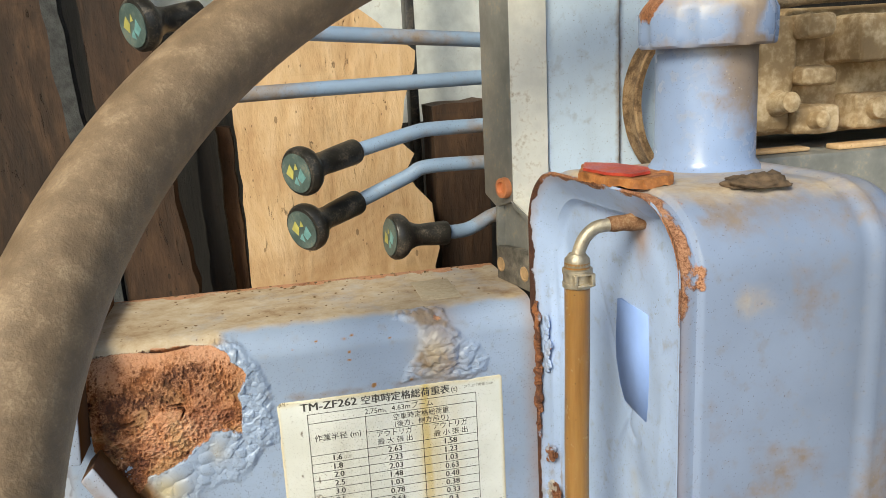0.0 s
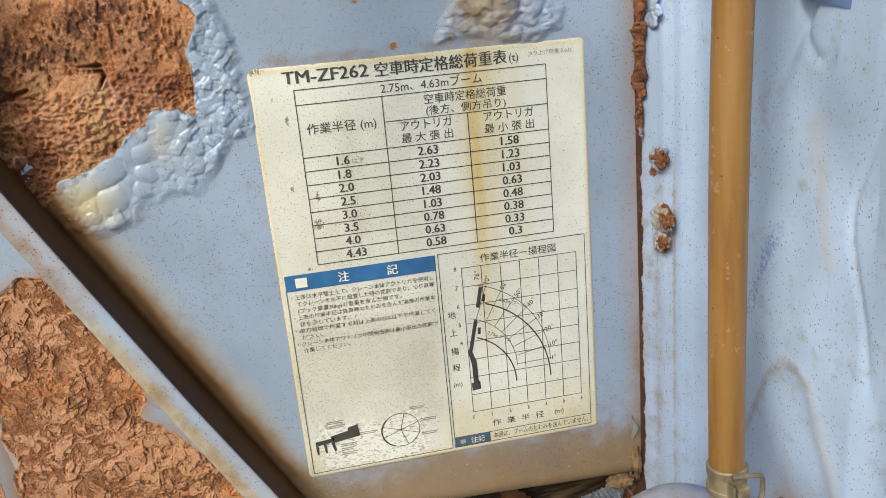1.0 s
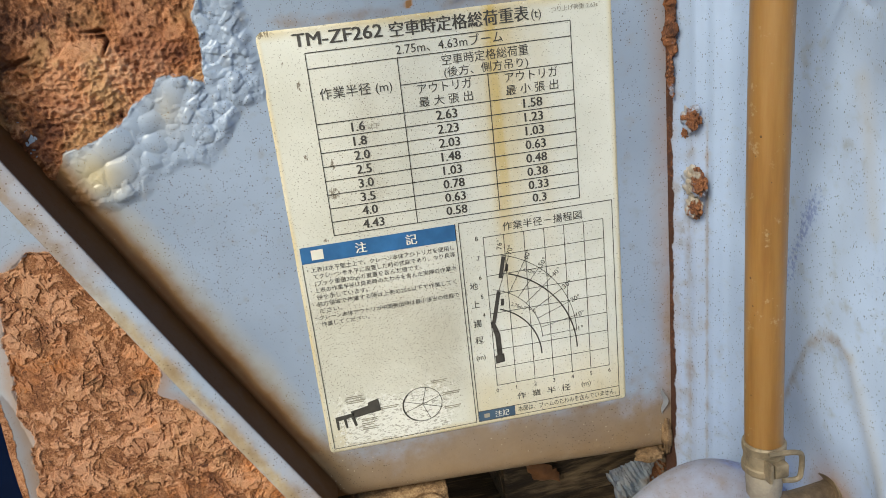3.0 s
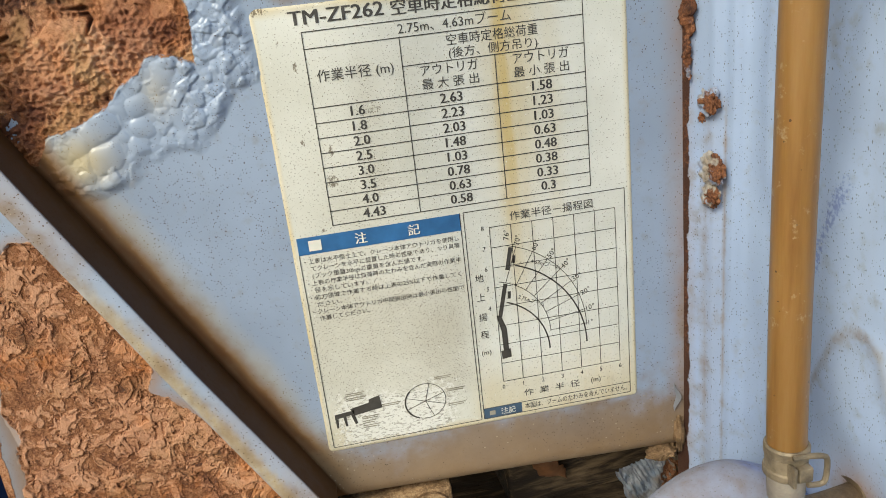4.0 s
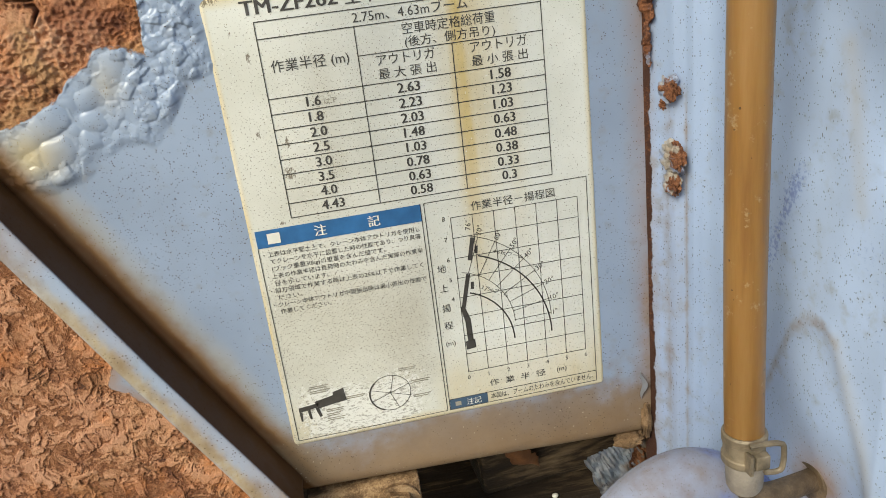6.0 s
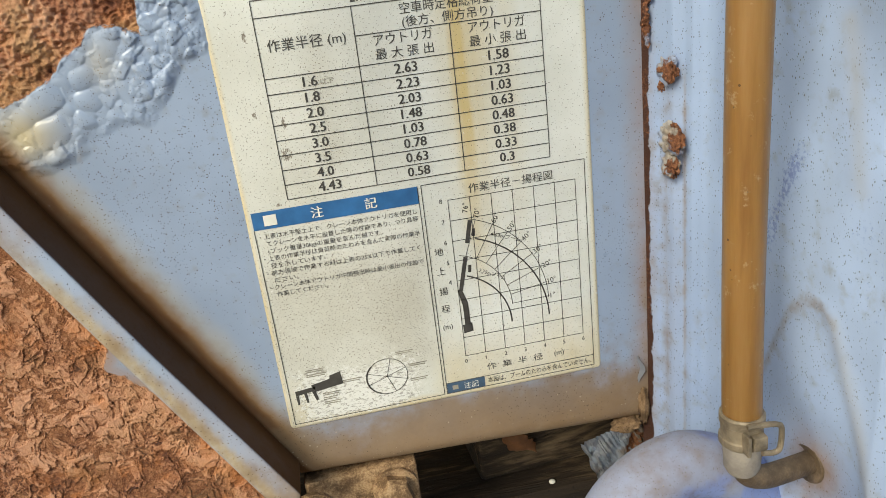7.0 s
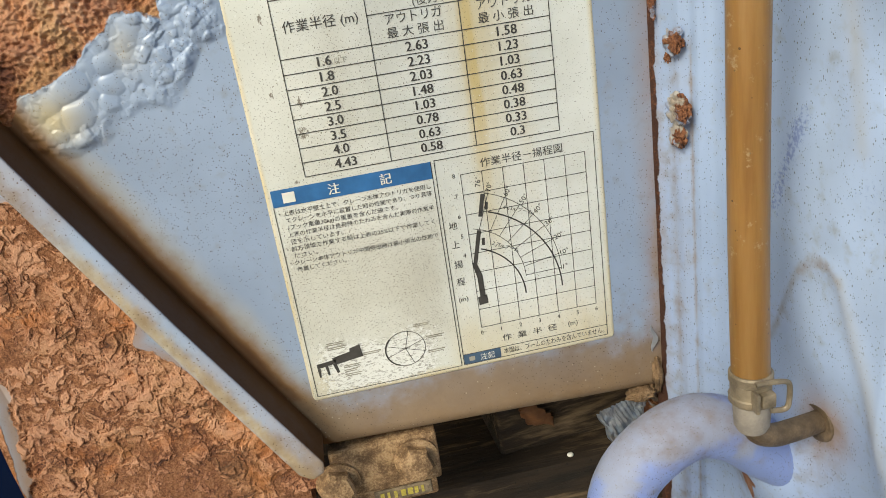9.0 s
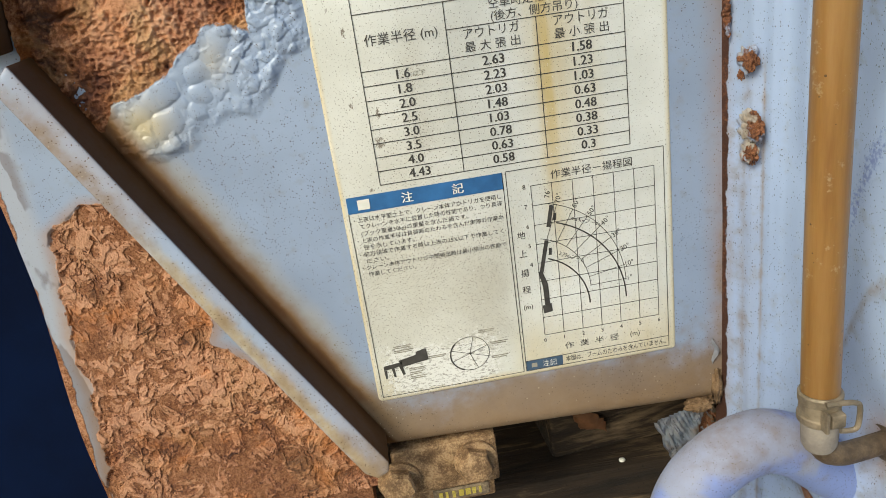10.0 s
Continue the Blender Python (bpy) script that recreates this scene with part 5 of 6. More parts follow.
rings[:, 0] += inner * (-0.007 * np.exp(-((off_line(LOOP_CREASE, rings[:, 1], rings[:, 2]) / 0.035) ** 2)) + 0.009 * np.exp(-((off_line(LONG_CREASE, rings[:, 1], rings[:, 2]) / 0.014) ** 2)) + 0.010 * np.exp(-((off_line(PATCH_CREASE, rings[:, 1], rings[:, 2]) / 0.018) ** 2)) + 0.010 * np.exp(-((off_line(SIDE_CREASE, rings[:, 1], rings[:, 2]) / 0.02) ** 2)))
bm = sheet(bmesh.new(), rings, len(shell), nring, loop=True)
bm.verts.ensure_lookup_table()
last = [bm.verts[(nring - 1) * len(shell) + i] for i in range(len(shell))]
bm.faces.new(last)
bmesh.ops.recalc_face_normals(bm, faces=bm.faces)


def end_stain(c):
    rim = 0.40 * smooth(0.03, 0.0, c[:, 0] - skew(c[:, 1])) * (c[:, 1] > -0.4)
    runs = 0.08 * np.exp(-(((c[:, 1] + 0.11) / 0.03) ** 2)) * smooth(-0.45, -0.6, c[:, 2])
    fit_top = 0.8 * np.exp(-(((c[:, 1] + 0.87) / 0.07) ** 2 + ((c[:, 2] - 0.97) / 0.12) ** 2))
    fit_low = 0.75 * np.exp(-(((c[:, 1] + 0.81) / 0.10) ** 2 + ((c[:, 2] + 1.74) / 0.12) ** 2))
    return np.maximum.reduce([rim, runs, fit_top, fit_low])


def end_dirt(c):
    n = fbm(c * np.array([1, 3, 0.4]), 9, 3, 35)
    runs = (0.35 * smooth(-0.14, -0.07, c[:, 1]) + 0.9 * np.exp(-(((c[:, 1] + 0.087) / 0.009) ** 2)) + 1.1 * np.exp(-(((c[:, 1] + 0.145) / 0.008) ** 2))) * smooth(-0.40, -0.6, c[:, 2]) * (0.25 + 0.7 * n)
    # Crease tints: the loop's highlight and the other creases' shade painted in.
    loop = 0.48 * np.exp(-((off_line(LOOP_CREASE[:5], c[:, 1], c[:, 2]) / 0.022) ** 2))
    long = 0.24 * np.exp(-((off_line(LONG_CREASE, c[:, 1], c[:, 2]) / 0.010) ** 2)) + 0.35 * np.exp(-((off_line(PATCH_CREASE[3:], c[:, 1], c[:, 2]) / 0.010) ** 2)) + 0.4 * np.exp(-((off_line(SIDE_CREASE, c[:, 1], c[:, 2]) / 0.02) ** 2))
    low = 0.6 * np.exp(-(((c[:, 1] + 0.80) / 0.09) ** 2)) * smooth(-1.62, -1.75, c[:, 2]) * smooth(-2.3, -1.8, c[:, 2])
    sill = 0.45 * np.exp(-(((c[:, 1] + 0.42) / 0.16) ** 2 + ((c[:, 2] + 2.2) / 0.18) ** 2)) * (0.4 + n)
    halo = sum(0.75 * np.exp(-(((c[:, 1] + 0.10) / 0.04) ** 2 + ((c[:, 2] - z) / 0.065) ** 2)) for z in (-0.50, -0.76, -0.85)) * (0.3 + n)
    return np.maximum.reduce([runs, loop, long, low, sill, halo])


def end_chalk(c):
    # Pale scuff mark, plus the loop ridge's highlight painted on.
    mark = 0.5 * np.exp(-((off_line([(-0.80, -0.30), (-0.86, -0.55), (-0.90, -0.75)], c[:, 1], c[:, 2]) / 0.03) ** 2)) + 0.6 * np.exp(-((off_line(LOOP_CREASE[4:], c[:, 1], c[:, 2]) / 0.03) ** 2))
    return mark * (0.3 + 1.0 * fbm(c, 7, 3, 65))


def end_rust(c):
    n = fbm(c, 10, 4, 25)
    d = c[:, 0] - skew(c[:, 1])
    rim = 0.60 - np.where(c[:, 2] > -0.15, 17, 30) * d - 0.7 * (n - 0.45)
    far = c[:, 1] > -0.12
    thick_end = smooth(-0.35, -0.1, c[:, 2])
    line = 0.92 - (27 - 8 * thick_end) * d - (0.16 + 9 * d) * smooth(0.36, 0.46, c[:, 2]) - (0.35 + 0.4 * thick_end) * (n - 0.45)
    chips = -1 + 0 * d
    for sy, sz, sr in ((-0.50, -2.19, 0.050), (-0.46, -2.25, 0.045), (-0.635, -2.0, 0.016), (-0.60, -2.06, 0.020)):
        chips = np.maximum(chips, 0.5 + 9 * (sr - np.hypot(c[:, 1] - sy, (c[:, 2] - sz) * 0.8)) + 0.9 * (fbm(c, 14, 3, 45) - 0.5))
    return np.maximum(chips, np.where(far, np.maximum(rim, line), rim * (0.35 + 0.65 * smooth(0.2, 0.9, c[:, 2]))))


def end_spray(c):
    return (0.46 * np.exp(-((off_line([(-0.66, -0.68), (-0.60, -0.85), (-0.54, -1.02)], c[:, 1], c[:, 2]) / 0.042) ** 2)) + 0.25 * np.exp(-(((c[:, 1] + 1.0) / 0.25) ** 2 + ((c[:, 2] + 0.9) / 0.35) ** 2)) + 0.18 * np.exp(-(((c[:, 1] + 0.95) / 0.2) ** 2 + ((c[:, 2] + 1.75) / 0.3) ** 2))) * (0.5 + fbm(c, 8, 3, 105))


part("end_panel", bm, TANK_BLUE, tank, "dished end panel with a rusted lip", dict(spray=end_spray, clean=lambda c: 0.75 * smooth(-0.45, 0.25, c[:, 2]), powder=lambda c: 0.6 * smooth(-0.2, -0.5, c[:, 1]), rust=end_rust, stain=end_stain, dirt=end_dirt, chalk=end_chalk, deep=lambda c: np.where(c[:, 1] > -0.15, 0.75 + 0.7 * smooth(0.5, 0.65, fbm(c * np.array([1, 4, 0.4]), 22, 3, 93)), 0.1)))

# rusted weld spots on the rim: lumpy paint with a rusty side
for (x, y, z), s in (((1.553, -0.105, -0.495), 0.044), ((1.565, -0.120, -0.745), 0.050), ((1.565, -0.115, -0.850), 0.040), ((1.527, -0.050, -0.56), 0.020)):
    bm = bmesh.new()
    bmesh.ops.create_icosphere(bm, subdivisions=5, radius=1.0)
    for v in bm.verts:
        seed = Vector((x * 40, y * 30, z * 20))
        near = noise.voronoi(v.co * 2.1 + seed)[0][0]
        k = s * (0.62 + 0.62 * math.sqrt(max(0.0, 1 - 1.6 * near * near)) + 0.16 * noise.noise(v.co * 5 + seed) + 0.25 * noise.noise(v.co * 1.3 + seed))
        v.co = Vector((skew(y) + 0.045 + v.co.x * k * 0.55, y + v.co.y * k * 1.35, z + v.co.z * k * 1.05))
    part("weld_spot", bm, TANK_BLUE, tank, "painted weld spot with a rusty core", dict(rust=lambda c: 0.50 + 5 * (y - 0.010 - c[:, 1]) - 3.5 * np.abs(c[:, 2] - z) + 1.2 * (fbm(c, 22, 3, 3) - 0.5), warm=lambda c: 0.55 * smooth(0.42, 0.58, fbm(c, 16, 2, 13)), dirt=lambda c: 0.25 + 0.6 * fbm(c, 20, 2, 33), deep=lambda c: 0.5 * fbm(c, 30, 2, 35)), sharp=0)

bm = bmesh.new()
line = [(1.512 + 0.008 * noise.noise(Vector((1, 2, z * 14))), -0.035 + 0.014 * noise.noise(Vector((4, 1, z * 11))), z) for z in np.linspace(0.43, -0.42, 240).tolist()]
tube(bm, line, [0.015 * (1.0 + 0.6 * noise.noise(Vector((7, 3, p[2] * 9))) + 0.2 * noise.noise(Vector((2, 9, p[2] * 50)))) * min(1.0, (p[2] + 0.46) / 0.25) * min(1.0, 0.25 + (0.43 - p[2]) / 0.12) + 0.004 for p in line], 14)
for v in bm.verts:
    v.co += 0.013 * Vector((noise.noise(v.co * 22), noise.noise(v.co * 22 + Vector((3, 0, 0))), 0)) + 0.009 * Vector((noise.noise(v.co * 70), noise.noise(v.co * 70 + Vector((3, 0, 0))), 0))
    v.co.y = -0.040 + (v.co.y + 0.035) * 1.5
part("weld_bead", bm, TANK_BLUE, tank, "crusted rusty weld bead", dict(rust=lambda c: 0.66 + 0.9 * (fbm(c, 10, 3, 113) - 0.45), dirt=lambda c: 0.5, deep=lambda c: 0.9 * fbm(c, 24, 3, 115), orange=lambda c: 0.6), sharp=0)
for k in range(16):
    z = 0.34 - 0.021 * k + 0.02 * noise.noise(Vector((k * 2.7, 1, 1)))
    y = -0.088 + 0.055 * noise.noise(Vector((k * 3.3 + 0.4, 5, 2)))
    r = 0.023 + 0.016 * noise.noise(Vector((k * 1.9 + 0.7, 8, 4)))
    bm = bmesh.new()
    bmesh.ops.create_icosphere(bm, subdivisions=3, radius=1.0)
    for v in bm.verts:
        v.co *= 1 + 0.5 * noise.noise(v.co * 1.6 + Vector((k * 3, 0, 0)))
        v.co = Vector((skew(y) + 0.036 + v.co.x * r * 0.42, y + v.co.y * r * 1.5, z + v.co.z * r * (0.8 + 0.3 * (k % 3))))
    part("paint_blister", bm, TANK_BLUE, tank, "", dict(dirt=lambda c: 0.45 * fbm(c, 14, 2, 41), rust=lambda c: 0.8 * smooth(0.55, 0.75, fbm(c, 9, 2, 43))), sharp=0)

bm = bmesh.new()
prism(bm, [(-0.678, 0.605), (-0.94, 0.592), (-0.955, 0.32), (-0.935, 0.05), (-0.75, 0.085), (-0.705, 0.16), (-0.668, 0.29), (-0.664, 0.42)], lambda a, b, w: (skew(a) + 0.143 + w, a, b), -0.006, 0.03)
part("paint_patch", bm, BLUE_PATCH, tank, "fresh bright blue paint patch", sharp=0)

neck = thing("filler_neck", (2.28, -0.5, 1.2), "light blue filler neck with a ribbed screw cap on the tank", "filler neck")
bm = bmesh.new()
lathe(bm, [(0.285, 0.0), (0.27, 0.02), (0.25, 0.05), (0.246, 0.5), (0.246, 0.62)], (2.28, -0.5, 1.2), (0, 0, 1), 48)
part("tube", bm, NECK_BLUE, neck, attrs=dict(dust=lambda c: 0.5 * smooth(1.55, 1.8, c[:, 2]) * (0.2 + fbm(c, 5, 3, 2)), dirt=lambda c: 1.15 * smooth(1.42, 1.74, c[:, 2] + 0.6 * (fbm(c, 5, 3, 12) - 0.5)) * smooth(2.05, 2.36, c[:, 0])))
bm = bmesh.new()
prof = [(0.255, 0.075), (0.308, 0.06), (0.316, 0.0), (0.328, 0.012), (0.332, 0.06), (0.332, 0.17), (0.315, 0.20), (0.28, 0.24), (0.1, 0.26)]
ringpts = []
for r, h in prof:
    for a in np.linspace(0, 2 * math.pi, 96, endpoint=False):
        rr = r - (0.012 if math.cos(8 * a) > 0.75 else 0.0) * (r > 0.32)
        ringpts.append((2.28 + rr * math.cos(a), -0.5 + rr * math.sin(a), 1.80 + h))
sheet(bm, ringpts, 96, len(prof), loop=True)
bm.verts.ensure_lookup_table()
bm.faces.new([bm.verts[i] for i in range(96)][::-1])
bm.faces.new([bm.verts[(len(prof) - 1) * 96 + i] for i in range(96)])
# Brown dirt on the right side; the lowest band is browner all round.
part("cap", bm, NECK_BLUE, neck, "dirty ribbed screw cap", dict(dirt=lambda c: 1.3 * smooth(0.40, 0.56, fbm(c, 4, 4, 32)) * smooth(2.12, 2.4, c[:, 0]) + 0.5 * smooth(1.86, 1.80, c[:, 2]), dust=lambda c: 0.7 * smooth(1.85, 2.05, c[:, 2]) * (0.2 + 1.2 * fbm(c, 5, 3, 2)), rust=lambda c: 0.75 * smooth(0.5, 0.75, fbm(c, 4, 3, 6)) * (c[:, 2] > 1.93)))

# ---- sight hose ----
HX, HY = 1.435, -0.87
gauge = thing("sight_hose", (HX, HY, -1.4), "yellowed clear sight hose clamped between two fittings on the tank", "hose")
bm = bmesh.new()
pts = glide([(HX, HY, -1.50), (HX - 0.006, HY, -1.38), (HX - 0.014, HY, -0.9), (HX - 0.016, HY, -0.2), (HX - 0.006, HY, 0.4), (HX, HY, 0.87)], 14)
tube(bm, pts, 0.0595, 24)
part("hose", bm, HOSE, gauge)
bm = bmesh.new()
tube(bm, [(HX, HY, 0.74), (HX, HY, 0.86)] + glide([(HX + 0.002, HY, 0.90), (HX + 0.035, HY, 0.975), (HX + 0.09, HY, 1.02), (HX + 0.16, HY - 0.01, 1.032)], 6), 0.031, 18)
part("elbow", bm, ZINC, gauge, "tarnished bent metal elbow")
bm = bmesh.new()
tube(bm, [(HX + 0.15, HY - 0.01, 1.031), (HX + 0.18, HY - 0.01, 1.033), (HX + 0.22, HY - 0.012, 1.034), (HX + 0.26, HY - 0.014, 1.034), (1.80, HY - 0.02, 1.034)], [0.034, 0.038, 0.036, 0.042, 0.038], 18)
for v in bm.verts:
    v.co += v.normal * 0.012 * noise.noise(v.co * 30) + Vector((0, 0, 0.006)) * noise.noise(v.co * 45)
part("pipe_stub", bm, RUSTY_METAL, gauge, "rust-crusted pipe stub")
bm = bmesh.new()
lathe(bm, [(0.056, 0), (0.060, 0.008), (0.058, 0.04), (0.038, 0.065)], (HX, HY, 0.845), (0, 0, 1), 28)
part("hose_end", bm, ZINC, gauge)
bm = bmesh.new()
lathe(bm, [(0.064, 0), (0.070, 0.004), (0.070, 0.024), (0.064, 0.028)], (HX, HY, 0.815), (0, 0, 1), 28)
lathe(bm, [(0.064, 0), (0.070, 0.004), (0.070, 0.024), (0.064, 0.028)], (HX, HY, 0.75), (0, 0, 1), 28)
lathe(bm, [(0.066, 0), (0.066, 0.05)], (HX, HY, 0.77), (0, 0, 1), 28)
box(bm, (HX - 0.045, HY - 0.085, 0.772), (HX - 0.030, HY - 0.05, 0.823), 0.004)
box(bm, (HX + 0.035, HY - 0.085, 0.768), (HX + 0.055, HY - 0.04, 0.827), 0.004)
box(bm, (HX - 0.035, HY - 0.082, 0.818), (HX + 0.05, HY - 0.05, 0.828), 0.003)
box(bm, (HX - 0.035, HY - 0.082, 0.766), (HX + 0.05, HY - 0.05, 0.776), 0.003)
part("clamp", bm, ZINC, gauge, "bright metal hose clamp")
bm = bmesh.new()
lathe(bm, [(0.064, 0), (0.069, 0.006), (0.069, 0.026), (0.064, 0.030), (0.064, 0.075), (0.069, 0.080), (0.069, 0.105), (0.064, 0.112)], (HX - 0.004, HY, -1.53), (0, 0, 1), 28)
box(bm, (HX - 0.035, HY - 0.092, -1.525), (HX - 0.022, HY - 0.052, -1.455), 0.004)
box(bm, (HX - 0.012, HY - 0.086, -1.515), (HX + 0.035, HY - 0.052, -1.465), 0.006)
cl = part("clamp", bm, BRASS, gauge, "dusty spring hose clamp")
bm = bmesh.new()
tube(bm, glide([(HX - 0.03, HY - 0.075, -1.425), (HX + 0.02, HY - 0.082, -1.422), (HX + 0.062, HY - 0.082, -1.430), (HX + 0.078, HY - 0.082, -1.448), (HX + 0.076, HY - 0.082, -1.515), (HX + 0.060, HY - 0.080, -1.532), (HX + 0.02, HY - 0.078, -1.528)], 5), 0.009, 8)
part("wire", bm, BRASS, cl)
bm = bmesh.new()
lathe(bm, [(0.046, -0.01), (0.056, 0.01), (0.061, 0.10)], (HX, HY, -1.63), (0, 0, 1), 28)
part("hose_end", bm, PALE_RUBBER, gauge, "dusty pale hose end")
bm = bmesh.new()
tube(bm, glide([(HX, HY, -1.61), (HX + 0.022, HY, -1.662), (HX + 0.08, HY + 0.01, -1.695), (HX + 0.16, HY + 0.03, -1.712), (1.78, HY + 0.10, -1.755)], 6), 0.039, 18)
part("elbow", bm, ELBOW, gauge, "brown tarnished elbow with a rust spot")
bm = bmesh.new()
lathe(bm, [(0.078, 0.0), (0.074, 0.010), (0.060, 0.013), (0.042, 0.010)], (1.737, HY + 0.095, -1.75), (-1, -0.1, 0.0), 28)
part("collar", bm, ELBOW, gauge)

# ---- return pipe ----
bm = bmesh.new()
tube(bm, glide([(1.76, -0.60, -2.06), (1.625, -0.61, -1.95), (1.50, -0.63, -1.83), (1.35, -0.65, -1.755), (1.20, -0.67, -1.78), (1.075, -0.67, -1.90), (1.02, -0.67, -2.10), (1.02, -0.66, -2.5), (1.02, -0.6, -3.6)], 8), 0.115, 28)
solo("return_pipe", bm, PIPE_BLUE, (1.02, -0.6, -3.6), "chalky light blue bent steel return pipe", "pipe", attrs=dict(dirt=lambda c: 0.42 * smooth(-2.0, -1.7, c[:, 2]) * (0.3 + fbm(c, 5, 3, 9)), chalk=lambda c: 0.62 * smooth(0.48, 0.54, fbm(c * np.array([1, 1, 1.2]), 4, 5, 12) + 0.12 * smooth(-1.95, -1.72, c[:, 2]))))

# ---- levers ----
def lever(disc, neck_at, bends, face, roll=0):
    thing_at = bends[-1]
    lv = thing("control_lever", thing_at, "light blue bent rod lever with a black plastic knob", "lever", "crane control levers")
    bm = bmesh.new()
    tube(bm, glide(bends, 5), 0.052, 14)
    part("rod", bm, ROD_BLUE, lv, attrs=dict(dirt=lambda c: 0.7 * smooth(0.45, 0.65, fbm(c, 3.2, 3, 29))))
    d, n = Vector(disc), Vector(neck_at)
    way = (n - d).normalized()
    L = (n - d).length
    bm = bmesh.new()
    lathe(bm, [(0.11, 0.0), (0.148, 0.006), (0.163, 0.03), (0.163, 0.07), (0.145, 0.105), (0.105, 0.14), (0.083, 0.19), (0.078, 0.24), (0.082, 0.3), (0.089, L - 0.02), (0.085, L), (0.06, L + 0.005)], d, way, 32)
    kn = part("knob", bm, BLACK, lv, "worn black plastic knob")
    bm = bmesh.new()
    lathe(bm, [(0.13, 0.0), (0.13, 0.006)], d - way * 0.005, way, 32)
    part("disc", bm, DISC, kn, "dirty symbol disc")
    side = (Vector((1, 0, 0)) - way * way.x).normalized()
    up = side.cross(way)
    up = up if up.z > 0 else -up
    shapes = ((YELLOW, ((-0.09, -0.02), (-0.055, 0.05), (-0.02, 0.01), (-0.03, -0.05))), (TEAL, ((0.015, -0.03), (0.045, 0.045), (0.09, -0.01), (0.05, -0.06))), (TEAL, ((-0.02, -0.07), (0.005, -0.02), (0.03, -0.08))), (YELLOW, ((-0.015, 0.02), (0.0, 0.07), (0.02, 0.03))))
    for mt, pts in shapes:
        bm = bmesh.new()
        bm.faces.new([bm.verts.new(d - way * 0.008 + u * side + v * up) for u, v in pts])
        part("symbol", bm, mt, kn, sharp=0)
    return lv


DISC = plain("grimy_green_disc", (0.09, 0.13, 0.12), 0.35, 0.0, 0.3, 90, 0.0003, 0.3, (0.25, 0.23, 0.17))
YELLOW = plain("faded_yellow_print", (0.46, 0.42, 0.12), 0.4, 0.0, 0.2, 150, 0.0)
TEAL = plain("faded_teal_print", (0.16, 0.34, 0.34), 0.4, 0.0, 0.2, 150, 0.0)
lever((0.254, 0.95, 1.148), (0.672, 1.30, 1.224), [(0.672, 1.30, 1.224), (1.05, 1.34, 1.31), (1.215, 1.35, 1.335), (1.588, 1.35, 1.337), (1.9, 1.35, 1.337)], None)
lever((0.257, 1.0, 0.767), (0.665, 1.35, 0.86), [(0.665, 1.35, 0.86), (1.03, 1.35, 1.01), (1.18, 1.35, 1.072), (1.59, 1.35, 1.073), (1.9, 1.35, 1.073)], None)
lever((0.861, 1.2, 0.617), (1.288, 1.30, 0.588), [(1.288, 1.30, 0.588), (1.47, 1.35, 0.591), (1.668, 1.35, 0.678), (1.9, 1.35, 0.72)], None)
lever((-0.72, 1.05, 1.50), (-0.33, 1.32, 1.62), [(-0.33, 1.32, 1.62), (-0.1, 1.35, 1.648), (1.594, 1.35, 1.674), (1.9, 1.35, 1.674)], None)
lever((-0.623, 1.0, 2.102), (-0.263, 1.3, 2.173), [(-0.263, 1.3, 2.173), (0.1, 1.35, 2.06), (0.396, 1.35, 2.031), (1.613, 1.35, 1.932), (1.9, 1.35, 1.92)], None)

# ---- lever bracket ----
bracket = thing("lever_bracket", (1.55, 0.35, 0.42), "weathered grey cast steel lever bracket bolted on the housing", "bracket")


def bracket_face(a, b, w):
    return 1.575 - 0.215 * a + w, a, b


bm = bmesh.new()
prism(bm, [(0.69, 0.955), (0.66, 3.2), (0.315, 3.2), (0.335, 0.955), (0.545, 0.89)], bracket_face, 0.0, 0.06, 0.006)
part("web", bm, GREY_STEEL, bracket)
bm = bmesh.new()
prism(bm, [(0.545, 0.895), (0.345, 0.95), (0.155, 0.87), (0.135, 0.60), (0.545, 0.60)], bracket_face, 0.045, 0.08)
part("pocket", bm, GREY_STEEL, bracket, "pale pocket of the casting")
for outline in ([(0.552, 0.892), (0.520, 0.90), (0.530, 0.63), (0.556, 0.63)], [(0.345, 0.955), (0.145, 0.877), (0.125, 0.62), (0.165, 0.62), (0.180, 0.855), (0.345, 0.92)]):
    bm = bmesh.new()
    prism(bm, outline, bracket_face, -0.004, 0.06, 0.006)
    part("rib", bm, GREY_STEEL, bracket)
bm = bmesh.new()
prism(bm, [(0.556, 0.64), (0.30, 0.665), (0.125, 0.64), (0.112, 0.425), (0.556, 0.425)], bracket_face, -0.002, 0.07, 0.006)
part("foot", bm, FOOT_STEEL, bracket, "dark scuffed foot with two bolt holes")
bm = bmesh.new()
plate = [(0.315, 3.2), (0.333, 0.962), (0.143, 0.884), (0.108, 0.425), (0.135, 0.425), (0.170, 0.868), (0.362, 0.945), (0.345, 3.2)]
prism(bm, plate, lambda a, b, w: (1.575 - 0.215 * a + 0.004 + w, a, b), 0.0, 0.225)
part("front_plate", bm, PALE_STEEL, bracket, "pale grey painted front plate")
for y, z in ((0.50, 0.525), (0.215, 0.525)):
    bm = bmesh.new()
    lathe(bm, [(0.046, 0), (0.046, 0.006), (0.036, 0.008), (0.032, 0.003)], (1.573 - 0.215 * y, y, z), (-1, -0.215, 0), 20)
    part("bolt_hole", bm, HOLE, bracket, "bare bolt hole")
bm = bmesh.new()
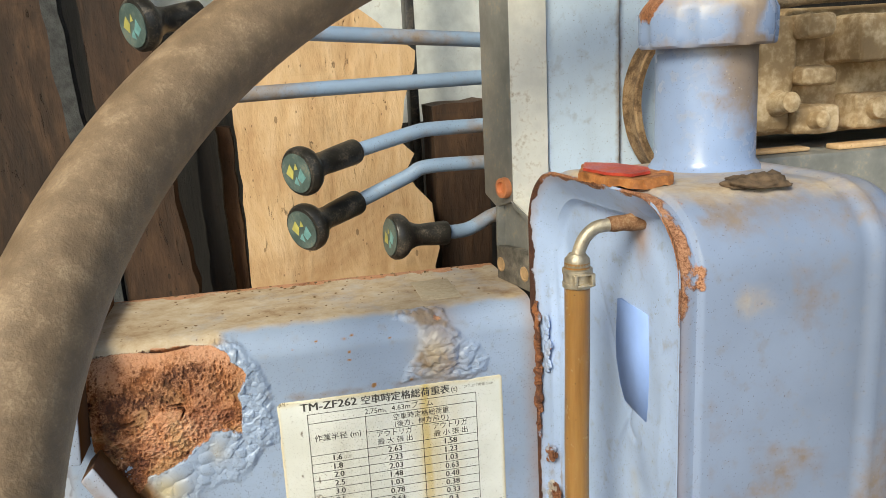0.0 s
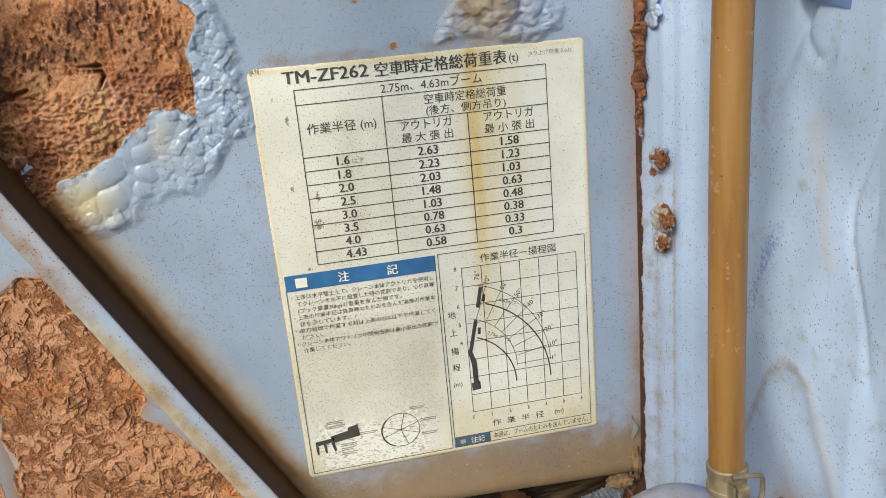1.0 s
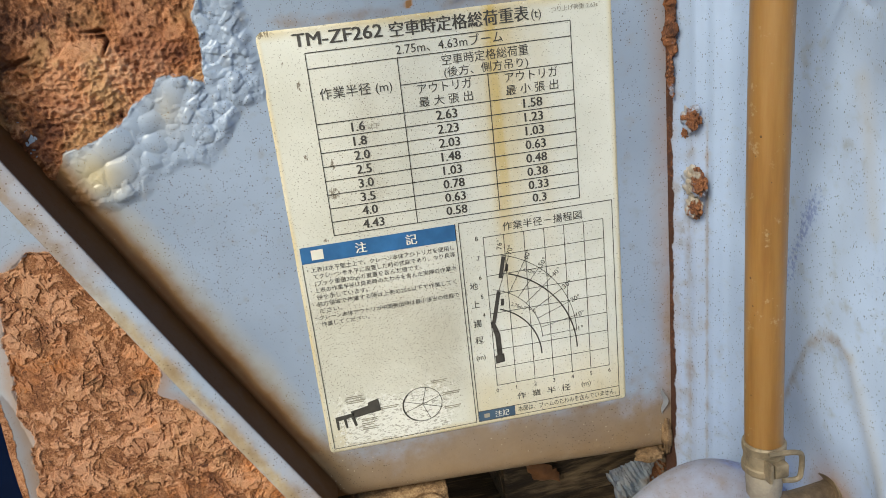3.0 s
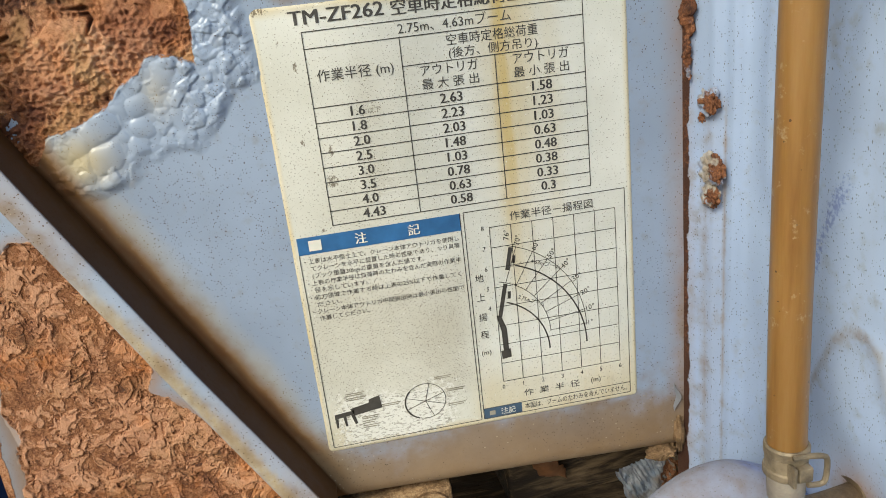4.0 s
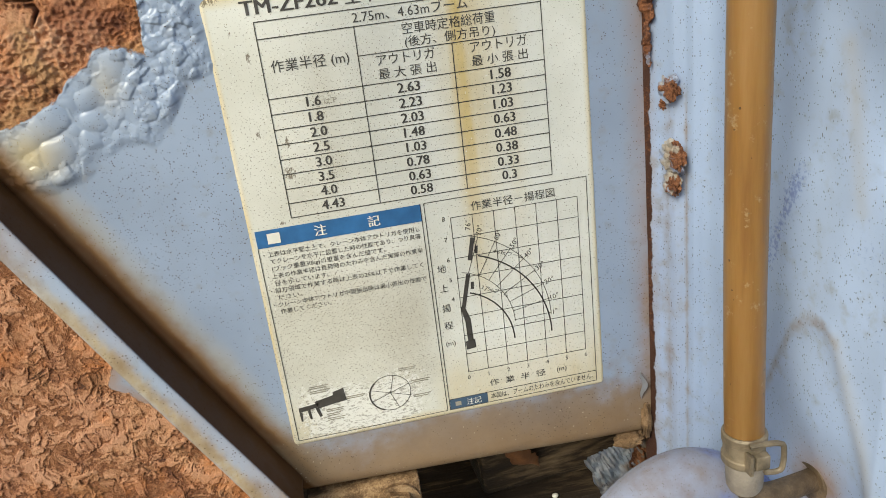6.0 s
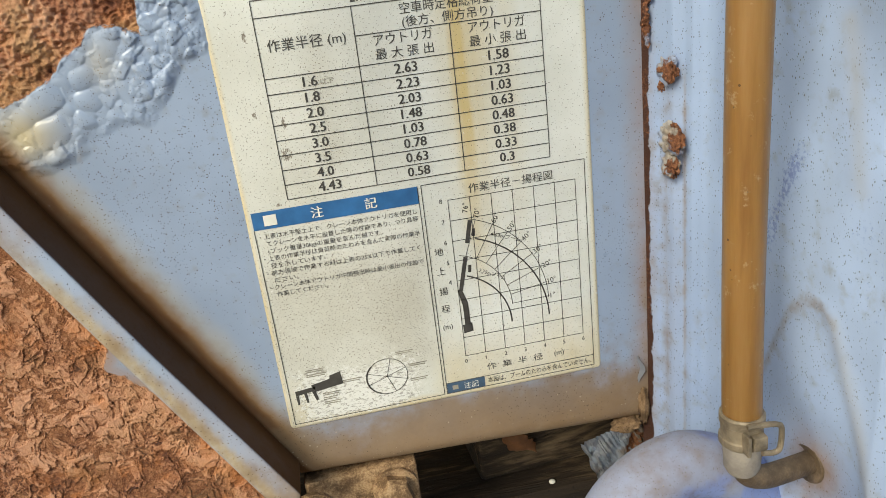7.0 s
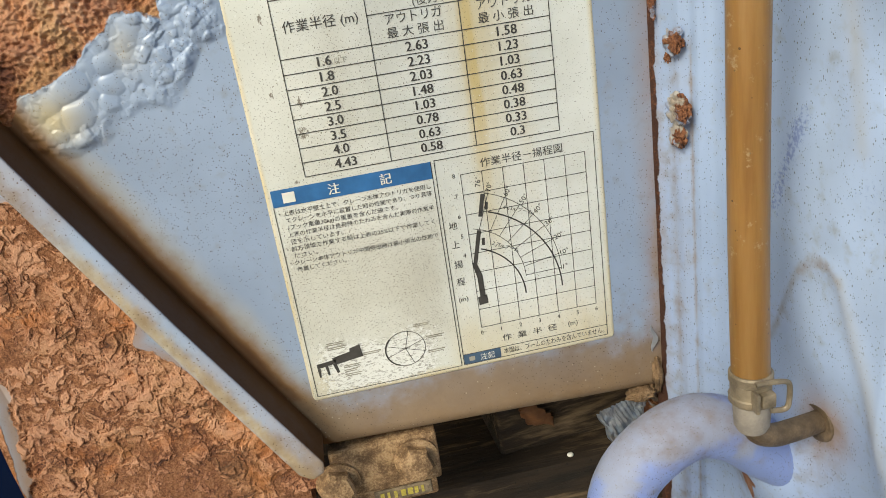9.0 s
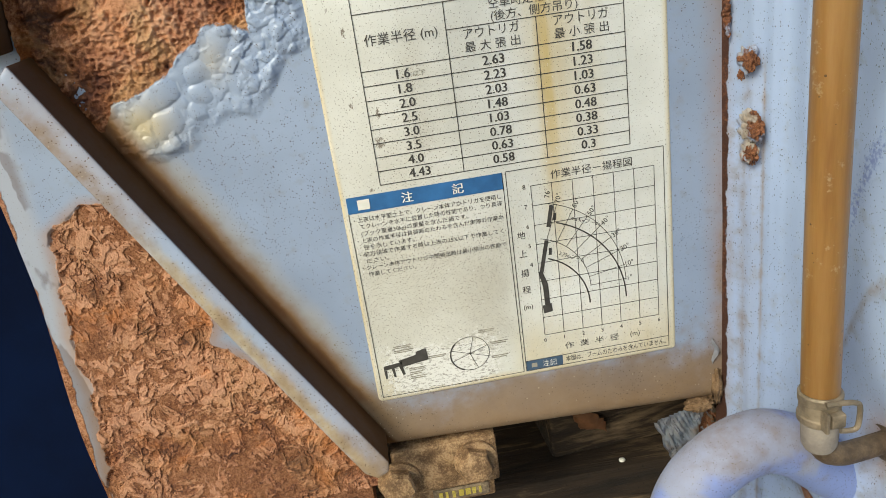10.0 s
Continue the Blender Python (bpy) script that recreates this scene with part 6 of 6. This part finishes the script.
lathe(bm, [(0.060, 0), (0.065, 0.015), (0.060, 0.045), (0.040, 0.047), (0.032, 0.025)], (1.575 - 0.215 * 0.40, 0.40, 1.03), (-1, -0.3, 0), 24)
part("plug", bm, ORANGE, bracket, "orange plastic plug")

# ---- blue post, strap and valve body ----
bm = bmesh.new()
box(bm, (1.748, 0.36, -10), (2.212, 0.44, 6), 0.015)
slices(bm, (1.96, 1.98, 2.0, 2.14, 2.17, 2.19), (0.6, 1.2, 1.6, 2.0, 2.4))
solo("crane_post", bm, POST_BLUE, (1.98, 0.4, -10), "light blue steel crane post with rust runs", "post", attrs=dict(dirt=lambda c: 0.75 * smooth(2.16, 2.212, c[:, 0]) + 0.2 * np.exp(-(((c[:, 0] - 1.98) / 0.02) ** 2)) * smooth(1.6, 2.4, c[:, 2]), rust=lambda c: 0.42 * smooth(2.185, 2.21, c[:, 0]) + 0.3 * (fbm(c, 8, 3, 71) - 0.5)))
bm = bmesh.new()
box(bm, (2.228, 0.40, -10), (2.74, 0.80, 6), 0.025)
slices(bm, (2.24, 2.26, 2.32, 2.40), (1.2, 2.0, 2.08, 2.15, 2.3))
solo("pipe_cover", bm, POST_BLUE, (2.48, 0.6, -10), "light blue steel channel beside the post", "channel", attrs=dict(rust=lambda c: 0.72 * smooth(2.08, 2.15, c[:, 2]) * smooth(2.40, 2.30, c[:, 0]), dirt=lambda c: 0.5 * smooth(2.26, 2.23, c[:, 0])))
STRAP = bmesh.new()
arc_line = glide([(2.41, 0, 1.85), (2.33, 0, 1.76), (2.275, 0, 1.62), (2.262, 0, 1.46), (2.295, 0, 1.29), (2.36, 0, 1.16), (2.45, 0, 1.05)], 8)
strap_pts = []
for i, p in enumerate(arc_line):
    way = (arc_line[min(i + 1, len(arc_line) - 1)] - arc_line[max(i - 1, 0)]).normalized()
    out = Vector((-way.z, 0, way.x))
    for y, k in ((0.20, 0.018), (0.215, 0.028), (0.26, 0.012), (0.345, 0.012), (0.375, 0.028), (0.39, 0.018), (0.38, -0.018), (0.21, -0.018)):
        strap_pts.append(p + Vector((0, y, 0)) - out * k)
sheet(STRAP, strap_pts, 8, len(arc_line), loop=True)
bmesh.ops.recalc_face_normals(STRAP, faces=STRAP.faces)
valve = thing("valve_body", (3.9, 0.9, 0.9), "dust-caked cast hydraulic valve body", "valve")


def cast_part(name, bm, label="", amount=0.014):
    """Uneven sand-cast skin over a bevelled block."""
    bmesh.ops.subdivide_edges(bm, edges=bm.edges[:], cuts=5, use_grid_fill=True)
    bm.normal_update()
    for v in bm.verts:
        v.co += v.normal * amount * (noise.noise(v.co * 6) + 0.5 * noise.fractal(v.co * 16, 0.8, 2.0, 4))
    return part(name, bm, CAST, valve, label)


bm = bmesh.new()
box(bm, (3.14, 0.34, 1.22), (3.42, 0.95, 1.97), 0.07, 4)
cast_part("flange", bm, "dust-caked casting flange")
bm = bmesh.new()
box(bm, (3.40, 0.46, 1.20), (5.4, 1.3, 2.02), 0.08, 4)
cast_part("casting", bm)
for lo, hi in (((3.37, 0.20, 1.82), (3.57, 0.5, 1.97)), ((3.38, 0.24, 1.53), (3.63, 0.5, 1.645)), ((3.36, 0.28, 1.22), (3.70, 0.5, 1.40)), ((3.685, 0.12, 1.66), (4.3, 0.5, 1.95)), ((3.78, 0.25, 1.23), (4.4, 0.5, 1.46))):
    bm = bmesh.new()
    box(bm, lo, hi, 0.035, 3)
    cast_part("lug", bm)
for x, z, r in ((3.50, 1.30, 0.06), (3.27, 1.42, 0.07), (3.92, 1.35, 0.08)):
    bm = bmesh.new()
    lathe(bm, [(r * 1.2, 0), (r * 1.2, 0.10), (r, 0.13), (r * 0.9, 0.22), (r * 0.5, 0.235)], (x, 0.42, z), (0.05, -1, 0.1), 20)
    part("boss", bm, CAST, valve)
part("strap", STRAP, CLAMP_STEEL, valve, "curved tan steel strap")
bm = bmesh.new()
tube(bm, glide([(3.0, 0.5, 2.0), (3.25, 0.4, 2.045), (3.6, 0.36, 2.075), (4.5, 0.4, 2.08), (5.2, 0.5, 2.06)], 6), 0.045, 14)
part("pipe", bm, DUSTY_STEEL, valve)
for lo, hi, turn in (((3.0, 0.22, 1.125), (3.45, 0.34, 1.15), 1.5), ((3.62, 0.18, 1.122), (4.5, 0.30, 1.155), 3.0)):
    bm = bmesh.new()
    box(bm, lo, hi, 0.008)
    bmesh.ops.rotate(bm, cent=lo, matrix=Matrix.Rotation(radians(turn), 3, "Z"), verts=bm.verts)
    solo("splinter", bm, PALE_WOOD, lo, "thin pale wood splinter lying on the machine frame", "wood")
bm = bmesh.new()
box(bm, (2.95, 0.15, -10), (5.6, 1.7, 1.12), 0.03)
solo("machine_frame", bm, GREY_STEEL, (4, 1, -10), "dusty grey steel machine frame", "frame")

# ---- on top of the tank ----
bm = bmesh.new()
outline = [(1.66, -0.40), (1.78, -0.52), (1.90, -0.86), (1.86, -0.98), (1.70, -1.02), (1.60, -0.86), (1.56, -0.6)]
prism(bm, dense(outline, 0.025), lambda a, b, w: (a, b, w + 0.03 * (a - 1.6)), 1.205, 1.244)
bmesh.ops.triangulate(bm, faces=[f for f in bm.faces if len(f.verts) > 4])
bmesh.ops.subdivide_edges(bm, edges=bm.edges[:], cuts=1)
for v in bm.verts:
    k = v.co * 14
    v.co += Vector((noise.noise(k), noise.noise(k + Vector((5, 0, 0))), 0.5 * noise.noise(k * 2))) * 0.022
reflector = thing("broken_reflector", (1.72, -0.7, 1.22), "broken red plastic reflector lying on the tank", "reflector")
part("backing", bm, BROKEN_PLATE, reflector, "rusty orange backing plate")
bm = bmesh.new()
prism(bm, dense([(1.66, -0.42), (1.76, -0.54), (1.83, -0.78), (1.78, -0.90), (1.68, -0.92), (1.61, -0.80), (1.58, -0.6)], 0.04), lambda a, b, w: (a + 0.008 * noise.noise(Vector((a * 30, b * 30, 1))), b + 0.008 * noise.noise(Vector((a * 30, b * 30, 5))), w + 0.03 * (a - 1.6)), 1.247, 1.260)
part("lens", bm, RED, reflector, "cracked red lens")
bm = bmesh.new()
bmesh.ops.create_icosphere(bm, subdivisions=4, radius=1.0)
for v in bm.verts:
    n = noise.fractal(v.co * 1.6, 0.9, 2.0, 5)
    v.co *= 1 + 0.30 * n
    v.co = Vector((2.18 + v.co.x * 0.15, -1.12 + v.co.y * 0.10, 1.208 + max(v.co.z, -0.2) * 0.042 * (1 + 0.5 * noise.noise(v.co * 5))))
solo("mud_clod", bm, SOIL, (2.18, -1.12, 1.21), "dry brown mud clod on the tank", "mud", sharp=0)

# ---- timber stacked behind ----
def board(name, outline, y0, y1, material, label, category="board", rough=0.02, tilt=0.0):
    """An upright board with a ragged outline of (x, z)."""
    pts = dense(outline, 0.12)
    bm = bmesh.new()
    ring = []
    for x, z in pts:
        k = Vector((x * 3.1, y0, z * 3.1))
        ring.append((x + rough * (noise.noise(k * 2) + 0.6 * noise.noise(k * 7)), z + rough * noise.noise(k * 2 + Vector((7, 3, 1)))))
    prism(bm, ring, lambda a, b, w: (a, w, b), y0, y1)
    x, z = outline[0]
    return solo(name, bm, material, (x, y0, z), label, category, sharp=50)


board("wood_slab", [(-0.16, -2.5), (-0.165, 0.05), (-0.16, 0.6), (-0.155, 1.02), (-0.17, 1.5), (-0.1, 2.0), (0.3, 2.35), (0.76, 2.33), (0.94, 2.23), (1.155, 2.05), (1.36, 1.90), (1.35, 1.76), (1.24, 1.49), (1.17, 1.16), (1.31, 1.05), (1.225, 0.91), (1.29, 0.76), (1.43, 0.60), (1.475, 0.19), (1.43, 0.03), (1.44, -2.5)], 2.5, 3.0, PALE_WOOD, "pale sawn wood slab with ragged bark edges leaning upright")
board("plank", [(-1.12, -2.5), (-1.15, 0.5), (-1.2, 2.4), (-1.2, 4), (-0.75, 4), (-0.72, 2.2), (-0.68, 0.8), (-0.60, 0.1), (-0.58, -2.5)], 2.4, 2.7, BROWN_WOOD, "old brown plank standing upright")
board("batten", [(-1.22, -2.5), (-1.30, 0.4), (-1.42, 1.8), (-1.5, 4), (-1.38, 4), (-1.3, 1.8), (-1.18, 0.4), (-1.12, -2.5)], 2.35, 2.5, GREY_BATTEN, "weathered grey batten standing upright")
board("plank", [(-2.6, -2.5), (-2.6, 4), (-1.55, 4), (-1.48, 2.0), (-1.42, 1.0), (-1.36, -2.5)], 2.7, 3.0, DARK_BROWN, "dark brown plank with a split standing upright")
board("post", [(-0.5, -2.5), (-0.52, 1.35), (-0.40, 1.4), (-0.34, 1.38), (-0.28, -2.5)], 2.8, 3.1, DARK_WOOD, "dark timber post end")
board("post", [(-0.33, -2.5), (-0.36, 1.35), (-0.22, 1.33), (-0.18, -2.5)], 2.95, 3.2, BROWN_WOOD, "narrow brown timber post end")
board("post", [(1.55, -2.5), (1.52, 1.42), (2.0, 1.44), (2.05, -2.5)], 2.7, 3.2, BROWN_WOOD, "square brown timber post end")
board("wall_board", [(-0.9, 2.4), (-0.9, 4), (4, 4), (4, 1.2), (0.5, 1.2), (0.3, 2.3)], 4.0, 4.2, WHITEWASH, "chalky white board wall behind the timber", rough=0.0)
bm = bmesh.new()
box(bm, (1.43, 3.3, -2.5), (1.52, 3.5, 4), 0.02)
solo("steel_angle", bm, BLACK, (1.47, 3.4, -2.5), "black steel bar standing upright", "bar")

# ---- under the housing ----
clampb = thing("bolted_clamp", (0.25, 0.15, -2.3), "dust-caked steel clamp block with two hexagon bolts", "clamp")
bm = bmesh.new()
box(bm, (0.0, 0.03, -2.25), (0.475, 0.6, -2.005), 0.015)
bmesh.ops.subdivide_edges(bm, edges=bm.edges[:], cuts=14, use_grid_fill=True)
for v in bm.verts:
    v.co += Vector((0, 1, 0)) * 0.010 * noise.fractal(v.co * 14, 0.8, 2.0, 4)
part("block", bm, CLAMP_STEEL, clampb)
bm = bmesh.new()
box(bm, (0.03, 0.07, -2.36), (0.45, 0.6, -2.26), 0.012)
low = part("lower_plate", bm, CLAMP_STEEL, clampb)
bm = bmesh.new()
box(bm, (0.16, 0.062, -2.34), (0.42, 0.069, -2.275), 0.002)
part("strip", bm, DUSTY_STEEL, low, "dark strip with yellow bars")
for k in range(7):
    bm = bmesh.new()
    box(bm, (0.185 + 0.031 * k, 0.0585, -2.325), (0.203 + 0.031 * k + 0.006 * math.sin(k * 5), 0.061, -2.29))
    part("bar", bm, YELLOW_STRIP, low)
for x, y, z in ((0.012, 0.0, -2.150), (0.362, 0.0, -2.112)):
    bm = bmesh.new()
    lathe(bm, [(0.098, 0), (0.098, 0.018), (0.085, 0.022)], (x + 0.01, y + 0.03, z), (0, -1, 0), 24)
    lathe(bm, [(0.080, 0), (0.082, 0.055), (0.070, 0.075), (0.045, 0.082), (0.01, 0.084)], (x, y + 0.01, z), (0.05, -1, 0.15), 6)
    part("bolt", bm, CLAMP_STEEL, clampb, sharp=25)
bm = bmesh.new()
pts = []
for j in range(80):
    for i in range(80):
        u, v = i / 79, j / 79
        x = 1.20 + 0.46 * u + 0.16 * v * (1 - u) + 0.02 * noise.noise(Vector((v * 6, 2, u)))
        z = -2.10 + 0.12 * u - (0.42 + 0.1 * u) * v
        crease = noise.noise(Vector((x * 16, 4, z * 7))) + 0.5 * noise.noise(Vector((x * 40, 8, z * 18)))
        ragged = abs(noise.noise(Vector(((x + 0.45 * z) * 46, 3, (z - 0.5 * x) * 5)))) + 0.5 * abs(noise.noise(Vector(((x + 0.45 * z) * 110, 6, (z - 0.5 * x) * 12))))
        pts.append((x, 0.04 + 0.10 * v + 0.016 * crease - 0.026 * ragged, z))
sheet(bm, pts, 80, 80)
bmesh.ops.solidify(bm, geom=bm.faces[:], thickness=0.02)
part("gusset", bm, TORN_SHEET, housing, "torn pale corner gusset with flaking paint", dict(chalk=lambda c: 0.9 * smooth(0.35, 0.5, fbm(c, 12, 3, 7)), dirt=lambda c: 0.5 * smooth(0.4, 0.6, fbm(c, 9, 3, 17)) + 0.7 * smooth(1.38, 1.5, c[:, 0]), rust=lambda c: 0.8 * smooth(1.36, 1.48, c[:, 0]) * smooth(0.45, 0.6, fbm(c, 14, 3, 5))))
bm = bmesh.new()
box(bm, (-1.0, 0.62, -3.3), (3.0, 1.6, -2.80), 0.06)
for v in bm.verts:
    v.co += Vector((0, 0, 1)) * 0.03 * noise.noise(v.co * 2)
solo("timber_beam", bm, SHADED_WOOD, (0.5, 1.0, -3.3), "dusty brown timber under the housing", "timber")
bm = bmesh.new()
box(bm, (0.85, 0.78, -2.795), (3.0, 1.55, -2.42), 0.03)
bmesh.ops.rotate(bm, cent=(0.85, 1.1, -2.6), matrix=Matrix.Rotation(radians(3), 3, "Z"), verts=bm.verts)
solo("timber_beam", bm, SHADED_WOOD, (1.9, 1.1, -2.795), "short grey timber lying on a larger one", "timber")
bm = bmesh.new()
bmesh.ops.create_icosphere(bm, subdivisions=2, radius=0.016)
for v in bm.verts:
    v.co = Vector((1.235 + v.co.x * 1.2, 0.66 + v.co.y, -2.787 + v.co.z * 0.8))
solo("pebble", bm, WHITE_INK, (1.235, 0.66, -2.8), "small white pebble lying on the timber", "pebble")
bm = bmesh.new()
pts = []
for j in range(15):
    for i in range(9):
        u, v = i / 8 - 0.5, j / 14
        w = 0.09 * math.sin(math.pi * min(1, v * 1.02)) ** 0.7 * (1 + 0.15 * math.sin(v * 30))
        pts.append((0.985 + 0.20 * v + u * w, 0.68 + 0.06 * v - u * w * 0.4 + 0.5 * u * u * 0.2, -2.45 - 0.20 * v + u * w * 1.0 + 0.25 * abs(u) * w + 0.015 * math.sin(v * 9)))
sheet(bm, pts, 9, 15)
solo("dead_leaf", bm, LEAF, (1.08, 0.72, -2.65), "curled dead brown leaf leaning on the timber", "leaf")
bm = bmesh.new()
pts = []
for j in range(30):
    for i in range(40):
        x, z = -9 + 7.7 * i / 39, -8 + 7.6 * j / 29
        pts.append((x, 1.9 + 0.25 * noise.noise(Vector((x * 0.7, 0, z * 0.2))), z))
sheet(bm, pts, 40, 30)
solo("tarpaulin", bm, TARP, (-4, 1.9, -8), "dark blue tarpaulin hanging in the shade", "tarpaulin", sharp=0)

# ---- steering wheel ----
wheel = thing("steering_wheel", (2.36, -2.3, -10), "dusty dark rubber steering wheel on a column", "steering wheel")
WC, AZ, TI, WR = Vector((1.94, -2.334, 0.905)), -0.148, 0.869, 2.636
WN = Vector((math.sin(AZ) * math.cos(TI), -math.cos(AZ) * math.cos(TI), math.sin(TI)))
E1 = WN.cross(Vector((0, 0, 1))).normalized()
E2 = WN.cross(E1)
bm = bmesh.new()
nr, nt_ = 180, 24
pts = []
for i in range(nr):
    a = 2 * math.pi * i / nr
    out = math.cos(a) * E1 + math.sin(a) * E2
    for j in range(nt_):
        b = 2 * math.pi * j / nt_
        pts.append(WC + out * (WR + 0.172 * math.cos(b)) + WN * 0.172 * math.sin(b))
verts = [bm.verts.new(p) for p in pts]
for i in range(nr):
    for j in range(nt_):
        k, m = (i + 1) % nr, (j + 1) % nt_
        bm.faces.new((verts[i * nt_ + j], verts[k * nt_ + j], verts[k * nt_ + m], verts[i * nt_ + m]))
bmesh.ops.recalc_face_normals(bm, faces=bm.faces)
part("rim", bm, RUBBER, wheel, "dusty rubber rim", sharp=0)
bm = bmesh.new()
HUB = Vector((2.3, -2.3, 0.9))
lathe(bm, [(0.10, -0.16), (0.14, -0.12), (0.14, 0.0), (0.09, 0.05)], HUB, WN, 32)
part("hub", bm, BLACK, wheel)
for a in (2.0, 3.5):
    bm = bmesh.new()
    tube(bm, [HUB, WC + (E1 * math.cos(a) + E2 * math.sin(a)) * WR], 0.09, 12)
    part("spoke", bm, BLACK, wheel)
bm = bmesh.new()
tube(bm, [(2.36, -2.3, -10), (2.33, -2.3, 0.85)], 0.1, 20)
part("column", bm, BLACK, wheel)
